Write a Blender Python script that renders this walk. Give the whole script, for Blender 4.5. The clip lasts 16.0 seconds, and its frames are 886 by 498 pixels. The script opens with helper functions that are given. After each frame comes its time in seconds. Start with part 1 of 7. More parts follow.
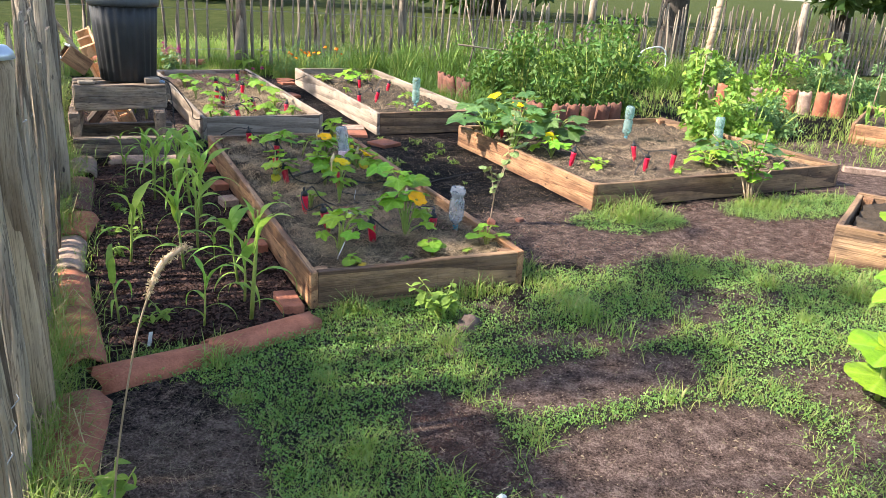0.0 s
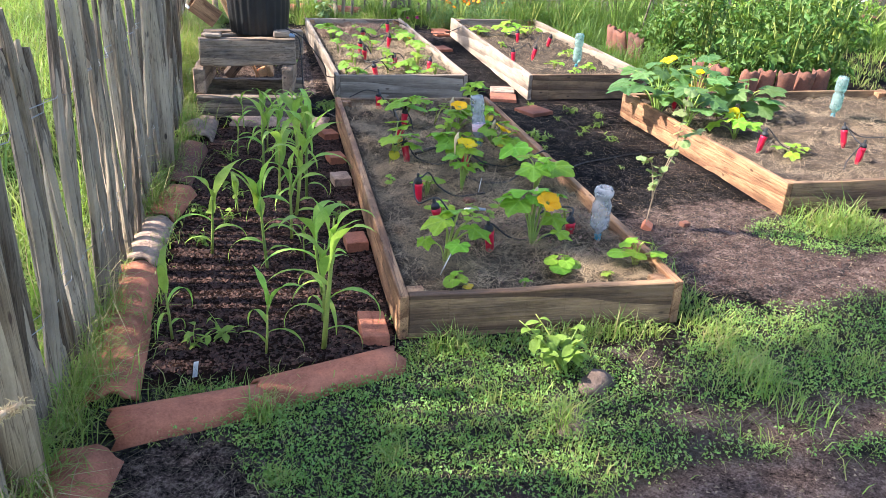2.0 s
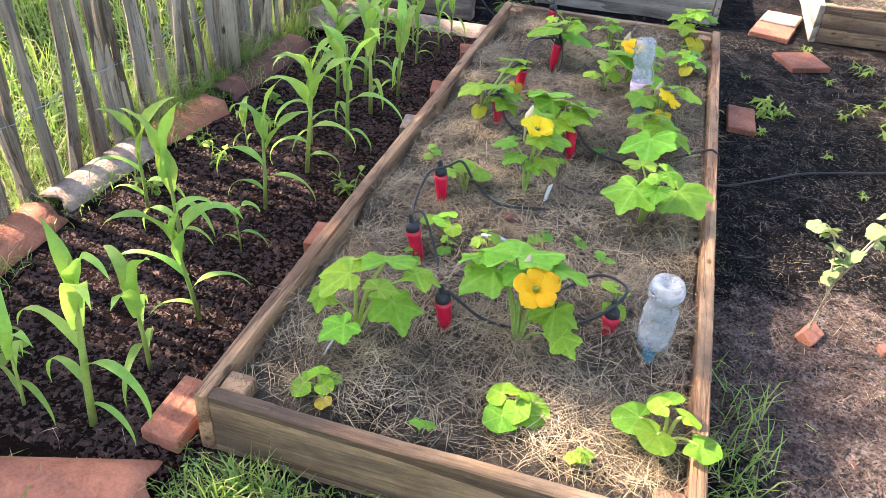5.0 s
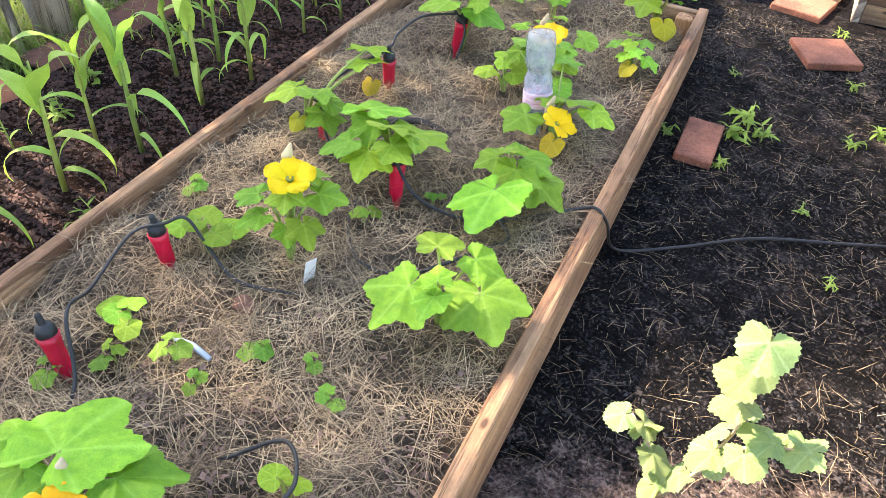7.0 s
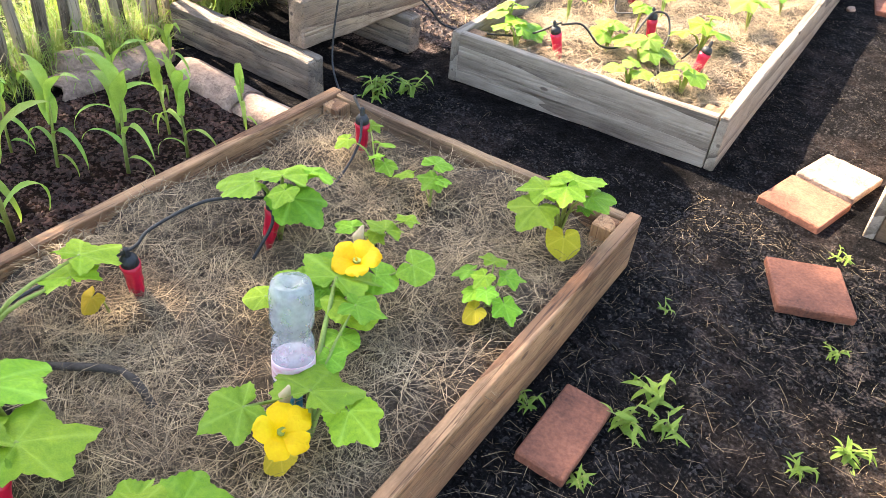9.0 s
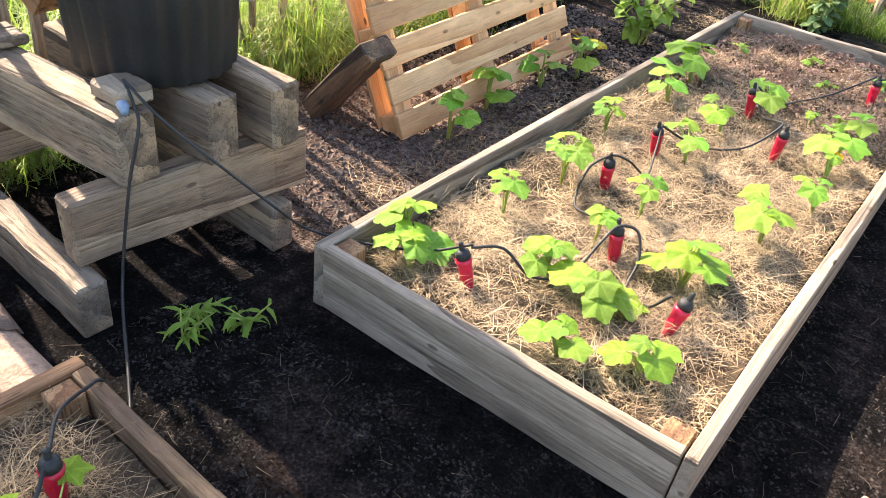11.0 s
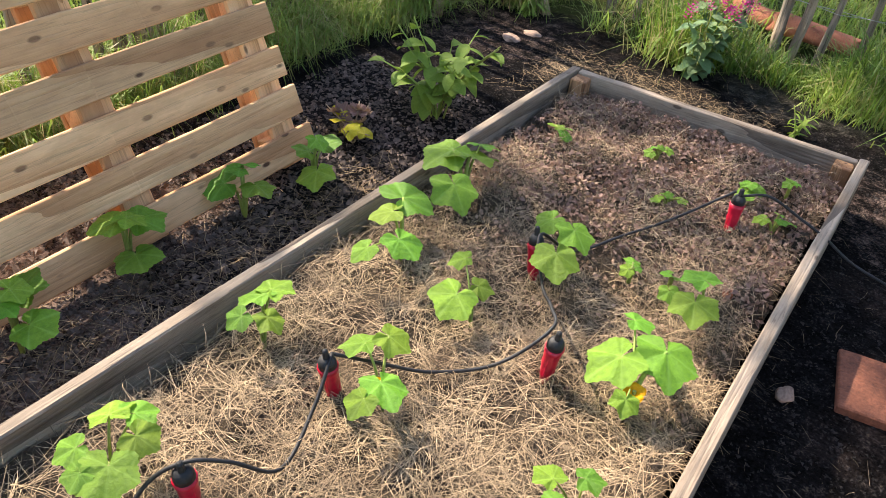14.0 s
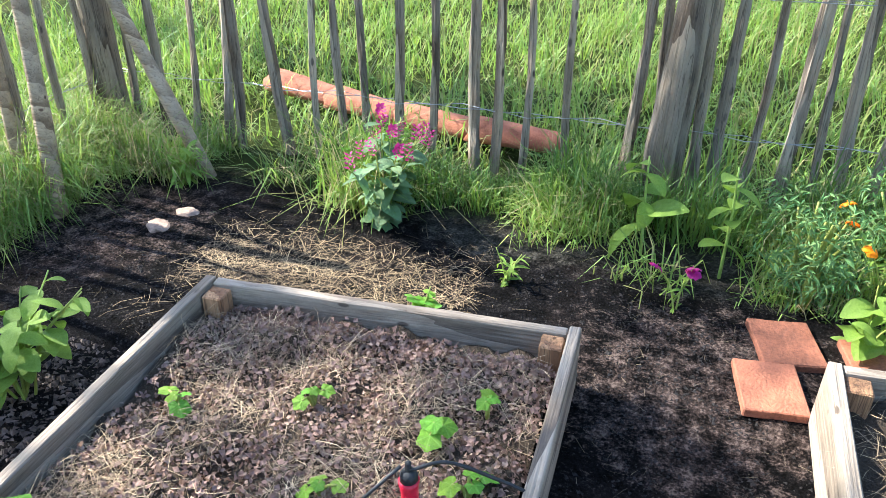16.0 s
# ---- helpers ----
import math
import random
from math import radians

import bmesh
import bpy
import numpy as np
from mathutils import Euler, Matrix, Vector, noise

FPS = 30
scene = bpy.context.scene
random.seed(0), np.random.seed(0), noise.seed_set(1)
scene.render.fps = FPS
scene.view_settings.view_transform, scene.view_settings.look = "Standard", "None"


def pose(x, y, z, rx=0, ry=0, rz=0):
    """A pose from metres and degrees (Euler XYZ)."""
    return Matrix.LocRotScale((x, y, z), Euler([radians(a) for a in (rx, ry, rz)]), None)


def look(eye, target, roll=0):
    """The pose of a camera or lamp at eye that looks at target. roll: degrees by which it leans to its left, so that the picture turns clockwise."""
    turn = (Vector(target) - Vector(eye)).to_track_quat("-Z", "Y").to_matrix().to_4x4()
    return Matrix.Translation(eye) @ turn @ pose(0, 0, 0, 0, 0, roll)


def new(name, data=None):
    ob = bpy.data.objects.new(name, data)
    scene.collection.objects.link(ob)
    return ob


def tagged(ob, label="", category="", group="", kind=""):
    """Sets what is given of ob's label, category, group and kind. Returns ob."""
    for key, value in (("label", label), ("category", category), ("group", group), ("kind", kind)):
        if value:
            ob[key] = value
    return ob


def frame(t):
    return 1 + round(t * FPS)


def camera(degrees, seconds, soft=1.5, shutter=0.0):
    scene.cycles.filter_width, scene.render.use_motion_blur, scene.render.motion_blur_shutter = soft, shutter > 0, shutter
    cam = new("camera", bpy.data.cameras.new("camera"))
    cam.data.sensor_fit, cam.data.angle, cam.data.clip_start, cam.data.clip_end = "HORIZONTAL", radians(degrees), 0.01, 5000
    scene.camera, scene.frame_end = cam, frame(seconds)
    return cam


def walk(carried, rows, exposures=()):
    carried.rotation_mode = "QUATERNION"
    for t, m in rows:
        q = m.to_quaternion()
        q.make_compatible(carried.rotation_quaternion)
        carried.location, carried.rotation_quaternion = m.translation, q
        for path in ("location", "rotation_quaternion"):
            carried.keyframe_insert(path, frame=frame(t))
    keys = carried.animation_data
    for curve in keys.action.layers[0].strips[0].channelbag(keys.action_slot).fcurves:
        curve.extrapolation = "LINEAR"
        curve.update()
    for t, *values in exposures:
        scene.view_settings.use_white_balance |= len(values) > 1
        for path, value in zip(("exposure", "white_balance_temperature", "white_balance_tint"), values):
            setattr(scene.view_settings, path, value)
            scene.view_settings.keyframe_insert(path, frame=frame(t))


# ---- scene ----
cam = camera(60.3, 16.0, 0.4)
PATH = [
    (0, (-0.834, -3.118, 1.46), (-0.023, -1.416, 0.791), 3.5),
    (0.5, (-0.789, -2.915, 1.474), (-0.058, -1.189, 0.777), 3.7),
    (1, (-0.661, -2.76, 1.467), (-0.032, -1.005, 0.744), 3.7),
    (1.5, (-0.498, -2.59, 1.469), (0.016, -0.813, 0.708), 3.3),
    (2, (-0.383, -2.382, 1.451), (0.017, -0.6, 0.635), 2.9),
    (2.5, (-0.294, -2.153, 1.474), (-0.011, -0.382, 0.589), 2.3),
    (3, (-0.148, -1.977, 1.448), (0.002, -0.226, 0.494), 1.5),
    (3.2, (-0.053, -1.878, 1.441), (0.043, -0.138, 0.458), 1.5),
    (5.3, (0.954, -0.87, 1.442), (0.472, 0.676, 0.268), 4.0),
    (5.5, (1.038, -0.785, 1.458), (0.522, 0.739, 0.27), 4.0),
    (6, (1.165, -0.509, 1.429), (0.599, 0.969, 0.206), 3.8),
    (6.5, (1.237, -0.161, 1.385), (0.659, 1.274, 0.117), 3.3),
    (7, (1.351, 0.124, 1.358), (0.755, 1.508, 0.042), 3.2),
    (7.5, (1.472, 0.422, 1.361), (0.847, 1.784, 0.036), 3.8),
    (8, (1.527, 0.705, 1.336), (0.845, 2.054, 0.027), 4.2),
    (8.5, (1.534, 0.985, 1.365), (0.791, 2.334, 0.089), 5.1),
    (9, (1.551, 1.306, 1.374), (0.747, 2.652, 0.132), 6.2),
    (9.5, (1.537, 1.586, 1.391), (0.679, 2.924, 0.178), 6.9),
    (10, (1.44, 1.92, 1.389), (0.536, 3.264, 0.215), 7.5),
    (10.2, (1.404, 2.04, 1.401), (0.486, 3.387, 0.242), 7.7),
    (12.3, (1.134, 3.358, 1.398), (0.172, 4.679, 0.246), 7.9),
    (12.5, (1.122, 3.438, 1.4), (0.162, 4.756, 0.242), 7.9),
    (13, (1.116, 3.722, 1.398), (0.171, 5.04, 0.229), 8.0),
    (13.5, (1.137, 3.996, 1.41), (0.224, 5.328, 0.23), 8.0),
    (14, (1.153, 4.24, 1.398), (0.294, 5.599, 0.209), 7.3),
    (14.5, (1.152, 4.6, 1.391), (0.455, 6.048, 0.201), 5.3),
    (15, (1.21, 4.828, 1.404), (0.722, 6.368, 0.225), 3.8),
    (15.5, (1.262, 5.122, 1.43), (0.814, 6.733, 0.334), 1.9),
    (16, (1.236, 5.327, 1.467), (0.7, 6.965, 0.452), 0.4),
]
EXPO = [(0, 1.5, 6700, 13), (3.0, 2.05, 6300, 17), (5.3, 2.45, 7100, 16), (8.0, 2.72, 7600, 15), (10.0, 2.62, 7700, 15), (12.5, 1.38, 7500, 14), (13.5, 1.35, 7500, 15), (15, 1.65, 6400, 10), (16, 1.9, 6000, 6)]
walk(cam, [(t, look(eye, aim, roll)) for t, eye, aim, roll in PATH], EXPO)

# ---- world, sun ----
SUN_EL, SUN_FROM = 40.0, Vector((-1.0, 0.14, 0.0)).normalized()
world = bpy.data.worlds.new("sky")
scene.world = world
world.use_nodes = True
wn = world.node_tree.nodes
sky = wn.new("ShaderNodeTexSky")
sky.sky_type, sky.sun_disc = "NISHITA", False
sky.sun_elevation = radians(SUN_EL)
sky.sun_rotation = math.atan2(SUN_FROM.x, SUN_FROM.y)
world.node_tree.links.new(sky.outputs[0], wn["Background"].inputs[0])
wn["Background"].inputs[1].default_value = 0.14
sun = new("sun", bpy.data.lights.new("sun", "SUN"))
sun.data.energy, sun.data.angle, sun.data.color = 4.3, radians(0.6), (1.0, 0.93, 0.82)
_to = SUN_FROM * math.cos(radians(SUN_EL)) + Vector((0, 0, math.sin(radians(SUN_EL))))
sun.matrix_basis = look(_to * 30, (0, 0, 0))

# ---- materials ----
def ramp(nt, fac, stops):
    r = nt.nodes.new("ShaderNodeValToRGB")
    e = r.color_ramp.elements
    while len(e) < len(stops):
        e.new(0.5)
    for k, (p, c) in zip(e, stops):
        k.position, k.color = p, (*c, 1)
    nt.links.new(fac, r.inputs[0])
    return r.outputs[0]


def tex_noise(nt, co, scale, detail=5.0, rough=0.6):
    n = nt.nodes.new("ShaderNodeTexNoise")
    n.inputs["Scale"].default_value, n.inputs["Detail"].default_value, n.inputs["Roughness"].default_value = scale, detail, rough
    nt.links.new(co, n.inputs["Vector"])
    return n.outputs[0]


def calc(nt, op, a, b):
    m = nt.nodes.new("ShaderNodeMath")
    m.operation = op
    for i, v in enumerate((a, b)):
        if isinstance(v, (int, float)):
            m.inputs[i].default_value = v
        else:
            nt.links.new(v, m.inputs[i])
    return m.outputs[0]


def blend(nt, fac, a, b, mode="MIX"):
    m = nt.nodes.new("ShaderNodeMix")
    m.data_type, m.blend_type = "RGBA", mode
    for sock, v in ((m.inputs[0], fac), (m.inputs[6], a), (m.inputs[7], b)):
        if isinstance(v, (int, float)):
            sock.default_value = v
        elif isinstance(v, tuple):
            sock.default_value = (*v, 1)
        else:
            nt.links.new(v, sock)
    return m.outputs[2]


def start(name):
    m = bpy.data.materials.new(name)
    m.use_nodes = True
    nt = m.node_tree
    return m, nt, nt.nodes["Principled BSDF"]


def coords(nt, stretch=(1, 1, 1), world_space=False):
    mp = nt.nodes.new("ShaderNodeMapping")
    mp.inputs["Scale"].default_value = stretch
    if world_space:
        g = nt.nodes.new("ShaderNodeNewGeometry")
        nt.links.new(g.outputs["Position"], mp.inputs[0])
    else:
        tc = nt.nodes.new("ShaderNodeTexCoord")
        oi = nt.nodes.new("ShaderNodeObjectInfo")
        ad = nt.nodes.new("ShaderNodeVectorMath")
        ad.operation = "MULTIPLY_ADD"
        cx = nt.nodes.new("ShaderNodeCombineXYZ")
        for i in range(3):
            nt.links.new(oi.outputs["Random"], cx.inputs[i])
        nt.links.new(cx.outputs[0], ad.inputs[0])
        ad.inputs[1].default_value = (37, 53, 71)
        nt.links.new(tc.outputs["Object"], ad.inputs[2])
        nt.links.new(ad.outputs[0], mp.inputs[0])
    return mp.outputs[0]


def bump(nt, p, height, strength, dist=0.01):
    b = nt.nodes.new("ShaderNodeBump")
    b.inputs["Strength"].default_value, b.inputs["Distance"].default_value = strength, dist
    nt.links.new(height, b.inputs["Height"])
    nt.links.new(b.outputs[0], p.inputs["Normal"])


def pick(nt, island=False):
    n = nt.nodes.new("ShaderNodeNewGeometry" if island else "ShaderNodeObjectInfo")
    return n.outputs["Random Per Island" if island else "Random"]


def surface(name, lo, hi, scale=8.0, rough=0.85, relief=0.5, fine=60.0, stretch=(1, 1, 1), vary=0.3, metal=0.0, island=False, dist=0.01):
    """Two-scale mottled surface, each piece a little lighter or darker."""
    m, nt, p = start(name)
    co = coords(nt, stretch)
    a, f = tex_noise(nt, co, scale), tex_noise(nt, co, fine, 3)
    mixv = calc(nt, "ADD", calc(nt, "MULTIPLY", a, 0.65), calc(nt, "MULTIPLY", f, 0.35))
    c = ramp(nt, mixv, [(0.32, lo), (0.68, hi)])
    v = calc(nt, "ADD", calc(nt, "MULTIPLY", pick(nt, island), vary), 1 - vary / 2)
    hs = nt.nodes.new("ShaderNodeHueSaturation")
    nt.links.new(c, hs.inputs["Color"])
    nt.links.new(v, hs.inputs["Value"])
    nt.links.new(hs.outputs[0], p.inputs["Base Color"])
    p.inputs["Roughness"].default_value, p.inputs["Metallic"].default_value = rough, metal
    if relief:
        bump(nt, p, calc(nt, "ADD", a, f), relief, dist)
    return m


def timber(name, lo, hi, knot, rough=0.8, grey=None, relief=0.5, vary=0.25, dirt=0.7, split=0.8):
    """Sawn wood, grain along the piece's own x, with knots and weathered stains."""
    m, nt, p = start(name)
    co = coords(nt, (1.2, 14, 14))
    warp = tex_noise(nt, co, 1.0, 3, 0.5)
    w = nt.nodes.new("ShaderNodeTexWave")
    w.wave_type, w.bands_direction, w.wave_profile = "BANDS", "DIAGONAL", "SAW"
    for k, v in (("Scale", 0.35), ("Distortion", 7.0), ("Detail", 3.0), ("Detail Scale", 1.2)):
        w.inputs[k].default_value = v
    nt.links.new(co, w.inputs["Vector"])
    fibre = tex_noise(nt, coords(nt, (5, 260, 260)), 1.0, 5, 0.7)
    g = calc(nt, "ADD", calc(nt, "MULTIPLY", w.outputs["Fac"], 0.35), calc(nt, "ADD", calc(nt, "MULTIPLY", warp, 0.4), calc(nt, "MULTIPLY", fibre, 0.3)))
    c = ramp(nt, g, [(0.38, lo), (0.60, hi)])
    vo = nt.nodes.new("ShaderNodeTexVoronoi")
    vo.inputs["Scale"].default_value = 1.0
    nt.links.new(coords(nt, (6, 14, 14)), vo.inputs["Vector"])
    kf = nt.nodes.new("ShaderNodeMapRange")
    nt.links.new(vo.outputs["Distance"], kf.inputs[0])
    for i, v in ((1, 0.08), (2, 0.13), (3, 0.95), (4, 0.0)):
        kf.inputs[i].default_value = v
    c = blend(nt, kf.outputs[0], c, knot)
    if grey:
        st = tex_noise(nt, coords(nt, (1.5, 5, 5)), 1.6, 6, 0.65)
        sf = nt.nodes.new("ShaderNodeMapRange")
        nt.links.new(st, sf.inputs[0])
        for i, v in ((1, 0.42), (2, 0.66), (3, 0.0), (4, 0.85)):
            sf.inputs[i].default_value = v
        c = blend(nt, sf.outputs[0], c, grey)
    # drying cracks along the grain, grime in blots
    ck = calc(nt, "ABSOLUTE", calc(nt, "SUBTRACT", tex_noise(nt, coords(nt, (1.6, 55, 55)), 1.0, 3, 0.5), 0.5), 0.0)
    crack = ramp(nt, ck, [(0.0, (0.16, 0.13, 0.11)), (0.022, (1, 1, 1))])
    c = blend(nt, split, c, crack, "MULTIPLY")
    grime = ramp(nt, tex_noise(nt, coords(nt, (4, 11, 11)), 1.0, 9, 0.72), [(0.40, (0.36, 0.33, 0.30)), (0.56, (1, 1, 1))])
    c = blend(nt, dirt, c, grime, "MULTIPLY")
    hs = nt.nodes.new("ShaderNodeHueSaturation")
    nt.links.new(c, hs.inputs["Color"])
    nt.links.new(calc(nt, "ADD", calc(nt, "MULTIPLY", pick(nt), vary), 1.12 - vary / 2), hs.inputs["Value"])
    nt.links.new(hs.outputs[0], p.inputs["Base Color"])
    p.inputs["Roughness"].default_value = rough
    bump(nt, p, calc(nt, "ADD", g, calc(nt, "MULTIPLY", ck, 2.0)), min(1.0, relief * 1.6), 0.008)
    return m


def leafy(name, lo, hi, rough=0.5, trans=0.35, scale=14.0, island=False, tip=None, glow=(0.30, 0.46, 0.05), vary=0.5):
    """A leaf: gloss on top, light passing through."""
    m, nt, p = start(name)
    co = coords(nt)
    a, f = tex_noise(nt, co, scale), tex_noise(nt, co, scale * 7, 2)
    c = ramp(nt, calc(nt, "ADD", calc(nt, "MULTIPLY", a, 0.6), calc(nt, "MULTIPLY", f, 0.4)), [(0.3, lo), (0.7, hi)])
    va = nt.nodes.new("ShaderNodeAttribute")
    va.attribute_name = "vein"
    c = blend(nt, calc(nt, "MULTIPLY", va.outputs["Fac"], 0.32), c, tuple(min(1, q * 1.25 + 0.09) for q in hi))
    r = pick(nt, island)
    if tip:
        tf = nt.nodes.new("ShaderNodeMapRange")
        nt.links.new(r, tf.inputs[0])
        for i, v in ((1, 0.62), (2, 0.95), (3, 0.0), (4, 0.85)):
            tf.inputs[i].default_value = v
        c = blend(nt, tf.outputs[0], c, tip)
    hs = nt.nodes.new("ShaderNodeHueSaturation")
    nt.links.new(c, hs.inputs["Color"])
    nt.links.new(calc(nt, "ADD", calc(nt, "MULTIPLY", calc(nt, "FRACT", calc(nt, "MULTIPLY", r, 7.31), 0.0), vary), 1 - vary / 2), hs.inputs["Value"])
    nt.links.new(calc(nt, "ADD", calc(nt, "MULTIPLY", calc(nt, "FRACT", calc(nt, "MULTIPLY", r, 13.7), 0.0), -0.05), 0.515), hs.inputs["Hue"])
    nt.links.new(hs.outputs[0], p.inputs["Base Color"])
    p.inputs["Roughness"].default_value = rough
    p.inputs["Specular IOR Level"].default_value = 0.35
    bump(nt, p, calc(nt, "ADD", a, calc(nt, "MULTIPLY", f, 0.35)), 0.45, 0.012)
    tr = nt.nodes.new("ShaderNodeBsdfTranslucent")
    nt.links.new(blend(nt, 0.6, hs.outputs[0], glow), tr.inputs[0])
    mx = nt.nodes.new("ShaderNodeMixShader")
    mx.inputs[0].default_value = trans
    nt.links.new(p.outputs[0], mx.inputs[1])
    nt.links.new(tr.outputs[0], mx.inputs[2])
    nt.links.new(mx.outputs[0], nt.nodes["Material Output"].inputs[0])
    return m


def ground_material():
    m, nt, p = start("ground_soil_and_turf")
    co = coords(nt, (1, 1, 1), True)
    at = nt.nodes.new("ShaderNodeAttribute")
    at.attribute_name = "zone"
    sp = nt.nodes.new("ShaderNodeSeparateColor")
    nt.links.new(at.outputs["Color"], sp.inputs[0])
    big, mid, fine = tex_noise(nt, co, 1.7, 6), tex_noise(nt, co, 14, 6, 0.7), tex_noise(nt, co, 110, 4, 0.7)
    grain = calc(nt, "ADD", calc(nt, "MULTIPLY", mid, 0.5), calc(nt, "MULTIPLY", fine, 0.5))
    black = ramp(nt, grain, [(0.40, (0.002, 0.0018, 0.0018)), (0.54, (0.012, 0.0106, 0.011)), (0.69, (0.08, 0.069, 0.066))])
    dusty = ramp(nt, grain, [(0.38, (0.018, 0.012, 0.010)), (0.52, (0.15, 0.103, 0.085)), (0.66, (0.42, 0.31, 0.265))])
    black = blend(nt, ramp(nt, big, [(0.52, (0, 0, 0)), (0.75, (0.35, 0.35, 0.35))]), black, dusty)
    bark = ramp(nt, grain, [(0.38, (0.004, 0.0025, 0.002)), (0.54, (0.018, 0.009, 0.007)), (0.68, (0.09, 0.042, 0.028))])
    # earth under the lawn, darkened to put leaf-gap shade into its colour
    turf = ramp(nt, grain, [(0.38, (0.010, 0.010, 0.008)), (0.52, (0.05, 0.046, 0.038)), (0.66, (0.17, 0.15, 0.13))])
    mead = ramp(nt, calc(nt, "ADD", calc(nt, "MULTIPLY", big, 0.6), calc(nt, "MULTIPLY", grain, 0.4)), [(0.3, (0.022, 0.038, 0.009)), (0.52, (0.055, 0.07, 0.02)), (0.72, (0.125, 0.115, 0.045))])
    edge = calc(nt, "ADD", calc(nt, "MULTIPLY", calc(nt, "SUBTRACT", mid, 0.5), 1.6), calc(nt, "MULTIPLY", calc(nt, "SUBTRACT", fine, 0.5), 0.9))

    def sharp(ch):
        r = nt.nodes.new("ShaderNodeMapRange")
        nt.links.new(calc(nt, "ADD", ch, edge), r.inputs[0])
        r.inputs[1].default_value, r.inputs[2].default_value = 0.25, 0.75
        return r.outputs[0]
    c = blend(nt, sharp(at.outputs["Alpha"]), black, dusty)
    c = blend(nt, sharp(sp.outputs[1]), c, bark)
    c = blend(nt, sharp(sp.outputs[0]), c, turf)
    c = blend(nt, sharp(sp.outputs[2]), c, mead)
    nt.links.new(c, p.inputs["Base Color"])
    p.inputs["Roughness"].default_value = 0.95
    p.inputs["Specular IOR Level"].default_value = 0.05
    bump(nt, p, grain, 1.0, 0.05)
    return m


M_GROUND = ground_material()
M_PLANK = timber("weathered_larch", (0.105, 0.055, 0.028), (0.38, 0.23, 0.12), (0.05, 0.025, 0.014), grey=(0.15, 0.095, 0.06), dirt=0.6, split=0.45)
M_PLANK_GREY = timber("greyed_larch", (0.14, 0.105, 0.078), (0.40, 0.325, 0.25), (0.06, 0.036, 0.024), grey=(0.30, 0.235, 0.175), dirt=0.4, split=0.35)
M_PLANK_RED = timber("new_larch", (0.22, 0.10, 0.045), (0.47, 0.26, 0.13), (0.09, 0.04, 0.02), grey=(0.26, 0.14, 0.075))
M_PALLET = timber("pale_pine", (0.50, 0.25, 0.11), (0.76, 0.47, 0.245), (0.08, 0.03, 0.015), grey=(0.60, 0.33, 0.16), relief=0.35, vary=0.45, dirt=0.22, split=0.25)
M_SLEEPER = timber("old_sleeper_oak", (0.11, 0.078, 0.056), (0.38, 0.27, 0.18), (0.04, 0.025, 0.018), grey=(0.20, 0.165, 0.135), relief=0.9)
M_BEAM = timber("brown_beam_pine", (0.15, 0.092, 0.06), (0.42, 0.295, 0.20), (0.05, 0.028, 0.018), grey=(0.24, 0.18, 0.135), relief=0.7, dirt=0.5, split=0.6)
M_PICKET = timber("grey_chestnut", (0.085, 0.055, 0.034), (0.38, 0.30, 0.215), (0.03, 0.02, 0.014), grey=(0.25, 0.21, 0.17), relief=0.9, vary=0.6, dirt=0.4)
M_POLE = timber("peeled_pole", (0.20, 0.13, 0.075), (0.46, 0.34, 0.22), (0.1, 0.05, 0.03), grey=(0.36, 0.28, 0.20), dirt=0.4, split=0.6)
M_TERRA = surface("terracotta", (0.20, 0.065, 0.035), (0.56, 0.205, 0.115), 9, 0.9, 0.5, 130, vary=0.35)
M_PAVER = surface("soiled_paver_clay", (0.11, 0.04, 0.025), (0.46, 0.165, 0.09), 7, 0.9, 0.6, 110, vary=0.3)
M_TERRA_PALE = surface("lichened_clay", (0.16, 0.105, 0.08), (0.58, 0.40, 0.30), 16, 0.95, 0.8, 90, vary=0.3)
M_TERRA_DARK = surface("dark_clay", (0.06, 0.035, 0.028), (0.27, 0.105, 0.065), 5, 0.9, 0.4, 80, vary=0.5)
M_STONE = surface("rough_stone", (0.05, 0.034, 0.028), (0.20, 0.14, 0.11), 9, 0.95, 0.8, 60)
# hay mat, its colour darkened for the shade between loose stalks
M_MULCH = surface("hay_with_gap_shade", (0.010, 0.007, 0.005), (0.125, 0.088, 0.055), 9, 1.0, 1.0, 150, dist=0.02)
M_STRAW = surface("dry_hay", (0.10, 0.062, 0.036), (0.55, 0.41, 0.255), 6, 0.8, 0.0, 90, vary=1.5, island=True)
M_HAY = surface("grey_hay", (0.10, 0.066, 0.038), (0.48, 0.35, 0.205), 7, 0.85, 0.0, 90, vary=1.5, island=True)
M_MEADOW = leafy("dry_meadow_grass", (0.045, 0.085, 0.02), (0.14, 0.18, 0.05), 0.5, 0.25, 6, island=True, tip=(0.28, 0.23, 0.10))
M_TAN = leafy("dry_standing_grass", (0.34, 0.28, 0.13), (0.56, 0.48, 0.27), 0.6, 0.3, 6, island=True, glow=(0.5, 0.42, 0.2))
M_BITS = surface("dark_dry_bits", (0.06, 0.045, 0.03), (0.26, 0.20, 0.13), 20, 0.9, 0.0, 90, vary=1.4, island=True)
M_CHIP = surface("bark_chips", (0.010, 0.005, 0.004), (0.10, 0.046, 0.032), 20, 0.9, 0.3, 90, vary=1.0, island=True)
M_CRUMB = surface("soil_crumbs", (0.003, 0.0026, 0.0027), (0.045, 0.038, 0.036), 30, 1.0, 0.3, 90, vary=1.0, island=True)
M_CLOD = surface("dry_clods", (0.02, 0.015, 0.013), (0.20, 0.155, 0.135), 30, 1.0, 0.3, 90, vary=1.0, island=True)
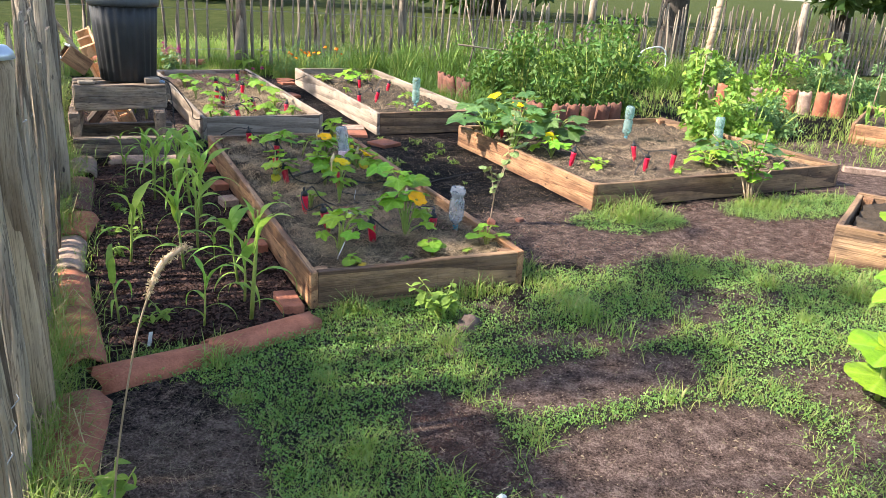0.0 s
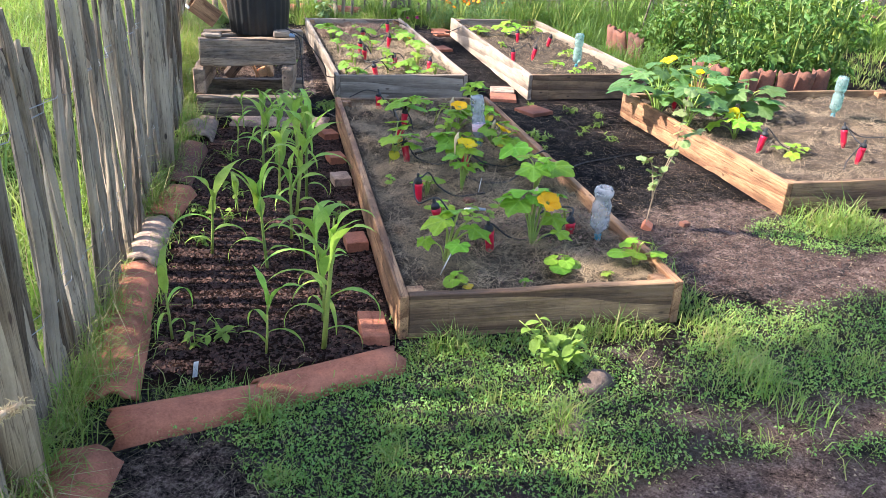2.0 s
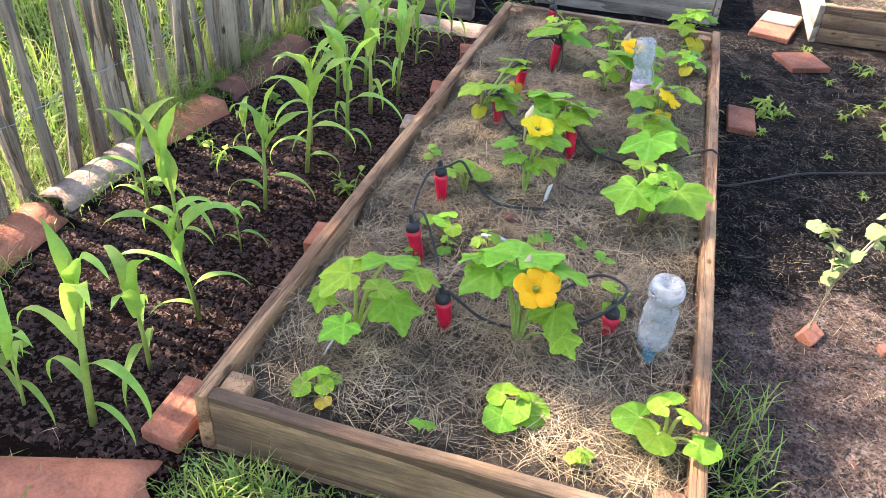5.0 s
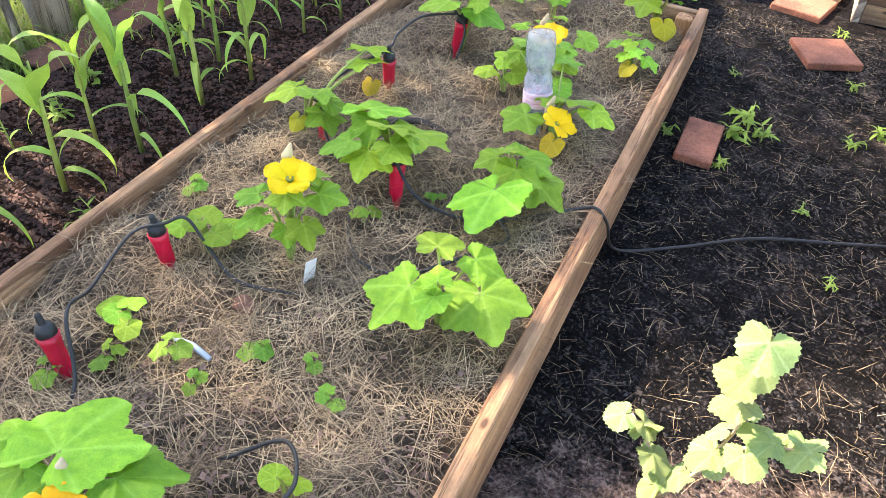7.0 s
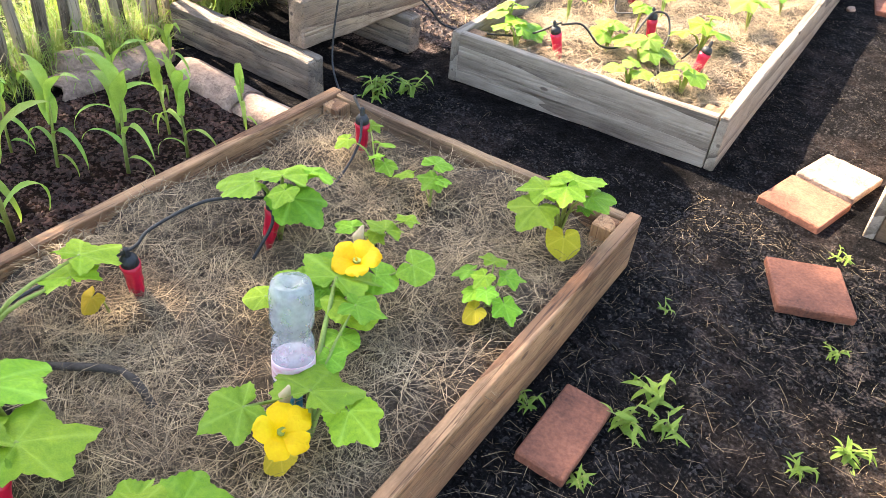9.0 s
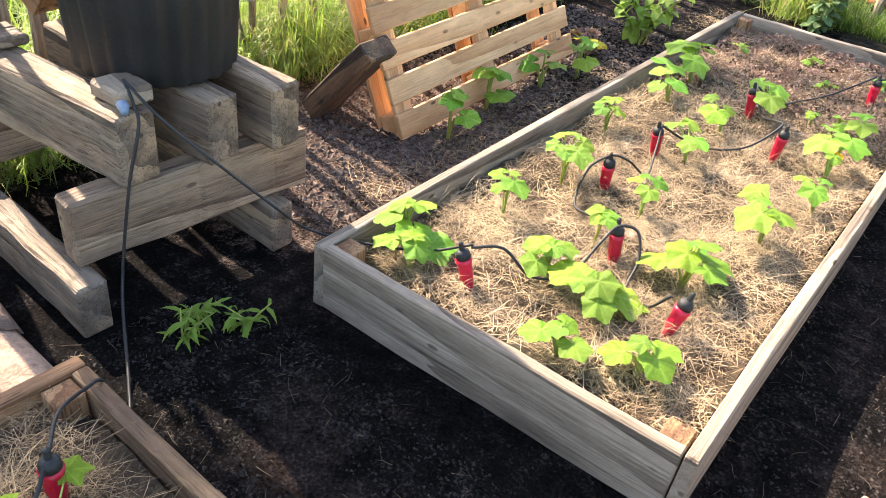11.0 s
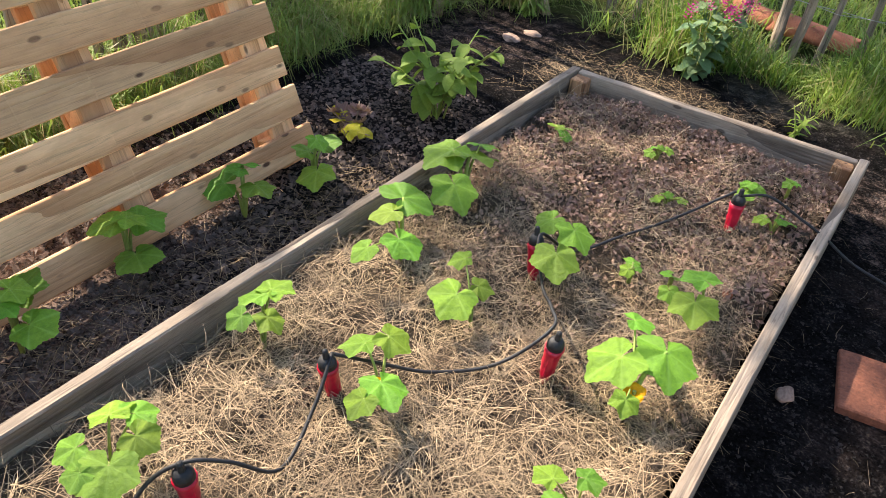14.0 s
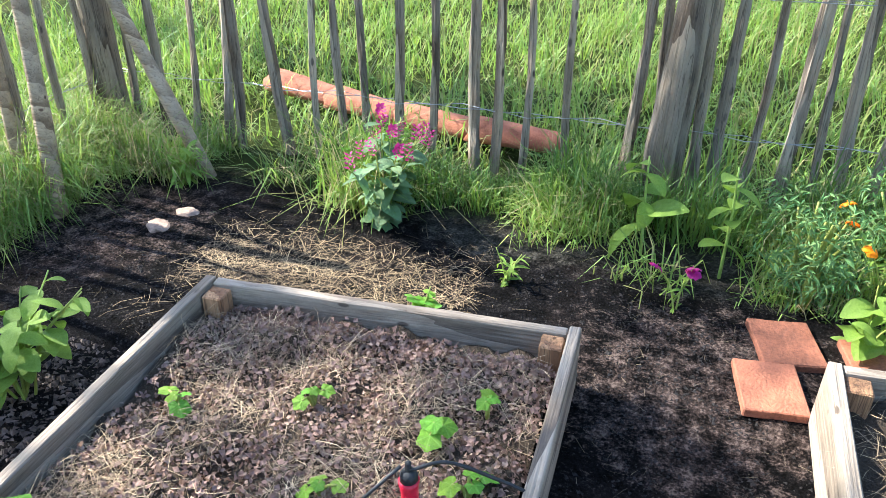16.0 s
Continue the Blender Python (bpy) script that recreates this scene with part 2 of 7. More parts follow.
M_BLACK = surface("black_plastic", (0.010, 0.011, 0.013), (0.028, 0.03, 0.033), 6, 0.62, 0.2, 120)
M_GREYLID = surface("grey_plastic", (0.025, 0.028, 0.034), (0.06, 0.066, 0.075), 8, 0.5, 0.1, 90)
M_RED = surface("red_plastic", (0.46, 0.004, 0.025), (0.66, 0.012, 0.05), 20, 0.35, 0.05, 120)
M_HOSE = surface("hose_rubber", (0.008, 0.008, 0.009), (0.03, 0.03, 0.032), 30, 0.55, 0.1, 120)
M_CONNECT = surface("blue_grey_fitting", (0.14, 0.22, 0.33), (0.25, 0.34, 0.45), 20, 0.4, 0.05, 80)
M_WIRE = surface("galvanised_wire", (0.25, 0.25, 0.25), (0.45, 0.45, 0.44), 40, 0.4, 0, 90, metal=0.9)
M_WHITE = surface("white_plastic", (0.66, 0.66, 0.64), (0.82, 0.82, 0.80), 20, 0.5, 0.05, 80)
M_CAPBLUE = surface("zinc_cap", (0.36, 0.42, 0.50), (0.56, 0.62, 0.70), 12, 0.35, 0.1, 80, metal=0.4)
M_YELLOW = leafy("squash_petal", (0.88, 0.50, 0.0), (0.97, 0.70, 0.01), 0.55, 0.3, 20, glow=(0.97, 0.68, 0.0), vary=0.15)
M_ORANGE = leafy("marigold_petal", (0.90, 0.25, 0.0), (0.95, 0.40, 0.0), 0.5, 0.3, 20, glow=(0.95, 0.35, 0.0), vary=0.15)
M_PURPLE = leafy("purple_petal", (0.26, 0.006, 0.09), (0.50, 0.02, 0.20), 0.5, 0.3, 20, glow=(0.55, 0.03, 0.25), island=True)
M_BUD = leafy("pale_bud", (0.62, 0.50, 0.25), (0.75, 0.66, 0.42), 0.6, 0.2, 20, glow=(0.7, 0.6, 0.3))
M_SQUASH = leafy("squash_leaf", (0.10, 0.29, 0.016), (0.29, 0.53, 0.034), 0.55, 0.28, 9)
M_CUKE = leafy("cucumber_leaf", (0.08, 0.235, 0.018), (0.215, 0.45, 0.04), 0.5, 0.3, 9)
M_YLEAF = leafy("yellowed_leaf", (0.42, 0.42, 0.02), (0.66, 0.56, 0.03), 0.5, 0.3, 18, glow=(0.7, 0.6, 0.03))
M_CORN = leafy("corn_leaf", (0.22, 0.45, 0.06), (0.42, 0.66, 0.15), 0.42, 0.45, 10)
M_ZUCC = leafy("zucchini_leaf", (0.04, 0.12, 0.03), (0.13, 0.27, 0.075), 0.5, 0.3, 18)
M_STEM = leafy("green_stem", (0.20, 0.30, 0.05), (0.36, 0.45, 0.12), 0.55, 0.1, 30)
M_WEED = leafy("rank_weeds", (0.04, 0.11, 0.02), (0.13, 0.24, 0.05), 0.55, 0.3, 8, island=True)
M_BUSH = leafy("tomato_foliage", (0.03, 0.09, 0.016), (0.10, 0.215, 0.04), 0.55, 0.2, 14, island=True)
M_BUSH_LT = leafy("light_foliage", (0.11, 0.25, 0.03), (0.25, 0.43, 0.08), 0.55, 0.32, 14, island=True)
M_BUSH_YL = leafy("lime_foliage", (0.13, 0.22, 0.06), (0.29, 0.37, 0.14), 0.5, 0.22, 14, glow=(0.42, 0.5, 0.12))
M_GREYLEAF = leafy("sage_foliage", (0.09, 0.19, 0.075), (0.19, 0.31, 0.15), 0.6, 0.25, 14, glow=(0.2, 0.4, 0.1))
M_FEATHER = leafy("feathery_foliage", (0.09, 0.20, 0.06), (0.22, 0.36, 0.14), 0.6, 0.25, 14, island=True, glow=(0.2, 0.4, 0.12))
M_DEADLEAF = leafy("withered_leaf", (0.15, 0.095, 0.07), (0.48, 0.34, 0.26), 0.8, 0.2, 20, glow=(0.3, 0.2, 0.1))
M_GRASS = leafy("grass_blades", (0.09, 0.20, 0.035), (0.38, 0.53, 0.14), 0.5, 0.42, 6, island=True, tip=(0.40, 0.34, 0.15))
M_LAWN = leafy("clover_turf", (0.075, 0.22, 0.045), (0.30, 0.50, 0.15), 0.5, 0.38, 8, island=True)
M_SEED = leafy("ripe_grass_head", (0.42, 0.30, 0.17), (0.62, 0.48, 0.32), 0.7, 0.2, 40, glow=(0.6, 0.45, 0.25))
M_TREELEAF = leafy("tree_foliage", (0.022, 0.055, 0.012), (0.055, 0.105, 0.025), 0.55, 0.25, 10, island=True)
M_DARKWOOD = timber("dark_wet_wood", (0.045, 0.028, 0.018), (0.19, 0.11, 0.065), (0.02, 0.012, 0.01), grey=(0.09, 0.065, 0.05), relief=0.9)
M_BARK = surface("tree_bark", (0.02, 0.016, 0.013), (0.085, 0.068, 0.055), 6, 0.95, 1.0, 40, (1, 1, 0.25))


def plastic_clear(name, tint, haze):
    m, nt, p = start(name)
    p.inputs["Base Color"].default_value = (*(q * 0.5 for q in tint), 1)
    p.inputs["Roughness"].default_value = 0.18
    n = tex_noise(nt, coords(nt, (1, 1, 0.25)), 70, 3)
    bump(nt, p, n, 0.3, 0.004)
    tr = nt.nodes.new("ShaderNodeBsdfTransparent")
    tr.inputs[0].default_value = (*tint, 1)
    mx = nt.nodes.new("ShaderNodeMixShader")
    f = ramp(nt, tex_noise(nt, coords(nt), 22, 4), [(0.35, (haze * 0.6,) * 3), (0.7, (min(1, haze * 1.3),) * 3)])
    nt.links.new(f, mx.inputs[0])
    nt.links.new(tr.outputs[0], mx.inputs[1])
    nt.links.new(p.outputs[0], mx.inputs[2])
    nt.links.new(mx.outputs[0], nt.nodes["Material Output"].inputs[0])
    return m


M_BOTTLE = plastic_clear("cloudy_clear_plastic", (0.84, 0.88, 0.92), 0.52)
M_BOTTLE_GREEN = plastic_clear("pale_green_plastic", (0.62, 0.86, 0.82), 0.5)
M_LABEL = surface("pink_label", (0.72, 0.22, 0.32), (0.90, 0.86, 0.87), 30, 0.5, 0.0, 40, (1, 1, 4))
M_BCAP = surface("teal_cap", (0.01, 0.16, 0.24), (0.03, 0.28, 0.36), 20, 0.4, 0.05, 90)

# ---- building blocks ----
def mesh_of(name, verts, faces, mat, smooth=False):
    me = bpy.data.meshes.new(name)
    me.from_pydata([tuple(v) for v in verts], [], faces)
    me.materials.append(mat)
    if smooth:
        me.shade_smooth()
    return me


def bm_mesh(name, bm, mat, smooth=False):
    bmesh.ops.recalc_face_normals(bm, faces=bm.faces)
    me = bpy.data.meshes.new(name)
    bm.to_mesh(me)
    bm.free()
    me.materials.append(mat)
    if smooth:
        me.shade_smooth()
    return me


def put(name, me, parent=None, m=None, label=""):
    ob = new(name, me)
    if parent is not None:
        ob.parent = parent
    if m is not None:
        ob.matrix_basis = m
    if label:
        ob["label"] = label
    return ob


def part(name, bm, mat, parent=None, label="", m=None, smooth=False):
    return put(name, bm_mesh(name, bm, mat, smooth), parent, m, label)


def thing(name, m, label, category, group="", kind=""):
    ob = new(name)
    ob.matrix_basis = m
    return tagged(ob, label, category, group, kind)


def stuff(name, verts, faces, mat, label, category):
    return tagged(new(name, mesh_of(name, verts, faces, mat)), label, category, kind="stuff")


def rough_box(sx, sy, sz, bevel=0.004, jit=0.0, cuts=0, rnd=None):
    """A sawn piece, x from 0 to sx, centred in y, z from 0 to sz, edges eased and slightly uneven."""
    bm = bmesh.new()
    bmesh.ops.create_cube(bm, size=1.0)
    for v in bm.verts:
        v.co = Vector(((v.co.x + 0.5) * sx, v.co.y * sy, (v.co.z + 0.5) * sz))
    if cuts:
        long = [e for e in bm.edges if abs(e.verts[0].co.x - e.verts[1].co.x) > sx * 0.5]
        bmesh.ops.subdivide_edges(bm, edges=long, cuts=cuts)
    if bevel:
        bmesh.ops.bevel(bm, geom=bm.edges[:], offset=bevel, segments=1, affect="EDGES")
    if jit:
        r = rnd or random
        dx = {}
        for v in bm.verts:
            k = round(v.co.x, 1)
            if k not in dx:
                dx[k] = (r.uniform(-jit, jit), r.uniform(-jit, jit))
            v.co.y += dx[k][0] + r.uniform(-jit, jit) * 0.4
            v.co.z += dx[k][1] + r.uniform(-jit, jit) * 0.4
    return bm


def lathe(profile, n=20, bm=None, wave=0.0, waves=0):
    bm = bm or bmesh.new()
    rings = []
    for r, z in profile:
        rings.append([bm.verts.new(((r + wave * math.cos(waves * a)) * math.cos(a), (r + wave * math.cos(waves * a)) * math.sin(a), z)) for a in (2 * math.pi * i / n for i in range(n))])
    for a, b in zip(rings, rings[1:]):
        for i in range(n):
            bm.faces.new((a[i], a[(i + 1) % n], b[(i + 1) % n], b[i]))
    for ring in (rings[0], rings[-1]):
        if profile[0 if ring is rings[0] else -1][0] > 1e-4:
            bm.faces.new(ring)
    return bm


def tube(pts, radii, n=6, bm=None, caps=True):
    """A round limb through the points, with its own radius at each."""
    bm = bm or bmesh.new()
    pts = [Vector(p) for p in pts]
    rings, side = [], None
    for i, p in enumerate(pts):
        d = (pts[min(i + 1, len(pts) - 1)] - pts[max(i - 1, 0)]).normalized()
        ref = side if side is not None else (Vector((1, 0, 0)) if abs(d.x) < 0.8 else Vector((0, 1, 0)))
        u = (ref - d * ref.dot(d)).normalized()
        side, w = u, d.cross(u)
        r = radii[i] if isinstance(radii, (list, tuple)) else radii
        rings.append([bm.verts.new(p + u * math.cos(2 * math.pi * k / n) * r + w * math.sin(2 * math.pi * k / n) * r) for k in range(n)])
    for a, b in zip(rings, rings[1:]):
        for k in range(n):
            bm.faces.new((a[k], a[(k + 1) % n], b[(k + 1) % n], b[k]))
    if caps:
        bm.faces.new(rings[0])
        bm.faces.new(rings[-1])
    return bm


def smooth_line(pts, steps=6):
    """Catmull-Rom through the points."""
    p = [Vector(q) for q in pts]
    p = [p[0] * 2 - p[1]] + p + [p[-1] * 2 - p[-2]]
    out = []
    for i in range(1, len(p) - 2):
        for k in range(steps):
            t = k / steps
            a, b, c, d = p[i - 1:i + 3]
            out.append(0.5 * (2 * b + (c - a) * t + (2 * a - 5 * b + 4 * c - d) * t * t + (3 * b - a - 3 * c + d) * t ** 3))
    return out + [p[-2]]


def nz(x, y, s, seed=0.0):
    return noise.noise(Vector((x * s + seed, y * s - seed, seed * 0.37)))


def ell(x, y, cx, cy, rx, ry):
    return 1 - math.hypot((x - cx) / rx, (y - cy) / ry)


def step(v, w):
    return max(0.0, min(1.0, 0.5 + v / w))


def zones(x, y):
    """How far the ground at a spot is lawn, bark mulch, meadow, dusty earth."""
    wob = 0.22 * nz(x, y, 1.6, 3.1) + 0.12 * nz(x, y, 5.0, 9.2)
    mead = max(step(-1.12 - 0.25 * step(y - 3.4, 0.6) - x + wob * 0.3, 0.15), step(y - 8.05 + wob * 0.4, 0.3), step(x - 9 + wob, 1.0), step(-3.0 - y + wob, 0.6))
    rim = max(step(-0.93 - 0.3 * step(y - 3.6, 0.5) - x + wob * 0.4, 0.1), step(y - 7.75 - 0.35 * step(0.3 - x, 0.5) + wob * 0.8, 0.2))
    bark = min(step(x + 0.9, 0.08), step(0.0 - x, 0.03), step(y + 0.22, 0.06), step(3.02 - y, 0.06))
    edge = 0.12 if x < 1.3 else 0.12 + 0.12 * math.sin(x * 2.1)
    lawn = step(edge - y + wob * 0.9 - 0.9 * step(x - 2.75 - 0.8 * max(0, -y), 0.5), 0.25)
    lawn = min(lawn, 1 - step(ell(x, y, -0.70, -1.0, 0.30, 0.55) + wob * 0.8, 0.25))
    lawn = min(lawn, 1 - 0.9 * step(ell(x, y, 0.20, -1.15, 0.15, 0.30) + wob * 1.1, 0.4), 1 - 0.9 * step(ell(x, y, 0.9, -0.98, 0.5, 0.17) + wob * 1.2, 0.35),
               1 - 0.95 * step(ell(x, y, 0.85, -1.48, 0.55, 0.24) + wob * 1.2, 0.35), 1 - 0.8 * step(ell(x, y, 1.25, -0.65, 0.3, 0.13) + wob, 0.4))
    if x > 0.4:
        lawn *= 0.25 + 0.75 * step(nz(x, y, 2.3, 5.5) + 0.20, 0.4)
    lawn = max(lawn, step(ell(x, y, 2.45, 0.78, 0.42, 0.26) + wob, 0.3), step(ell(x, y, 3.9, 0.72, 0.7, 0.28) + wob, 0.3))
    lawn = max(0.0, min(lawn, 1 - bark)) if y < 3 else 0.0
    dust = max(step(ell(x, y, 1.74, 0.70, 0.75, 0.54) + wob * 0.9, 0.4), 0.05 * step(ell(x, y, 1.6, 1.5, 0.7, 0.9) + wob * 1.5, 0.6), step(ell(x, y, 3.3, 0.2, 1.8, 0.8) + wob, 0.5), step(ell(x, y, 0.8, -1.5, 2.2, 1.3) + wob, 0.4),
               0.25 * step(ell(x, y, 2.1, 3.2, 0.7, 0.45) + wob * 1.5, 0.9), step(ell(x, y, 5.8, 1.6, 1.6, 1.2), 0.5), 0.4 * step(ell(x, y, -0.95, 7.45, 0.5, 0.4) + wob * 1.5, 0.8), 0.4 * step(ell(x, y, 1.35, 7.2, 0.5, 0.4) + wob * 1.5, 0.8), step(ell(x, y, -0.55, 4.6, 0.55, 0.9) + wob, 0.6) * 0.8)
    return max(lawn, rim), bark, mead, dust


def gz(x, y):
    near = step(-1.25 - x, 0.5) if x < 0 else 0
    return 0.012 * nz(x, y, 2.2, 1.7) + 0.010 * nz(x, y, 7.0, 4.4) + 0.02 * near


# ---- ground ----
def build_ground():
    def axis(lo, hi, d):
        a = list(np.arange(lo, hi + 1e-6, d))
        s = d
        while a[-1] < 600:
            s *= 1.35
            a.append(a[-1] + s)
        s = d
        while a[0] > -600:
            s *= 1.35
            a.insert(0, a[0] - s)
        return a
    xs, ys = axis(-2.2, 9.0, 0.07), axis(-3.2, 9.2, 0.07)
    verts = [(x, y, gz(x, y) if abs(x) < 20 and abs(y) < 20 else 0.0) for y in ys for x in xs]
    w = len(xs)
    faces = [(j * w + i, j * w + i + 1, (j + 1) * w + i + 1, (j + 1) * w + i) for j in range(len(ys) - 1) for i in range(w - 1)]
    me = mesh_of("ground", verts, faces, M_GROUND, True)
    col = me.color_attributes.new("zone", "FLOAT_COLOR", "POINT")
    col.data.foreach_set("color", [c for x, y, _ in verts for c in zones(x, y)])
    tagged(new("ground", me), "garden ground of black soil, trodden lawn and meadow", "ground", kind="structure")


build_ground()

# ---- fences ----
def picket_mesh(seed):
    r = random.Random(seed)
    h, w, d = r.uniform(1.0, 1.25), r.uniform(0.032, 0.058), r.uniform(0.026, 0.042)
    bm = bmesh.new()
    rows, bend, lean = 13, r.uniform(-0.035, 0.035), r.uniform(-0.02, 0.02)
    cut = r.uniform(-0.03, 0.03)
    rings = []
    for i in range(rows):
        t = i / (rows - 1)
        s = 1.0 - 0.28 * t + r.uniform(-0.10, 0.10)
        off = bend * math.sin(t * math.pi) + lean * t
        sec = [(-0.5, -0.25), (-0.1, -0.5), (0.42, -0.35), (0.5, 0.2), (0.05, 0.5), (-0.45, 0.3)]
        if i == rows - 1:
            sec = [(a * 0.75, b * 0.7) for a, b in sec]
        # x is up the picket, so that the grain follows it
        rings.append([bm.verts.new((t * h + (cut * a if i == rows - 1 else 0), off + a * w * s + r.uniform(-0.0025, 0.0025), b * d * s + 0.012 * math.sin(t * 4 + seed) + r.uniform(-0.0025, 0.0025))) for a, b in sec])
    for a, b in zip(rings, rings[1:]):
        for k in range(6):
            bm.faces.new((a[k], a[(k + 1) % 6], b[(k + 1) % 6], b[k]))
    bm.faces.new(rings[0])
    bm.faces.new(rings[-1])
    return bm_mesh("picket", bm, M_PICKET)


PICKETS = [picket_mesh(100 + i) for i in range(26)]
UP = Matrix(((0, 1, 0, 0), (0, 0, 1, 0), (1, 0, 0, 0), (0, 0, 0, 1)))  # local x to up, local y along x


def post_mesh(name, h, r0, r1, mat, seed):
    rr = random.Random(seed)
    bm = tube([(h * t, rr.uniform(-0.012, 0.012), rr.uniform(-0.01, 0.01)) for t in (0, 0.25, 0.5, 0.75, 0.97, 1)], [r0, r0 * 0.97, (r0 + r1) / 2, r1, r1, r1 * 0.7], 10)
    return bm_mesh(name, bm, mat, True)


def run_fence(name, pts, gap, posts, label, seed, top=1.0):
    r = random.Random(seed)
    fence = thing(name, Matrix(), label, "fence", kind="structure")
    for (x0, y0), (x1, y1) in zip(pts, pts[1:]):
        n = int(math.hypot(x1 - x0, y1 - y0) / (gap if min(y0, y1) < 3 or min(x0, x1) > -1.4 or y0 > 8 else gap * 2.0) / (1.72 if y0 > 8.2 and x0 < 1 else 1.0))
        head = math.degrees(math.atan2(y1 - y0, x1 - x0))
        for i in range(n):
            t = (i + 0.5 + r.uniform(-0.42, 0.42)) / n
            m = pose(x0 + (x1 - x0) * t, y0 + (y1 - y0) * t, -0.03, 0, 0, head) @ pose(0, 0, 0, r.uniform(-2.5, 2.5), r.uniform(-3.2, 3.2), r.uniform(-45, 45)) @ UP
            put("picket", r.choice(PICKETS), fence, m @ Matrix.Diagonal((top * r.uniform(0.95, 1.05), 1, 1, 1)))
    for x, y, rad, h, lx, ly in posts:
        put("post", post_mesh("post", h, rad, rad * 0.85, M_PICKET, r.random()), fence, pose(x, y, -0.04, lx, ly, 0) @ UP)
    for z in (0.32, 0.86):
        for k in (-1, 1):
            line = []
            for (x0, y0), (x1, y1) in zip(pts, pts[1:]):
                n = max(2, int(math.hypot(x1 - x0, y1 - y0) / 0.14))
                dx, dy = (y1 - y0), -(x1 - x0)
                ln = math.hypot(dx, dy)
                for i in range(n):
                    s = (0.02 if i % 2 else -0.02) * k
                    line.append((x0 + (x1 - x0) * i / n + dx / ln * s, y0 + (y1 - y0) * i / n + dy / ln * s, z + 0.006 * math.sin(i * 1.7) + 0.004 * k))
            part("wire", tube(line, 0.0016, 4), M_WIRE, fence, "twisted galvanised wire")
    return fence


run_fence("fence_west", [(-1.08, -3.4), (-1.1, -0.6), (-1.06, 0.4), (-1.06, 1.9), (-1.06, 3.1), (-1.3, 4.3), (-1.42, 7.2), (-1.42, 8.3)], 0.071,
          [(-1.06, 1.94, 0.065, 1.3, 0, 2), (-1.24, 3.95, 0.05, 1.2, 0, 0), (-1.38, 5.9, 0.05, 1.2, 0, 0)],
          "grey split-chestnut paling fence tied with twisted wire", 11)
run_fence("fence_north", [(-1.42, 8.3), (1.2, 8.38), (4.5, 8.42), (17.5, 8.35)], 0.088,
          [(-1.4, 8.22, 0.075, 1.3, 0, 0), (1.2, 8.3, 0.08, 1.25, 0, 1), (3.7, 8.36, 0.07, 1.3, 0, 0), (7.2, 8.36, 0.07, 1.3, 0, 0), (12.2, 8.3, 0.09, 1.45, 0, 0)],
          "grey split-chestnut paling fence before a sunny meadow", 12, 1.08)

# ---- raised beds ----
def plank_on(parent, a, b, h, thick, mat, seed, inward=0):
    """A plank standing on edge from a to b (ground points)."""
    r = random.Random(seed)
    d = Vector((b[0] - a[0], b[1] - a[1]))
    bm = rough_box(d.length, thick, h, 0.004, 0.0022, 6, r)
    m = pose(a[0], a[1], 0.0, 0, 0, math.degrees(math.atan2(d.y, d.x))) @ pose(0, inward * thick / 2, 0)
    return part("plank", bm, mat, parent, m=m)


def raised_bed(corners, h, thick, mats, label, seed, fill=0.135, group="raised beds"):
    """Corners: front left, front right, back right, back left; the end planks butt between the long sides."""
    fl, fr, br, bl = [Vector(c) for c in corners]
    bed = thing("raised_bed", Matrix(), label, "raised bed", group)
    plank_on(bed, fl, bl, h, thick, mats[0], seed, -1)
    plank_on(bed, fr, br, h * 1.02, thick, mats[1], seed + 1, 1)
    u = (fr - fl).normalized()
    plank_on(bed, fl + u * (thick + 0.002), fr - u * (thick + 0.002), h * 0.99, thick, mats[2], seed + 2, 1)
    plank_on(bed, bl + u * (thick + 0.002), br - u * (thick + 0.002), h * 0.98, thick, mats[3], seed + 3, -1)
    v = (bl - fl).normalized()
    for c, sx, sy in ((fl, 1, 1), (fr, -1, 1), (br, -1, -1), (bl, 1, -1)):
        q = c + u * sx * (thick + 0.036) + v * sy * (thick + 0.036)
        part("corner_post", rough_box(h * 0.94, 0.065, 0.065, 0.004), M_PLANK_RED, bed, m=Matrix.Translation((q.x, q.y, 0.0)) @ pose(0, 0, 0, 0, 0, math.degrees(math.atan2(v.y, v.x)) - 90) @ UP @ pose(0, 0, -0.0325))
    return bed


BED1 = [(0, 0), (1.113, 0), (1.12, 3.08), (0, 3.08)]
BED2 = [(0.045, 3.715), (1.135, 3.775), (1.07, 7.08), (-0.07, 6.985)]
BED3 = [(1.65, 3.735), (2.76, 3.805), (2.80, 7.20), (1.705, 7.13)]
BED4 = [(2.265, 1.045), (4.84, 1.17), (4.75, 3.36), (2.26, 3.2)]
raised_bed(BED1, 0.18, 0.036, (M_PLANK_RED, M_PLANK_RED, M_PLANK, M_PLANK), "knotty larch raised bed mulched with hay, squash growing in it", 21)
raised_bed(BED2, 0.205, 0.034, (M_PLANK_GREY,) * 4, "greyed timber raised bed mulched with straw for cucumbers", 31)
raised_bed(BED3, 0.215, 0.034, (M_PLANK_GREY, M_PLANK_GREY, M_PLANK, M_PLANK_GREY), "weathered timber raised bed with sparse young plants", 41)
raised_bed(BED4, 0.185, 0.034, (M_PLANK_RED, M_PLANK, M_PLANK, M_PLANK), "wide reddish timber raised bed with hay and zucchini", 51)


def inside(corners, u, v):
    fl, fr, br, bl = [Vector(c) for c in corners]
    return fl * (1 - u) * (1 - v) + fr * u * (1 - v) + br * u * v + bl * (1 - u) * v


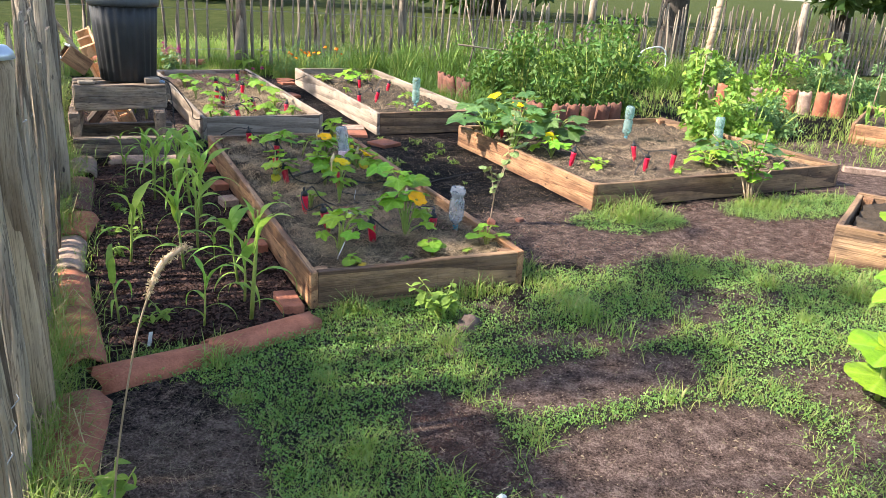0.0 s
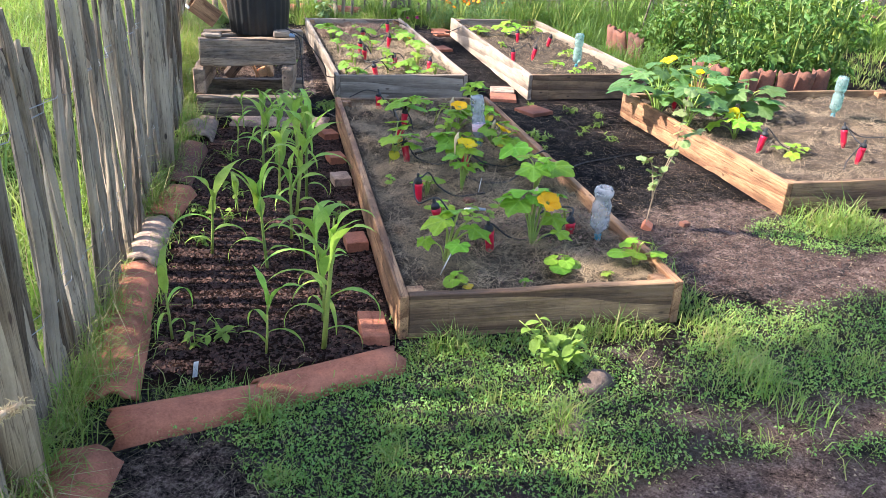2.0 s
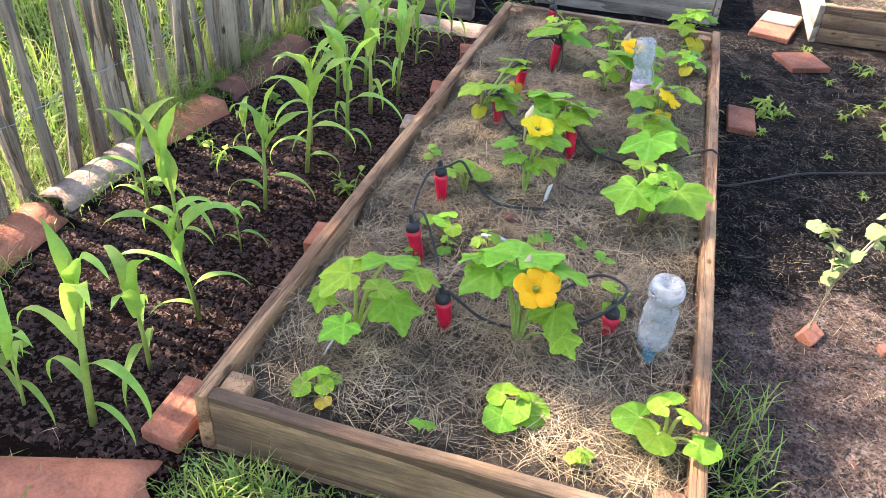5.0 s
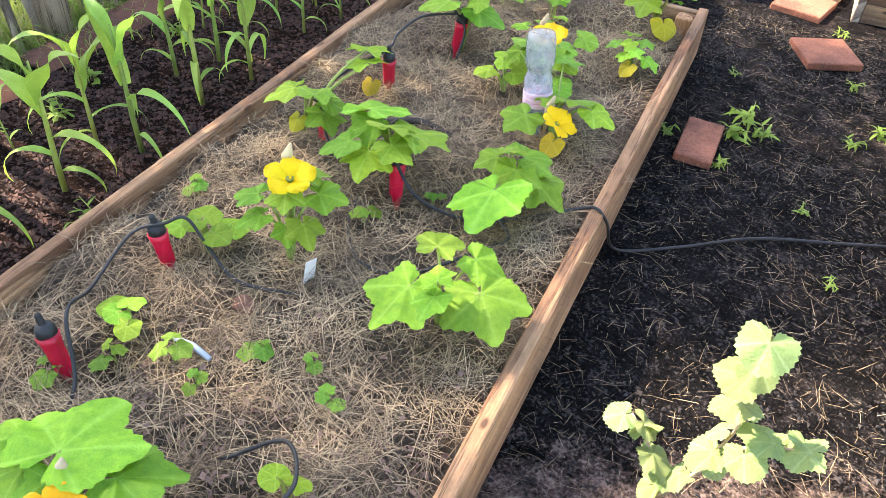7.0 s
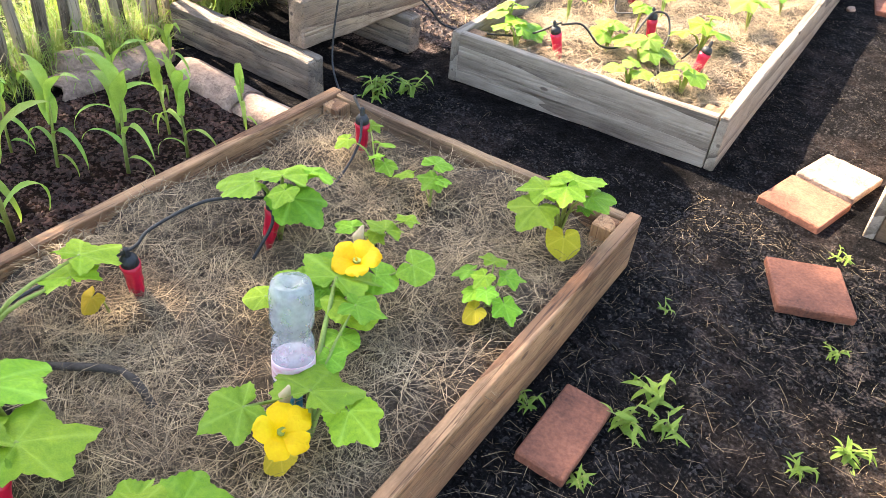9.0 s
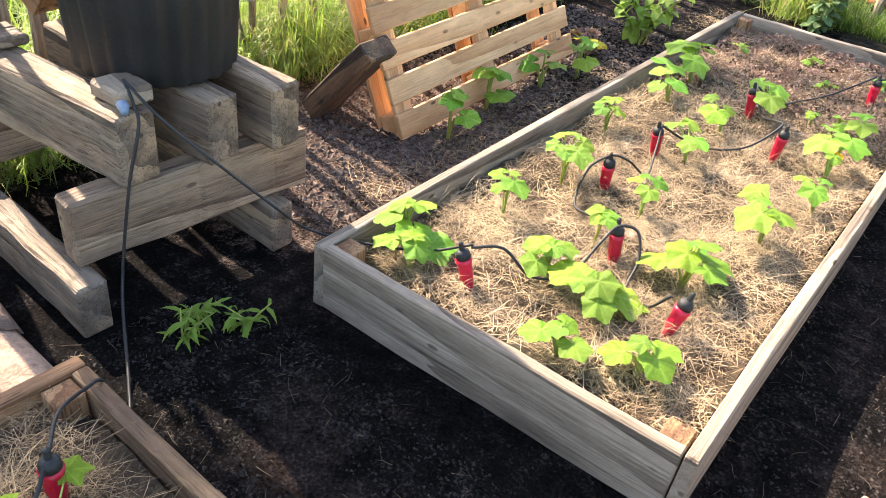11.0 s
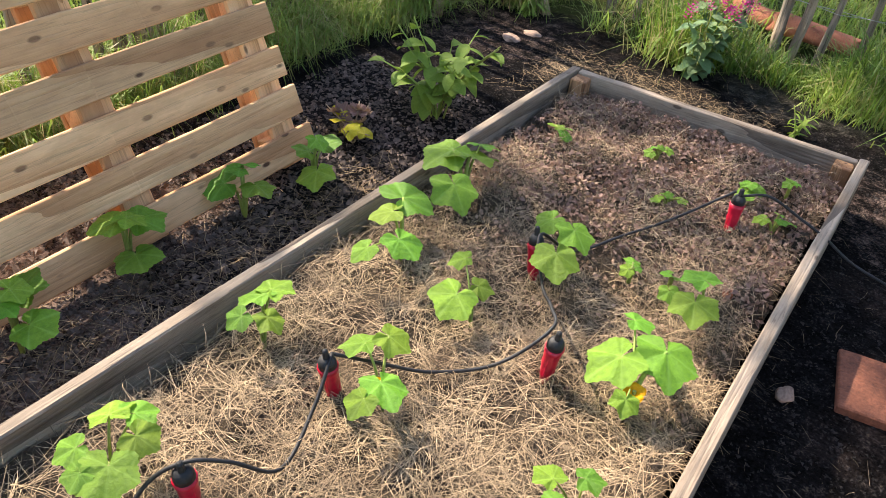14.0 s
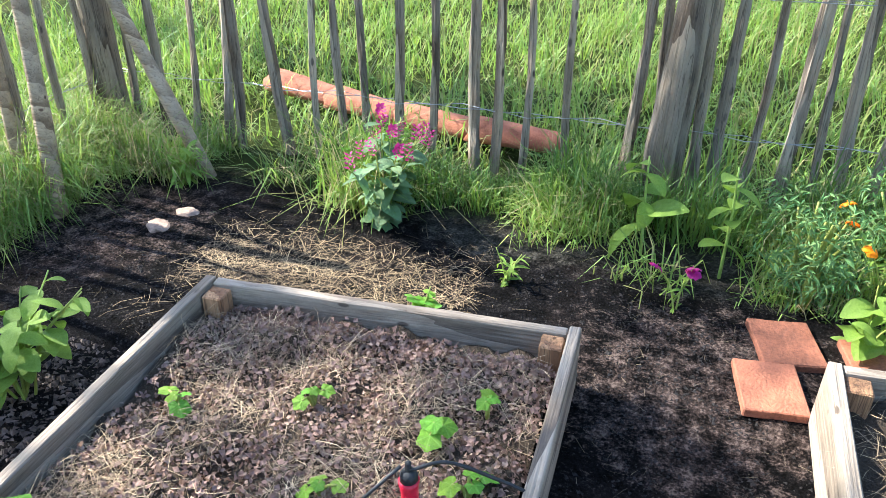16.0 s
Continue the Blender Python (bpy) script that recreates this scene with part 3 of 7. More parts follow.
def fill_z(x, y, base):
    return base - 0.006 + 0.024 * 1.6 * nz(x, y, 3.5, 6.1) + 0.022 * 1.6 * nz(x, y, 9, 2.2) + 0.014 * 1.6 * nz(x, y, 26, 7.7)


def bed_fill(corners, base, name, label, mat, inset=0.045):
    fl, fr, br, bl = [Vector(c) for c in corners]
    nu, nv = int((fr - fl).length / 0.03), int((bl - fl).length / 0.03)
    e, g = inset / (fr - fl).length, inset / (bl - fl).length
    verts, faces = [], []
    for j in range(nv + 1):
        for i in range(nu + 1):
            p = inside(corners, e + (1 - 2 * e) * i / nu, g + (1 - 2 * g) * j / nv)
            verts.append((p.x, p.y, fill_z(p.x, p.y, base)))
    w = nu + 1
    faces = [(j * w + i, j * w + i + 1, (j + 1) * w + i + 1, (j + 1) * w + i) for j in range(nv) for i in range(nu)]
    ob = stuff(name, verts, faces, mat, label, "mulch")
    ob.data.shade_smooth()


def ribbons(base, head, length, width, rise, curl, rs, flat=0.0):
    """Blades or straws: arrays of base points, headings, lengths, widths, rise angle and curl. 5 points each."""
    n = len(base)
    ch, sh = np.cos(head), np.sin(head)
    side = np.stack([-sh, ch, np.zeros(n)], 1) * (1 - flat) + np.stack([np.zeros(n), np.zeros(n), np.ones(n)], 1) * flat
    d0 = np.stack([ch * np.cos(rise), sh * np.cos(rise), np.sin(rise)], 1)
    r2 = rise - curl
    d1 = np.stack([ch * np.cos(r2), sh * np.cos(r2), np.sin(r2)], 1)
    turn = rs.uniform(-0.35, 0.35, n)
    d1[:, 0] += -sh * turn
    d1[:, 1] += ch * turn
    L, W = length[:, None], width[:, None]
    mid = base + d0 * L * 0.55
    tip = mid + d1 * L * 0.45
    v = np.stack([base - side * W / 2, base + side * W / 2, mid + side * W * 0.45, mid - side * W * 0.45, tip], 1).reshape(-1, 3)
    k = np.arange(n) * 5
    return v, [f for b in k.tolist() for f in ((b, b + 1, b + 2, b + 3), (b + 3, b + 2, b + 4))]


def straw(corners, n, base, name, label, seed, mat, lmin=0.03, lmax=0.13):
    rs = np.random.RandomState(seed)
    u, v = rs.uniform(0.05, 0.95, n), rs.uniform(0.03, 0.97, n)
    pts = []
    for a, b in zip(u, v):
        p = inside(corners, a, b)
        bare = 0.5 * step(nz(p.x, p.y, 4.5, 8.8) - 0.12, 0.3) + (0.5 * step(p.y - 6.0 + 0.5 * nz(p.x, p.y, 3.0, 2.0), 0.5) if seed == 6 else 0.0)
        if rs.uniform() < bare:
            continue
        pts.append((p.x, p.y, fill_z(p.x, p.y, base) + 0.026 * rs.uniform() ** 2))
    n = len(pts)
    vv, ff = ribbons(np.array(pts), rs.uniform(0, 6.28, n), rs.uniform(lmin, lmax, n), rs.uniform(0.0007, 0.0021, n), rs.uniform(-0.06, 0.3, n) + 0.5 * (rs.uniform(size=n) > 0.94), rs.uniform(-0.05, 0.7, n), rs, 0.15)
    stuff(name, vv, ff, mat, label, "straw")


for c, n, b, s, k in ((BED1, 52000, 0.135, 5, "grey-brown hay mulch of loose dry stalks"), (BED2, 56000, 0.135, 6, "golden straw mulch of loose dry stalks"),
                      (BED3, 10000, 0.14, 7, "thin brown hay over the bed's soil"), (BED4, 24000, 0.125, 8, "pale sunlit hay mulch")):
    # the dark mat shows through the stalks as shaded gaps
    bed_fill(c, b, "mulch", "matted dry hay in the raised bed, gap shade in its colour", M_MULCH)
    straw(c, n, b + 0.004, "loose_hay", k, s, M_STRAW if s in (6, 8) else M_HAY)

# ---- clay edging ----
def roof_tile_mesh(seed, length=0.44, r0=0.10, r1=0.082, mat=None):
    r = random.Random(seed)
    bm = bmesh.new()
    n, rows = 10, 7
    outer, inner = [], []
    for k, (lst, off) in enumerate(((outer, 0.0), (inner, 0.013))):
        for j in range(rows):
            t = j / (rows - 1)
            rad = r0 + (r1 - r0) * t - off
            chip = r.uniform(-0.012, 0.012)
            row = []
            for i in range(n + 1):
                a = math.pi * i / n
                e = (chip + 0.012 * math.sin(i * 1.7 + seed)) if j in (0, rows - 1) else 0.0
                row.append(bm.verts.new((length * t + e, math.cos(a) * rad, math.sin(a) * rad * 0.78)))
            lst.append(row)
    for g, flip in ((outer, False), (inner, True)):
        for a, b in zip(g, g[1:]):
            for i in range(n):
                bm.faces.new((a[i], a[i + 1], b[i + 1], b[i]))
    for j in (0, rows - 1):
        for i in range(n):
            bm.faces.new((outer[j][i], outer[j][i + 1], inner[j][i + 1], inner[j][i]))
    for i in (0, n):
        for j in range(rows - 1):
            bm.faces.new((outer[j][i], outer[j + 1][i], inner[j + 1][i], inner[j][i]))
    return bm_mesh("roof_tile", bm, mat, True)


def lay_tile(a, b, mat, seed, label, tilt=0.0, r0=0.1, r1=0.085, z=-0.015, group="clay edging"):
    d = Vector((b[0] - a[0], b[1] - a[1]))
    ob = put("roof_tile", roof_tile_mesh(seed, d.length, r0, r1, mat), None, pose(a[0], a[1], z, tilt, 0, math.degrees(math.atan2(d.y, d.x))))
    return tagged(ob, label, "roof tile", group)


RED_TILE = "orange-red half-round clay roof tile laid as bed edging"
lay_tile((-0.90, -0.415), (-0.462, -0.315), M_TERRA, 1, RED_TILE)
lay_tile((-0.485, -0.30), (-0.03, -0.145), M_TERRA, 2, RED_TILE, r0=0.092)
lay_tile((-0.98, 0.20), (-0.935, -0.28), M_TERRA, 3, RED_TILE)
lay_tile((-1.0, 0.66), (-0.97, 0.18), M_TERRA, 4, RED_TILE, r0=0.095)
lay_tile((-0.99, 1.20), (-1.01, 0.72), M_TERRA_PALE, 5, "pale lichen-covered clay tile laid as edging", r0=0.085)
lay_tile((-0.93, 1.62), (-0.99, 1.24), M_TERRA, 6, "broken red clay tile with moss, laid as edging", r0=0.1)
lay_tile((-0.94, 2.42), (-0.96, 1.72), M_TERRA_DARK, 7, "mossy dark red clay tile laid as edging")
lay_tile((-0.91, 2.62), (-0.90, 3.08), M_TERRA_PALE, 8, "pale weathered clay tile laid as edging", r0=0.085)
lay_tile((-0.72, 3.05), (-0.36, 3.02), M_TERRA_PALE, 9, "pale weathered clay tile behind the corn", r0=0.085)
lay_tile((-0.40, 3.02), (-0.06, 3.01), M_TERRA_PALE, 10, "pale weathered clay tile behind the corn", r0=0.075)
lay_tile((-0.95, -0.55), (-1.0, -1.0), M_TERRA, 11, "orange-red clay roof tile lying by the fence", r0=0.105)
for i, (a, b) in enumerate((((-0.95, 9.0), (-0.5, 8.86)), ((-0.52, 8.85), (-0.08, 8.72)), ((-0.1, 8.72), (0.33, 8.66)), ((0.3, 8.66), (0.74, 8.62)))):
    lay_tile(a, b, M_TERRA, 60 + i, "orange clay roof tile lying in the meadow grass", z=0.08, r0=0.11)


def slab(x, y, sx, sy, rz, mat, label, seed, h=0.03, name="paving_tile", z=-0.004, tilt=0.0):
    r = random.Random(seed)
    bm = rough_box(sx, sy, h, 0.004, 0.0015, 3, r)
    bmesh.ops.translate(bm, verts=bm.verts, vec=(-sx / 2, 0, 0))
    ob = part(name, bm, mat, None, m=pose(x, y, z, tilt, r.uniform(-1.5, 1.5), rz))
    return tagged(ob, label, "tile", "stepping tiles")


slab(1.255, 2.42, 0.12, 0.25, 0, M_PAVER, "orange clay paver bedded in black soil", 1)
slab(1.578, 3.32, 0.215, 0.225, 24, M_PAVER, "square terracotta paver bedded in black soil", 2)
slab(1.452, 3.78, 0.22, 0.23, -14, M_PAVER, "terracotta paver with chipped corner", 3)
slab(1.512, 4.025, 0.21, 0.225, -15, M_TERRA_PALE, "pale clay paver beside the raised bed", 4, z=0.001)
slab(1.372, 6.13, 0.22, 0.245, 12, M_PAVER, "soiled terracotta paver bedded in black soil", 5)
slab(1.66, 7.46, 0.19, 0.23, 12, M_PAVER, "moss-stained square terracotta paver by grass", 6)
slab(1.605, 7.225, 0.18, 0.23, 8, M_PAVER, "terracotta paver against the bed corner", 7)
slab(1.93, 7.45, 0.2, 0.2, 10, M_PAVER, "terracotta paver behind the bed", 8)
slab(5.2, 1.75, 0.24, 0.2, 20, M_PAVER, "terracotta paver on bare earth", 9)
for i, (x, y) in enumerate(((-0.085, 0.06), (-0.07, 0.86), (-0.07, 1.75), (-0.07, 2.14), (-0.08, 2.66))):
    slab(x, y, 0.10, 0.19 if i == 0 else 0.13, 4 * i, M_TERRA if i != 2 else M_TERRA_PALE, "clay brick piece wedged along the bed's plank", 20 + i, 0.05, "brick_piece")
slab(1.42, 0.945, 0.075, 0.05, 60, M_TERRA, "broken clay shard propping a sapling", 30, 0.035, "clay_shard", tilt=28)
slab(1.64, 0.95, 0.05, 0.04, 20, M_TERRA_DARK, "small broken brick lump on soil", 31, 0.03, "brick_lump")

# ---- timber stand, barrel ----
stand = thing("barrel_stand", Matrix(), "crib of stacked old oak sleepers carrying the barrel", "stand")


def sleeper(a, b, z, w, h, seed, mat=M_SLEEPER):
    d = Vector((b[0] - a[0], b[1] - a[1]))
    part("sleeper", rough_box(d.length, w, h, 0.008, 0.004, 5, random.Random(seed)), mat, stand, m=pose(a[0], a[1], z, 0, 0, math.degrees(math.atan2(d.y, d.x))))


sleeper((-0.97, 3.24), (-0.22, 3.24), 0.0, 0.08, 0.155, 1)
sleeper((-0.97, 3.82), (-0.20, 3.82), 0.0, 0.08, 0.155, 2)
sleeper((-0.335, 3.25), (-0.285, 3.96), 0.157, 0.08, 0.185, 3, M_BEAM)
sleeper((-0.95, 3.28), (-0.92, 3.96), 0.157, 0.08, 0.185, 4, M_BEAM)
sleeper((-0.94, 3.36), (-0.27, 3.44), 0.344, 0.11, 0.19, 5)
sleeper((-0.94, 3.60), (-0.24, 3.66), 0.344, 0.10, 0.185, 6)
sleeper((-0.94, 3.80), (-0.20, 3.84), 0.344, 0.10, 0.185, 7)
sleeper((-0.90, 3.40), (-0.78, 3.40), 0.537, 0.1, 0.03, 8, M_PLANK_GREY)
sleeper((-0.42, 3.46), (-0.30, 3.46), 0.537, 0.1, 0.045, 9, M_PLANK_GREY)

barrel = thing("water_barrel", pose(-0.52, 3.66, 0.537), "tall ribbed matte black plastic barrel with lid", "barrel")
part("body", lathe([(0.0, 0.0), (0.19, 0.0), (0.205, 0.012), (0.235, 0.42), (0.247, 0.59), (0.225, 0.59), (0.2, 0.1)], 120, None, 0.0065, 24), M_BLACK, barrel, smooth=True)
part("rim", lathe([(0.246, 0.575), (0.262, 0.578), (0.268, 0.60), (0.268, 0.63), (0.262, 0.64), (0.24, 0.642), (0.236, 0.6)], 40), M_GREYLID, barrel, "dark grey moulded rim", smooth=True)
part("lid", lathe([(0.25, 0.642), (0.27, 0.644), (0.262, 0.67), (0.12, 0.70), (0.0, 0.705)], 40), M_GREYLID, barrel, "dark grey domed lid", smooth=True)

# small slatted box tipped against the barrel
box = thing("wooden_box", pose(-0.90, 3.56, 0.70, 0, 38, 12), "small orange wooden nesting box lying tilted on sleepers", "box")
for i, (sx, sy, sz, x, y, z) in enumerate(((0.2, 0.012, 0.13, -0.1, 0.065, -0.065), (0.2, 0.012, 0.13, -0.1, -0.065, -0.065), (0.2, 0.118, 0.012, -0.1, 0, 0.053), (0.2, 0.118, 0.012, -0.1, 0, -0.065), (0.012, 0.118, 0.106, 0.08, 0, -0.053))):
    part("panel", rough_box(sx, sy, sz, 0.002), M_PLANK_RED, box, m=pose(x, y, z))
part("front_frame", rough_box(0.012, 0.15, 0.018, 0.002), M_WHITE, box, "pale front strip", m=pose(-0.112, 0, 0.05))
part("front_frame", rough_box(0.012, 0.15, 0.018, 0.002), M_WHITE, box, "pale front strip", m=pose(-0.112, 0, -0.06))

# ---- pallet with seed packet, leaning board ----
pallet = thing("pallet", pose(-0.43, 4.615, 0.0, 0, 0, 90.6) @ pose(0, 0, 0.0, -22.5, 0, 0) @ pose(0, 0, 0, 0, -2.4, 0), "pale pine pallet leaning against the paling fence", "pallet")
# local x along the pallet, y backwards, z up its face
rb = random.Random(77)
for i in range(6):
    z = 0.012 + i * 0.137
    part("deck_board", rough_box(1.295 + rb.uniform(-0.02, 0.02), 0.02, 0.098, 0.003, 0.0015, 5, rb), M_PALLET, pallet, m=pose(rb.uniform(-0.008, 0.008), 0.01, z, 0, rb.uniform(-0.25, 0.25), 0))
for x in (0.03, 0.60, 1.17):
    part("stringer", rough_box(0.79, 0.022, 0.095, 0.003, 0.001, 4, rb), M_PALLET, pallet, m=pose(x + 0.045, 0.033, 0.0) @ UP @ pose(0, 0, 0, 90, 0, 0) @ pose(0, 0, -0.047))
    for z in (0.0, 0.34, 0.69):
        part("block", rough_box(0.095, 0.078, 0.1, 0.003), M_PALLET, pallet, m=pose(x, 0.085, z))
    part("base_board", rough_box(0.79, 0.02, 0.095, 0.003, 0.001, 4, rb), M_PALLET, pallet, m=pose(x + 0.045, 0.136, 0.0) @ UP @ pose(0, 0, 0, 90, 0, 0) @ pose(0, 0, -0.047))
packet = thing("seed_packet", pose(-0.43, 4.615, 0.0, 0, 0, 90.6) @ pose(0, 0, 0.0, -22.5, 0, 0) @ pose(0, 0, 0, 0, -2.4, 0) @ pose(0.05, -0.004, 0.545, 0, 2, 0), "blue and green paper seed packet stapled to the pallet", "seed packet")
part("sleeve", rough_box(0.095, 0.003, 0.105, 0.001), surface("packet_blue", (0.10, 0.22, 0.30), (0.35, 0.5, 0.55), 30, 0.4, 0, 80), packet)
for i in range(4):
    part("printed_pod", rough_box(0.072, 0.002, 0.011, 0.001), surface("packet_green", (0.02, 0.12, 0.03), (0.06, 0.25, 0.06), 40, 0.4, 0, 80), packet, "dark green printed bar", m=pose(0.018 + i * 0.02, -0.0035, 0.012, 0, -80, 0))
part("header", rough_box(0.085, 0.002, 0.02, 0.001), M_WHITE, packet, "white printed strip", m=pose(0.005, -0.0035, 0.082))

board = tagged(part("leaning_board", rough_box(0.44, 0.16, 0.08, 0.006, 0.003, 4, rb), M_DARKWOOD, None, m=pose(-0.80, 4.55, 0.0, 0, -50, 4)), "old dark sleeper board propped behind the pallet", "board")

# fence brace poles in the corner
for i, (a, b, rad, lab) in enumerate((((-1.1, 7.44, -0.05), (-1.17, 7.62, 1.15), 0.035, "pale peeled pole standing by the fence corner"), ((-0.74, 7.98, -0.03), (-1.33, 8.12, 0.98), 0.035, "peeled brace pole leaning to the corner post"), ((-1.32, 7.5, -0.03), (-1.34, 7.6, 1.1), 0.025, "thin grey stake by the fence"))):
    tagged(part("brace_pole", tube(smooth_line([a, (Vector(a) + Vector(b)) / 2 + Vector((0.01, 0, 0)), b], 4), [rad] * 4 + [rad * 0.85] * 5, 9), M_POLE, smooth=True), lab, "pole")

# ---- watering gear ----
def dripper(x, y, z, seed):
    r = random.Random(seed)
    d = thing("drip_stake", pose(x, y, z, r.uniform(-12, 12), r.uniform(-12, 12), r.uniform(0, 360)) @ Matrix.Scale(1.12, 4), "red drip stake with black cap stuck in the mulch", "drip stake", "drip stakes")
    part("body", lathe([(0.006, -0.04), (0.014, 0.0), (0.0155, 0.02), (0.0175, 0.03), (0.0165, 0.04), (0.019, 0.062), (0.021, 0.075), (0.012, 0.076)], 12), M_RED, d, smooth=True)
    for a in (0, 120, 240):
        part("rib", rough_box(0.075, 0.004, 0.008, 0.001), M_RED, d, m=pose(0, 0, 0, 0, 0, a) @ pose(0.014, 0, -0.002) @ UP)
    cap = part("cap", lathe([(0.0, 0.1), (0.012, 0.099), (0.0175, 0.09), (0.0185, 0.077), (0.014, 0.0765)], 12), M_BLACK, d, "black screw cap", smooth=True)
    part("nipple", lathe([(0.007, 0.098), (0.006, 0.118), (0.0035, 0.121), (0.0, 0.122)], 8), M_BLACK, cap, "black hose nipple")
    return d


DRIPS1 = [(0.255, 1.06), (0.455, 0.45), (0.60, 1.54), (0.295, 1.68), (0.385, 2.39), (0.30, 2.05), (0.285, 2.88), (0.86, 0.575), (0.29, 0.715)]
DRIPS2 = [(0.40, 3.95), (0.38, 4.72), (0.381, 5.09), (0.705, 5.46), (0.488, 5.76), (0.62, 4.354), (0.82, 6.385), (0.88, 4.18)]
DRIPS3 = [(1.80, 4.70), (2.06, 4.90), (2.45, 5.6), (2.2, 5.9)]
DRIPS4 = [(2.58, 1.80), (3.27, 1.90), (3.08, 1.52), (3.39, 1.57), (2.55, 2.9)]
for i, (x, y) in enumerate(DRIPS1 + DRIPS2 + DRIPS3 + DRIPS4):
    dripper(x, y, (0.135 if i != 7 else 0.10) + 0.012, 300 + i)


def hose(pts, label, rad=0.0042):
    tagged(part("drip_hose", tube(smooth_line(pts, 7), rad, 6), M_HOSE, smooth=True), label, "hose", "drip hoses")


H1, T1 = 0.262, 0.155
BLK = "thin black drip hose looping between the drip stakes"
hose([(0.28, 2.884, H1), (0.33, 2.802, 0.20), (0.36, 2.627, T1), (0.33, 2.451, 0.26), (0.38, 2.390, H1), (0.42, 2.369, 0.22), (0.43, 2.287, T1)], BLK)
hose([(0.38, 2.390, H1), (0.31, 2.266, 0.285), (0.30, 2.111, 0.285), (0.30, 2.050, H1), (0.24, 1.895, 0.24), (0.22, 1.751, 0.22), (0.29, 1.679, H1)], BLK)
hose([(0.29, 1.679, H1), (0.34, 1.627, 0.18), (0.46, 1.576, T1), (0.55, 1.545, 0.22), (0.59, 1.535, H1), (0.68, 1.50, 0.19), (0.82, 1.52, T1), (0.94, 1.60, T1), (1.06, 1.67, 0.18), (1.10, 1.67, 0.192), (1.13, 1.68, 0.15), (1.16, 1.76, 0.012), (1.32, 1.86, 0.012), (1.49, 1.99, 0.012), (1.7, 2.08, 0.012), (1.92, 2.16, 0.012), (2.24, 2.2, 0.012)], "black supply hose crossing the plank and black soil")
hose([(0.88, 1.56, T1), (0.93, 1.50, T1), (0.89, 1.43, T1), (0.78, 1.28, T1), (0.69, 1.25, T1), (0.62, 1.28, T1), (0.55, 1.38, T1), (0.53, 1.46, T1)], BLK)
hose([(0.6, 1.102, T1), (0.45, 1.071, T1), (0.36, 1.092, 0.20), (0.31, 1.092, 0.27), (0.27, 1.061, H1), (0.22, 1.009, 0.25), (0.22, 0.875, 0.20), (0.29, 0.762, H1), (0.36, 0.680, 0.17), (0.40, 0.56, T1), (0.455, 0.45, H1)], BLK)
hose([(0.455, 0.45, H1), (0.56, 0.47, 0.18), (0.70, 0.515, T1), (0.80, 0.55, 0.19), (0.86, 0.58, 0.235), (0.88, 0.66, 0.24), (0.80, 0.742, 0.2), (0.7, 0.680, T1)], BLK)
hose([(0.28, 2.884, H1), (0.20, 2.946, 0.26), (0.12, 3.039, 0.2), (0.10, 3.080, 0.17), (0.08, 3.128, 0.02), (-0.02, 3.191, 0.02), (-0.20, 3.300, 0.12), (-0.225, 3.370, 0.38), (-0.235, 3.420, 0.52), (-0.28, 3.440, 0.56), (-0.33, 3.450, 0.60)], "black supply hose hanging from the barrel stand")
hose([(-0.33, 3.450, 0.60), (-0.20, 3.480, 0.52), (-0.05, 3.657, 0.30), (-0.02, 3.762, 0.19), (0.10, 3.847, 0.17), (0.25, 3.942, 0.18), (0.39, 3.953, 0.27)], "black supply hose dropping from stand into the bed")
hose([(0.39, 3.953, 0.262), (0.45, 4.016, 0.26), (0.52, 4.069, 0.18), (0.58, 4.175, 0.17), (0.60, 4.281, 0.24), (0.61, 4.350, 0.266), (0.66, 4.376, 0.26), (0.70, 4.334, 0.2), (0.72, 4.249, 0.16), (0.8, 4.207, 0.17), (0.86, 4.175, 0.26)], BLK)
hose([(0.61, 4.350, 0.262), (0.48, 4.439, 0.20), (0.38, 4.524, 0.16), (0.34, 4.651, 0.22), (0.38, 4.715, 0.266), (0.42, 4.778, 0.24), (0.46, 4.863, 0.17), (0.42, 4.990, 0.2), (0.383, 5.085, 0.266)], BLK)
hose([(0.383, 5.085, 0.262), (0.44, 5.180, 0.2), (0.52, 5.265, 0.165), (0.62, 5.370, 0.18), (0.69, 5.466, 0.266), (0.64, 5.561, 0.24), (0.56, 5.667, 0.2), (0.484, 5.762, 0.27), (0.54, 5.878, 0.18), (0.60, 6.069, 0.165), (0.68, 6.238, 0.18), (0.80, 6.386, 0.268)], BLK)
hose([(0.82, 6.385, 0.262), (0.89, 6.42, 0.275), (0.99, 6.45, 0.23), (1.073, 6.46, 0.196), (1.20, 6.45, 0.15), (1.45, 6.45, 0.13), (1.66, 6.49, 0.19), (1.715, 6.50, 0.214), (1.80, 6.45, 0.18), (1.95, 6.15, 0.165), (2.2, 5.9, 0.26)], "black supply hose between two raised beds")
hose([(1.80, 4.863, 0.26), (1.9, 4.968, 0.2), (2.06, 5.074, 0.26), (2.2, 5.392, 0.16), (2.45, 5.815, 0.26)], BLK)
hose([(3.08, 1.52, 0.25), (2.95, 1.45, 0.18), (2.85, 1.35, 0.15)], BLK)
hose([(2.58, 1.80, 0.25), (2.66, 1.86, 0.26), (2.75, 1.78, 0.16), (2.9, 1.66, 0.15)], BLK)
hose([(3.27, 1.90, 0.25), (3.22, 1.75, 0.22), (3.08, 1.52, 0.25)], BLK)
hose([(3.27, 1.90, 0.25), (3.36, 1.86, 0.2), (3.42, 1.7, 0.24), (3.39, 1.57, 0.25)], BLK)
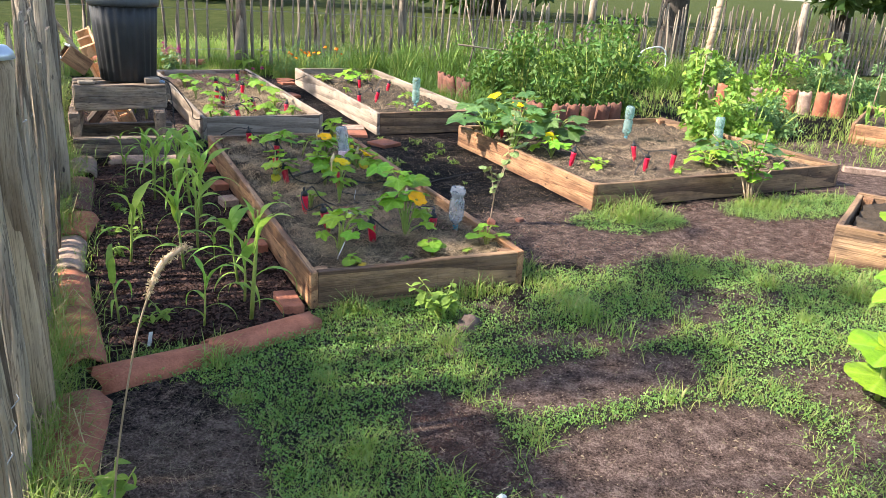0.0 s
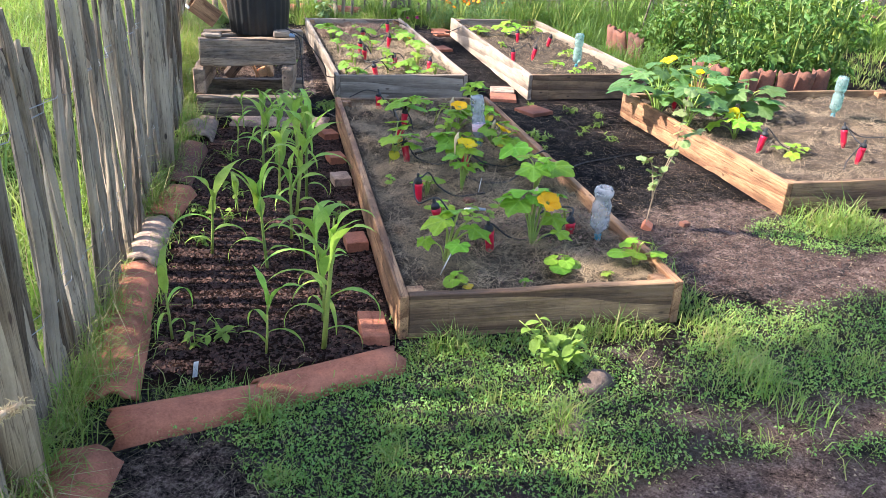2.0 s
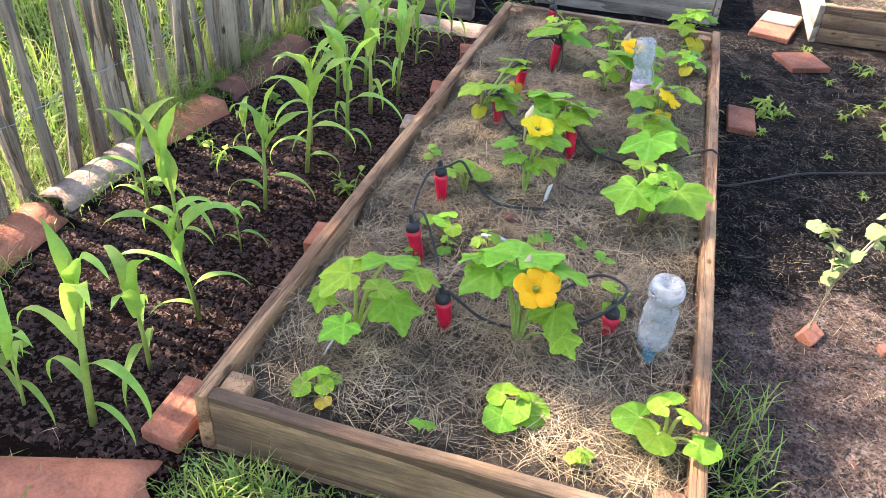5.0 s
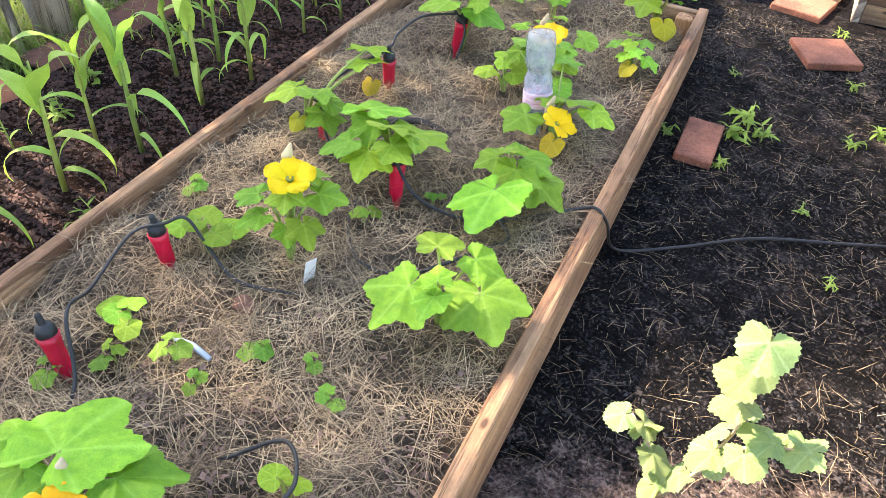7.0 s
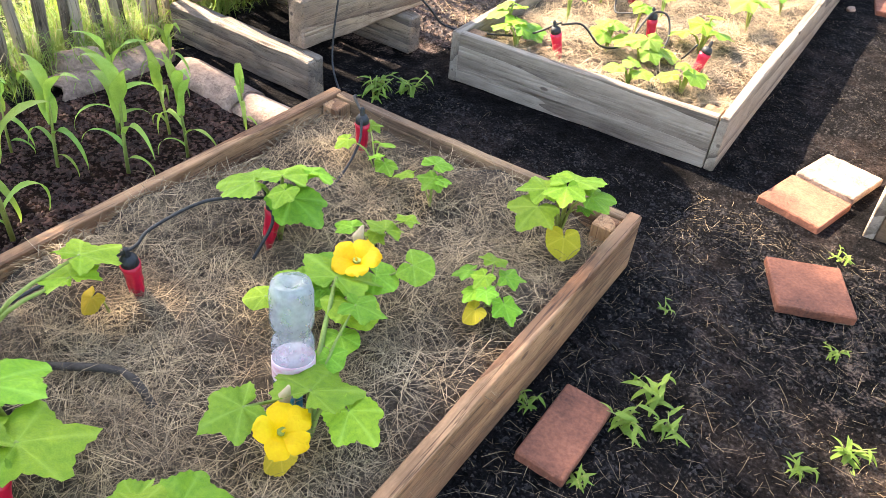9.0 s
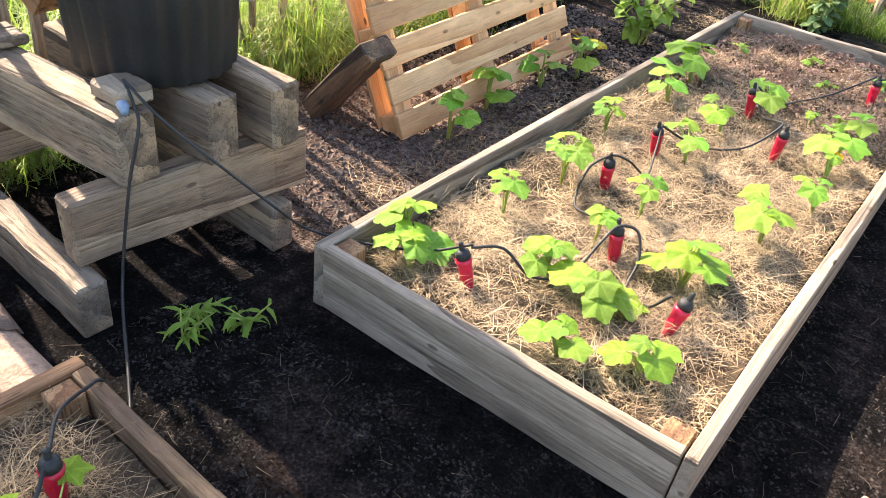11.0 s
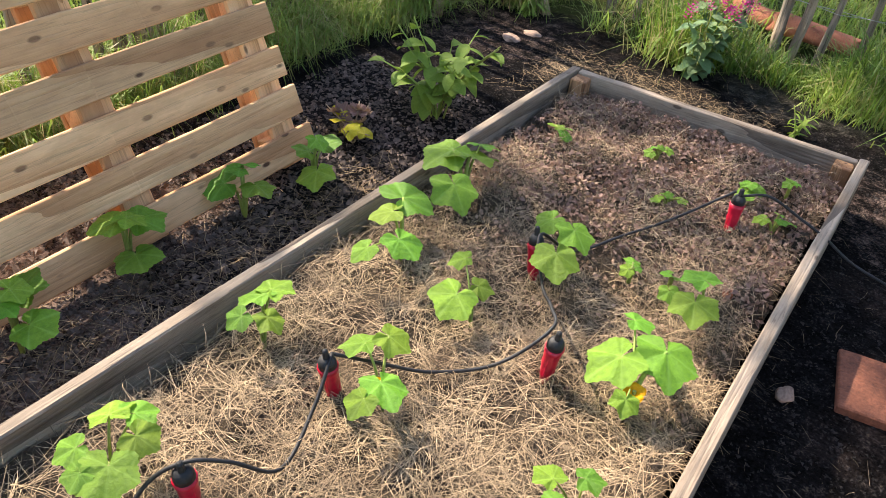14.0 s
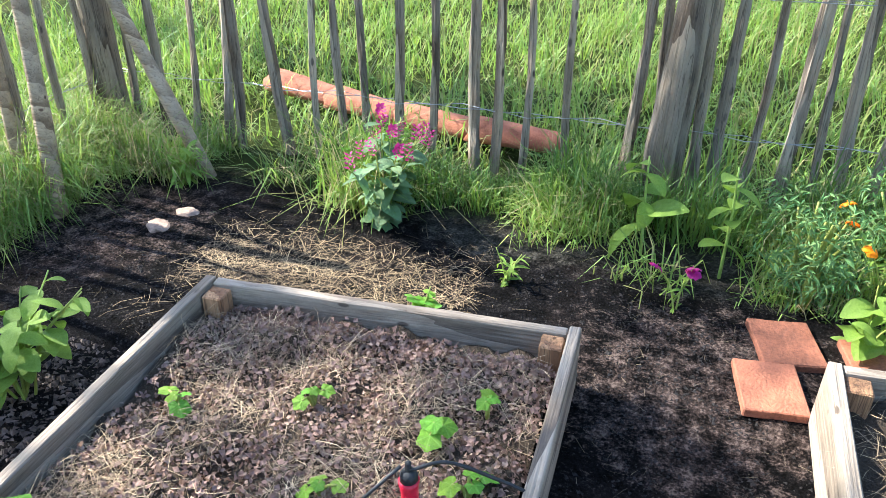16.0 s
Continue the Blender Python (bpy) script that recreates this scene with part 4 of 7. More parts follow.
fitting = tagged(part("hose_coupling", tube([(-0.36, 3.44, 0.553), (-0.29, 3.42, 0.553), (-0.27, 3.41, 0.548)], [0.014, 0.014, 0.009], 10), M_CONNECT, smooth=True), "blue-grey plastic hose coupling lying on the sleepers", "coupling")


def bottle(x, y, z, lean, turn, mat, label, band=False, base_up=0.245):
    b = thing("bottle", pose(x, y, z, lean, 0, turn), label, "bottle", "watering bottles")
    prof = [(0.012, -0.03), (0.0125, 0.0), (0.018, 0.008), (0.038, 0.03), (0.042, 0.048), (0.042, 0.085), (0.0412, 0.088), (0.042, 0.092), (0.042, 0.115), (0.0412, 0.118), (0.042, 0.122), (0.0415, 0.138), (0.036, 0.152), (0.034, 0.159), (0.0375, 0.168), (0.0425, 0.182), (0.043, 0.20), (0.0425, base_up - 0.02), (0.037, base_up), (0.02, base_up - 0.002), (0.0, base_up - 0.014)]
    part("shell", lathe(prof, 24), mat, b, smooth=True)
    part("cap", lathe([(0.0, -0.036), (0.0155, -0.036), (0.016, -0.004), (0.013, -0.002)], 14), M_BCAP, b, "teal screw cap")
    if band:
        part("label_band", lathe([(0.0428, 0.055), (0.0434, 0.058), (0.0434, 0.098), (0.0428, 0.10)], 24), M_LABEL, b, "pink and white printed band", smooth=True)
    return b


bottle(0.965, 0.515, 0.172, 1, 10, M_BOTTLE, "upturned cloudy plastic bottle stuck in the hay", False, 0.215)
bottle(0.805, 2.035, 0.16, -9, 40, M_BOTTLE, "upturned plastic bottle with pink label, leaning", True, 0.27)
bottle(2.36, 4.50, 0.165, 2, 0, M_BOTTLE_GREEN, "upturned pale green plastic bottle in the bed", False, 0.28)
bottle(3.76, 2.66, 0.155, 3, 0, M_BOTTLE_GREEN, "upturned pale green plastic bottle in the hay", False, 0.28)
bottle(4.38, 2.12, 0.155, -3, 0, M_BOTTLE_GREEN, "upturned pale green plastic bottle among leaves", False, 0.26)

# ---- leaves ----
def lobed_leaf(seed, tips, notch, tooth, droop, rip, mat, name="leaf", cup=0.05):
    """A palmate leaf, 1 long, its stalk at the origin, tip along +y, top up. tips: reach of the middle, upper and lower lobes; notch: depth of the bays."""
    r = random.Random(seed)
    bm = bmesh.new()
    n, rings = 52, (0.2, 0.45, 0.72, 1.0)
    sway = r.uniform(-5, 5)
    marks = [(-168, 0.30)]
    for a, q in ((-122, tips[2]), (-60, tips[1]), (0, tips[0]), (60, tips[1]), (122, tips[2])):
        if len(marks) > 1:
            marks.append((a - 31 + r.uniform(-4, 4), (marks[-1][1] + q) / 2 * (1 - notch) * r.uniform(0.94, 1.05)))
        marks.append((a + r.uniform(-6, 6) + (sway if a else 0), q * r.uniform(0.92, 1.07)))
    marks.append((168, 0.30))
    mid = bm.verts.new((0, 0, 0.0))
    rows = []
    for q in rings:
        row = []
        for i in range(n + 1):
            d = -168 + 336 * i / n
            k = next(j for j in range(len(marks) - 1) if marks[j + 1][0] >= d - 1e-6)
            (a0, r0), (a1, r1) = marks[k], marks[k + 1]
            u = (d - a0) / (a1 - a0)
            u = u ** 1.35 if r1 > r0 else 1 - (1 - u) ** 1.35
            rim = r0 + (r1 - r0) * u
            if q == 1.0:
                rim += tooth * (1 if i % 2 else -1)
            rad = rim * (q if q < 1 else 1.0)
            a = radians(d)
            near = min(abs(d - m) for m in (-122, -60, 0, 60, 122)) / 30
            z = -droop * rad ** 2 + cup * rad + rip * q * math.sin(a * 5 + seed * 1.3) - 0.045 * q * (1 - min(1, near)) + r.uniform(-0.008, 0.008) * q
            row.append(bm.verts.new((math.sin(a) * rad, math.cos(a) * rad, z)))
        rows.append(row)
    for i in range(n):
        bm.faces.new((mid, rows[0][i], rows[0][i + 1]))
        for a, b in zip(rows, rows[1:]):
            bm.faces.new((a[i], b[i], b[i + 1], a[i + 1]))
    shade = [1.0] + [1.0 if min(abs(-168 + 336 * i / n - m) for m in (-122, -60, 0, 60, 122)) < 3.4 else 0.0 for _ in rings for i in range(n + 1)]
    me = bm_mesh(name, bm, mat, True)
    col = me.color_attributes.new("vein", "FLOAT_COLOR", "POINT")
    col.data.foreach_set("color", [k for s in shade for k in (s, s, s, 1.0)])
    return me


def blade_leaf(width, droop, fold, mat, seed, rows=7, wave=0.0, name="leaf", late=1.0):
    """A long or oval leaf, 1 long along +y."""
    r = random.Random(seed)
    bm = bmesh.new()
    prev = None
    side = r.uniform(-0.08, 0.08)
    y = z = 0.0
    for i in range(rows + 1):
        t = i / rows
        w = width * (math.sin(math.pi * min(1, t * 0.93 + 0.05)) ** 0.8) if width > 0.2 else width * min(1, 0.45 + 2.2 * t) * (1 - t ** 2.2)
        if i:
            a = droop * ((i - 0.5) / rows) ** late
            y, z = y + math.cos(a) / rows, z - math.sin(a) / rows
        wv = wave * math.sin(t * 9 + seed)
        c = bm.verts.new((side * t * t, y, z))
        l = bm.verts.new((side * t * t - w, y, z + fold * w + wv * w))
        rt = bm.verts.new((side * t * t + w, y, z + fold * w - wv * w))
        if prev:
            bm.faces.new((prev[0], prev[1], c, l))
            bm.faces.new((prev[1], prev[2], rt, c))
        prev = (l, c, rt)
    return bm_mesh(name, bm, mat, True)


SQUASH = [lobed_leaf(s, (0.92, 0.78, 0.58), 0.28, 0.02, 0.14, 0.05, M_SQUASH) for s in range(6)]
ZUCC = [lobed_leaf(40 + s, (0.95, 0.82, 0.66), 0.34, 0.03, 0.16, 0.04, M_ZUCC) for s in range(4)]
SQUASH_ROUND = [lobed_leaf(10 + s, (0.78, 0.72, 0.66), 0.04, 0.008, 0.14, 0.03, M_SQUASH) for s in range(3)]
CUKE = [lobed_leaf(20 + s, (0.86, 0.72, 0.56), 0.17, 0.016, 0.18, 0.035, M_CUKE) for s in range(5)]
YLEAF = [lobed_leaf(30 + s, (0.78, 0.70, 0.64), 0.05, 0.010, 0.3, 0.04, M_YLEAF) for s in range(2)]
CORN = [blade_leaf(0.108, d, 0.45, M_CORN, i, 11, 0.5, late=2.1) for i, d in enumerate((2.0, 2.7, 1.3, 3.0, 2.3, 0.8))]
CORN_LOW = [blade_leaf(0.052, d, 0.4, M_CORN, 40 + i, 11, 0.4, late=1.15) for i, d in enumerate((2.5, 3.0, 2.2, 2.8))]
OVAL = [blade_leaf(0.30, d, 0.25, M_BUSH_LT, 50 + i) for i, d in enumerate((0.5, 0.9, 1.2))]
OVAL_LIME = [lobed_leaf(60 + i, (0.88, 0.74, 0.66), 0.03, 0.028, 0.25, 0.05, M_BUSH_YL) for i in range(3)]
SAGE = [blade_leaf(0.27, d, 0.2, M_GREYLEAF, 70 + i) for i, d in enumerate((0.4, 0.8, 1.1))]
DEAD = [lobed_leaf(80 + i, (0.8, 0.7, 0.6), 0.15, 0.03, -0.6, 0.12, M_DEADLEAF) for i in range(2)]
SLIM = [blade_leaf(0.12, d, 0.3, M_BUSH_LT, 90 + i) for i, d in enumerate((0.5, 1.0, 1.6))]


def petal_flower(name, petals, size, mat, seed, cup=0.9):
    """A funnel that opens into broad petals with a raised midrib and ruffled rims."""
    r = random.Random(seed)
    bm = bmesh.new()
    for k in range(petals):
        a0 = 2 * math.pi * (k + r.uniform(-0.07, 0.07)) / petals
        reach, curl = r.uniform(0.9, 1.1), r.uniform(0.5, 0.72)
        prev = None
        for i in range(8):
            t = i / 7
            w = size * (0.10 + 0.52 * t ** 0.8 - 0.2 * t ** 3) * (1 if t < 0.6 else math.sqrt(max(0.05, 1 - ((t - 0.6) / 0.43) ** 2)))
            rad = size * (0.07 + 0.8 * t * reach)
            z = size * (cup * t - curl * t * t)
            pts = []
            for j in range(-2, 3):
                s = j / 2
                x, y = rad - 0.05 * size * s * s * t, s * w
                rise = 0.05 * size * t * (1 - abs(s)) + 0.08 * size * t * t * math.sin(2.6 * j + 3.1 * k + 5 * t + seed) + r.uniform(-0.02, 0.02) * size * t
                pts.append(bm.verts.new((x * math.cos(a0) - y * math.sin(a0), x * math.sin(a0) + y * math.cos(a0), z + rise)))
            if prev:
                for j in range(4):
                    bm.faces.new((prev[j], prev[j + 1], pts[j + 1], pts[j]))
            prev = pts
    bmesh.ops.create_cone(bm, segments=7, radius1=0.05 * size, radius2=0.035 * size, depth=0.34 * size, cap_ends=True, matrix=Matrix.Translation((0, 0, 0.15 * size)))
    return bm_mesh(name, bm, mat, True)


FLOWER = [petal_flower("flower", 5, 0.075, M_YELLOW, s) for s in range(2)]


def grown(name, x, y, z, meshes, n, spread, height, size, label, category, group, seed, flowers=0, yellow=0, tilt=(-8, 28), stem_r=0.006, bud=0, up=0.35):
    """A rosette plant: stalks rise from one foot, each with a leaf on its end."""
    r = random.Random(seed)
    root = thing(name, pose(x, y, z), label, category, group)
    bm = bmesh.new()
    turn = r.uniform(0, 360)
    for i in range(n):
        az = radians(turn + 137.5 * i + r.uniform(-18, 18))
        t = (i + 0.7) / n
        rad = spread * (1 - up * t) * r.uniform(0.7, 1.1) * (1 if i < n - 2 else 0.45)
        h = height * (0.45 + 0.6 * t) * r.uniform(0.85, 1.12)
        end = Vector((math.cos(az) * rad, math.sin(az) * rad, h))
        bend = Vector((math.cos(az) * rad * 0.35, math.sin(az) * rad * 0.35, h * 0.78))
        tube(smooth_line([(0, 0, -0.015), bend, end], 3), [stem_r, stem_r * 0.9, stem_r * 0.8, stem_r * 0.75, stem_r * 0.7, stem_r * 0.6, stem_r * 0.5], 5, bm)
        s = size * (1.0 - 0.4 * t) * r.uniform(0.85, 1.15)
        me = r.choice(YLEAF) if i < yellow else r.choice(meshes)
        s *= 0.55 if i < yellow else 1.0
        put("leaf", me, root, Matrix.Translation(end) @ pose(0, 0, 0, 0, 0, math.degrees(az) - 90 + r.uniform(-25, 25)) @ pose(0, 0, 0, -r.uniform(*tilt), r.uniform(-18, 18), 0) @ Matrix.Diagonal((s, s, s, 1)), "yellowed withering leaf" if i < yellow else "")
    part("stem", bm, M_STEM, root, "pale green hairy stalks", smooth=True)
    for i in range(flowers):
        az = radians(turn + 70 + 160 * i)
        p = Vector((math.cos(az) * spread * 0.45, math.sin(az) * spread * 0.45, height * r.uniform(0.75, 1.0)))
        fl = put("flower", FLOWER[i % 2], root, Matrix.Translation(p) @ pose(0, 0, 0, r.uniform(-35, 35), r.uniform(-35, 35), r.uniform(0, 90)) @ Matrix.Scale(1.0 if name != 'cucumber_plant' else 0.38, 4), "open golden-yellow flower")
        part("calyx", tube([p - Vector((0, 0, 0.1)), p - Vector((0, 0, 0.02)), p + Vector((0, 0, 0.012))], [0.004, 0.005, 0.012], 6), M_STEM, root, "green flower stalk")
    for i in range(bud):
        az = radians(turn + 20 + 90 * i)
        p = Vector((math.cos(az) * spread * 0.4, math.sin(az) * spread * 0.4, height * 0.8))
        part("bud", tube([p, p + Vector((0.01, 0, 0.02)), p + Vector((0.02, 0.005, 0.05))], [0.006, 0.013, 0.003], 7), M_BUD, root, "closed pale flower bud", smooth=True)
    return root


def planted(name, meshes, label, x, y, leaves, bloom=None, z=0.14, limp=(4, 22), kind="squash"):
    """A low plant whose leaves stand on stalks from one foot: offsets, height, size and heading of each leaf."""
    r = random.Random(round(x * 1000 + y * 77))
    root = thing(name, pose(x, y, z), label, kind + " plant", kind + " plants")
    bm = bmesh.new()
    crown = Vector((sum(q[0] for q in leaves) / len(leaves), sum(q[1] for q in leaves) / len(leaves), 0)) * 0.45
    for dx, dy, h, size, az in leaves:
        end = Vector((dx, dy, h))
        mid = crown * 0.8 + (end - crown) * 0.35
        tube(smooth_line([(0, 0, -0.02), (mid.x, mid.y, h * 0.7), end], 3), [0.0062 * size / 0.12 * q for q in (1.0, 0.95, 0.9, 0.85, 0.75, 0.65, 0.55)], 5, bm)
        put("leaf", r.choice(meshes), root, Matrix.Translation(end) @ pose(0, 0, 0, 0, 0, az - 90) @ pose(0, 0, 0, -r.uniform(*limp), r.uniform(-12, 12), 0) @ Matrix.Diagonal((size * 0.92, size * 0.92, size, 1)))
    part("stem", bm, M_STEM, root, "pale green hairy stalks", smooth=True)
    if bloom:
        p = Vector(bloom)
        k = 0.85 if kind == "squash" else 0.38
        put("flower", FLOWER[0], root, Matrix.Translation(p) @ pose(0, 0, 0, r.uniform(15, 35), r.uniform(-15, 15), r.uniform(0, 90)) @ Matrix.Scale(k, 4), "open golden-yellow flower")
        part("calyx", tube([p * 0.5, p * 0.8, p - Vector((0, 0, 0.01)), p + Vector((0, 0, 0.008))], [0.004, 0.0045, 0.005, 0.012 * k], 6), M_STEM, root, "green flower stalk")
        if kind == "squash":
            q = p + Vector((-0.045, 0.05, 0.0))
            part("bud", tube([q - Vector((0, 0, 0.07)), q, q + Vector((0.006, 0, 0.02)), q + Vector((0.015, 0.005, 0.055))], [0.003, 0.006, 0.014, 0.003], 7), M_BUD, root, "closed pale flower bud", smooth=True)
    return root


SQ = "bright green squash plant with broad lobed leaves in hay"
SQF = "squash plant with lobed leaves and yellow flower"
SEEDLING = "small squash seedling with a few round leaves"
planted("squash_plant", SQUASH, SQ, 0.24, 0.36, [(-0.01, 0.002, 0.18, 0.124, 171), (0.064, 0.053, 0.2, 0.136, 113), (0.138, 0.055, 0.18, 0.09, 15), (0.111, -0.029, 0.15, 0.109, -49), (0.027, -0.124, 0.13, 0.083, -129), (0.088, -0.066, 0.21, 0.071, 79), (-0.084, -0.001, 0.1, 0.067, -91)])
planted("squash_plant", SQUASH, SQF, 0.64, 0.45, [(-0.076, -0.003, 0.22, 0.12, -138), (-0.113, 0.029, 0.23, 0.087, 151), (-0.028, 0.028, 0.25, 0.176, 96), (0.063, 0.04, 0.23, 0.13, 48), (0.082, 0.003, 0.14, 0.097, -85), (0.109, -0.019, 0.08, 0.078, -50), (-0.01, -0.009, 0.24, 0.084, -57)], (0.034, -0.043, 0.22))
planted("squash_plant", SQUASH, SQF, 0.50, 1.20, [(-0.054, -0.02, 0.19, 0.076, -171), (-0.028, -0.051, 0.16, 0.072, -126), (0.032, 0.044, 0.22, 0.084, 109), (0.064, 0.043, 0.19, 0.084, 17), (0.025, -0.022, 0.22, 0.072, -63), (0.055, -0.013, 0.14, 0.081, -41), (0.026, -0.035, 0.13, 0.058, -50)], (0.015, 0.009, 0.23))
planted("squash_plant", SQUASH, SQ, 0.89, 1.19, [(-0.032, 0.05, 0.16, 0.093, 95), (0.048, 0.071, 0.14, 0.091, -1), (-0.039, -0.068, 0.14, 0.145, -109), (0.093, -0.001, 0.12, 0.155, -53), (0.022, -0.065, 0.18, 0.067, 119), (0.028, -0.091, 0.16, 0.071, -98)])
planted("squash_plant", SQUASH, SQ, 0.54, 1.65, [(-0.057, -0.139, 0.15, 0.099, -146), (-0.037, -0.048, 0.16, 0.11, -130), (-0.061, -0.024, 0.18, 0.148, 92), (0.074, -0.053, 0.16, 0.155, 65), (-0.008, -0.132, 0.13, 0.119, -84), (0.052, -0.12, 0.16, 0.097, -31), (0.035, -0.105, 0.2, 0.104, 107)])
planted("squash_plant", SQUASH, SQ, 0.20, 1.71, [(0.002, -0.03, 0.14, 0.109, -138), (0.126, -0.049, 0.14, 0.083, 15), (0.103, -0.079, 0.17, 0.097, 101), (0.118, -0.066, 0.11, 0.094, -37), (0.107, 0.196, 0.14, 0.116, 157), (0.082, 0.239, 0.16, 0.121, 88)])
planted("squash_plant", SQUASH, SQ, 0.86, 1.70, [(-0.032, -0.047, 0.13, 0.079, -137), (0.031, -0.014, 0.13, 0.123, 53), (0.011, -0.167, 0.12, 0.17, -93), (0.069, -0.051, 0.1, 0.138, -14), (0.008, -0.065, 0.17, 0.085, 112), (0.031, -0.076, 0.13, 0.108, -76)])
planted("squash_plant", SQUASH, SQF, 0.89, 1.98, [(-0.076, -0.085, 0.12, 0.103, -114), (0.08, 0.028, 0.12, 0.1, -5), (0.005, 0.006, 0.14, 0.148, 109), (-0.073, 0.23, 0.15, 0.082, 19), (-0.217, 0.23, 0.14, 0.07, -111), (-0.16, 0.27, 0.15, 0.153, 110)], (0.012, -0.079, 0.11))
planted("squash_plant", SQUASH, SQ, 0.39, 2.42, [(-0.031, -0.046, 0.17, 0.136, -163), (0.025, -0.004, 0.19, 0.131, 126), (0.044, 0.079, 0.17, 0.092, 65), (0.056, -0.007, 0.14, 0.131, -2), (0.073, -0.046, 0.19, 0.065, -79)])
planted("squash_plant", SQUASH, SQ, 0.95, 2.92, [(0.023, -0.029, 0.19, 0.13, 107), (-0.032, -0.073, 0.16, 0.091, -157), (-0.022, -0.129, 0.14, 0.11, -91), (0.073, -0.026, 0.16, 0.094, 43), (0.021, -0.07, 0.19, 0.087, -71), (0.067, -0.048, 0.13, 0.045, 22)])
planted("squash_plant", SQUASH, SQ, 0.96, 2.53, [(-0.05, -0.019, 0.1, 0.054, -150), (-0.011, 0.022, 0.12, 0.059, 128), (0.029, 0.015, 0.1, 0.058, 35), (-0.007, -0.023, 0.11, 0.048, -97), (-0.012, -0.049, 0.08, 0.051, -104), (0.059, -0.037, 0.07, 0.067, -32), (0.018, -0.057, 0.1, 0.045, -52)])
planted("squash_plant", SQUASH_ROUND, SQF, 0.72, 2.33, [(-0.044, -0.029, 0.13, 0.077, -172), (0.098, 0.08, 0.13, 0.078, 12), (0.049, 0.008, 0.12, 0.084, 1), (0.007, -0.103, 0.13, 0.067, -89), (0.069, -0.106, 0.13, 0.11, -15), (0.106, -0.178, 0.11, 0.068, -36), (0.125, -0.236, 0.11, 0.063, -68)], (0.011, -0.013, 0.15))
planted("squash_plant", SQUASH, SQ, 0.61, 2.51, [(-0.005, -0.06, 0.11, 0.06, -174), (0.072, -0.027, 0.12, 0.079, 124), (0.087, 0.035, 0.12, 0.054, 95), (0.058, -0.043, 0.11, 0.047, -79)])
planted("squash_plant", SQUASH, SQ, 0.38, 2.83, [(-0.08, -0.034, 0.08, 0.055, -109), (-0.083, 0.071, 0.08, 0.055, 63), (0.006, 0.014, 0.08, 0.065, 74), (0.043, -0.046, 0.08, 0.047, -169), (0.061, -0.039, 0.06, 0.058, -26)])
planted("squash_plant", SQUASH, SQ, 0.60, 2.80, [(-0.059, -0.03, 0.08, 0.054, -152), (-0.014, 0.031, 0.1, 0.077, 100), (0.009, -0.003, 0.08, 0.07, -90), (0.024, -0.003, 0.08, 0.045, 45)])
for i, (x, y, n, sp, h, sz, yl) in enumerate(((0.25, 0.13, 5, 0.05, 0.05, 0.06, 1), (0.69, 0.20, 5, 0.05, 0.07, 0.07, 0), (1.02, 0.24, 6, 0.08, 0.11, 0.08, 0), (0.31, 1.14, 5, 0.06, 0.11, 0.075, 0),
        (0.33, 0.86, 4, 0.05, 0.07, 0.06, 0), (0.64, 2.19, 5, 0.07, 0.11, 0.07, 0), (0.86, 0.66, 3, 0.05, 0.09, 0.06, 0))):
    grown("squash_plant", x, y, 0.14, SQUASH_ROUND, n, sp, h, sz, SEEDLING, "squash plant", "squash plants", 500 + i, 0, yl)
for x, y, az, sz in ((1.0, 2.83, -60, 0.075), (0.97, 2.45, -120, 0.05), (0.22, 1.66, -100, 0.05), (0.30, 1.94, -90, 0.05), (0.90, 1.90, -110, 0.06)):
    stray = thing("squash_leaf", pose(x, y, 0.15), "yellowing squash leaf hanging near the hay", "squash leaf", "yellow leaves")
    put("leaf", YLEAF[0], stray, pose(0, 0, 0.045, 0, 0, az - 90) @ pose(0, 0, 0, -35, 0, 0) @ Matrix.Scale(sz, 4))
    part("stem", tube([(0, 0.03, -0.02), (0, 0.02, 0.03), (0, 0, 0.046)], [0.003, 0.0025, 0.002], 5), M_STEM, stray)

for i, (x, y, q) in enumerate(((0.36, 0.78, 0.04), (0.47, 0.84, 0.05), (0.55, 0.80, 0.03), (0.62, 0.92, 0.04), (0.72, 0.95, 0.03), (0.80, 0.88, 0.035), (0.28, 0.70, 0.04), (0.58, 1.40, 0.04), (0.70, 1.55, 0.03), (0.15, 1.30, 0.04), (0.50, 0.10, 0.035), (0.85, 0.12, 0.04))):
    grown("seedling", x, y, 0.145, CUKE[:2], 3, q * 0.7, q, q, "tiny green seedling sprouting through hay", "seedling", "hay seedlings", 560 + i, stem_r=0.0015)

CU = "young cucumber plant with angular light green leaves"
planted("cucumber_plant", CUKE, CU, 0.26, 4.30, [(-0.043, 0.018, 0.12, 0.055, -159), (-0.025, 0.045, 0.12, 0.05, 86), (-0.001, -0.043, 0.12, 0.05, -129), (0.012, 0.012, 0.12, 0.086, -23)], None, 0.15, (2, 24), "cucumber")
planted("cucumber_plant", CUKE, CU, 0.26, 4.64, [(-0.031, -0.031, 0.13, 0.06, -109), (-0.053, 0.049, 0.13, 0.074, 148), (-0.023, 0.08, 0.13, 0.068, 78), (0.022, 0.051, 0.13, 0.067, 14), (0.042, -0.017, 0.13, 0.101, -40), (0.02, -0.056, 0.13, 0.05, -65)], None, 0.15, (2, 24), "cucumber")
planted("cucumber_plant", CUKE, CU, 0.17, 5.09, [(-0.029, 0.027, 0.11, 0.087, -170), (-0.029, 0.053, 0.11, 0.082, 91), (-0.01, -0.052, 0.11, 0.058, -101), (0.032, -0.017, 0.11, 0.066, 3)], None, 0.15, (2, 24), "cucumber")
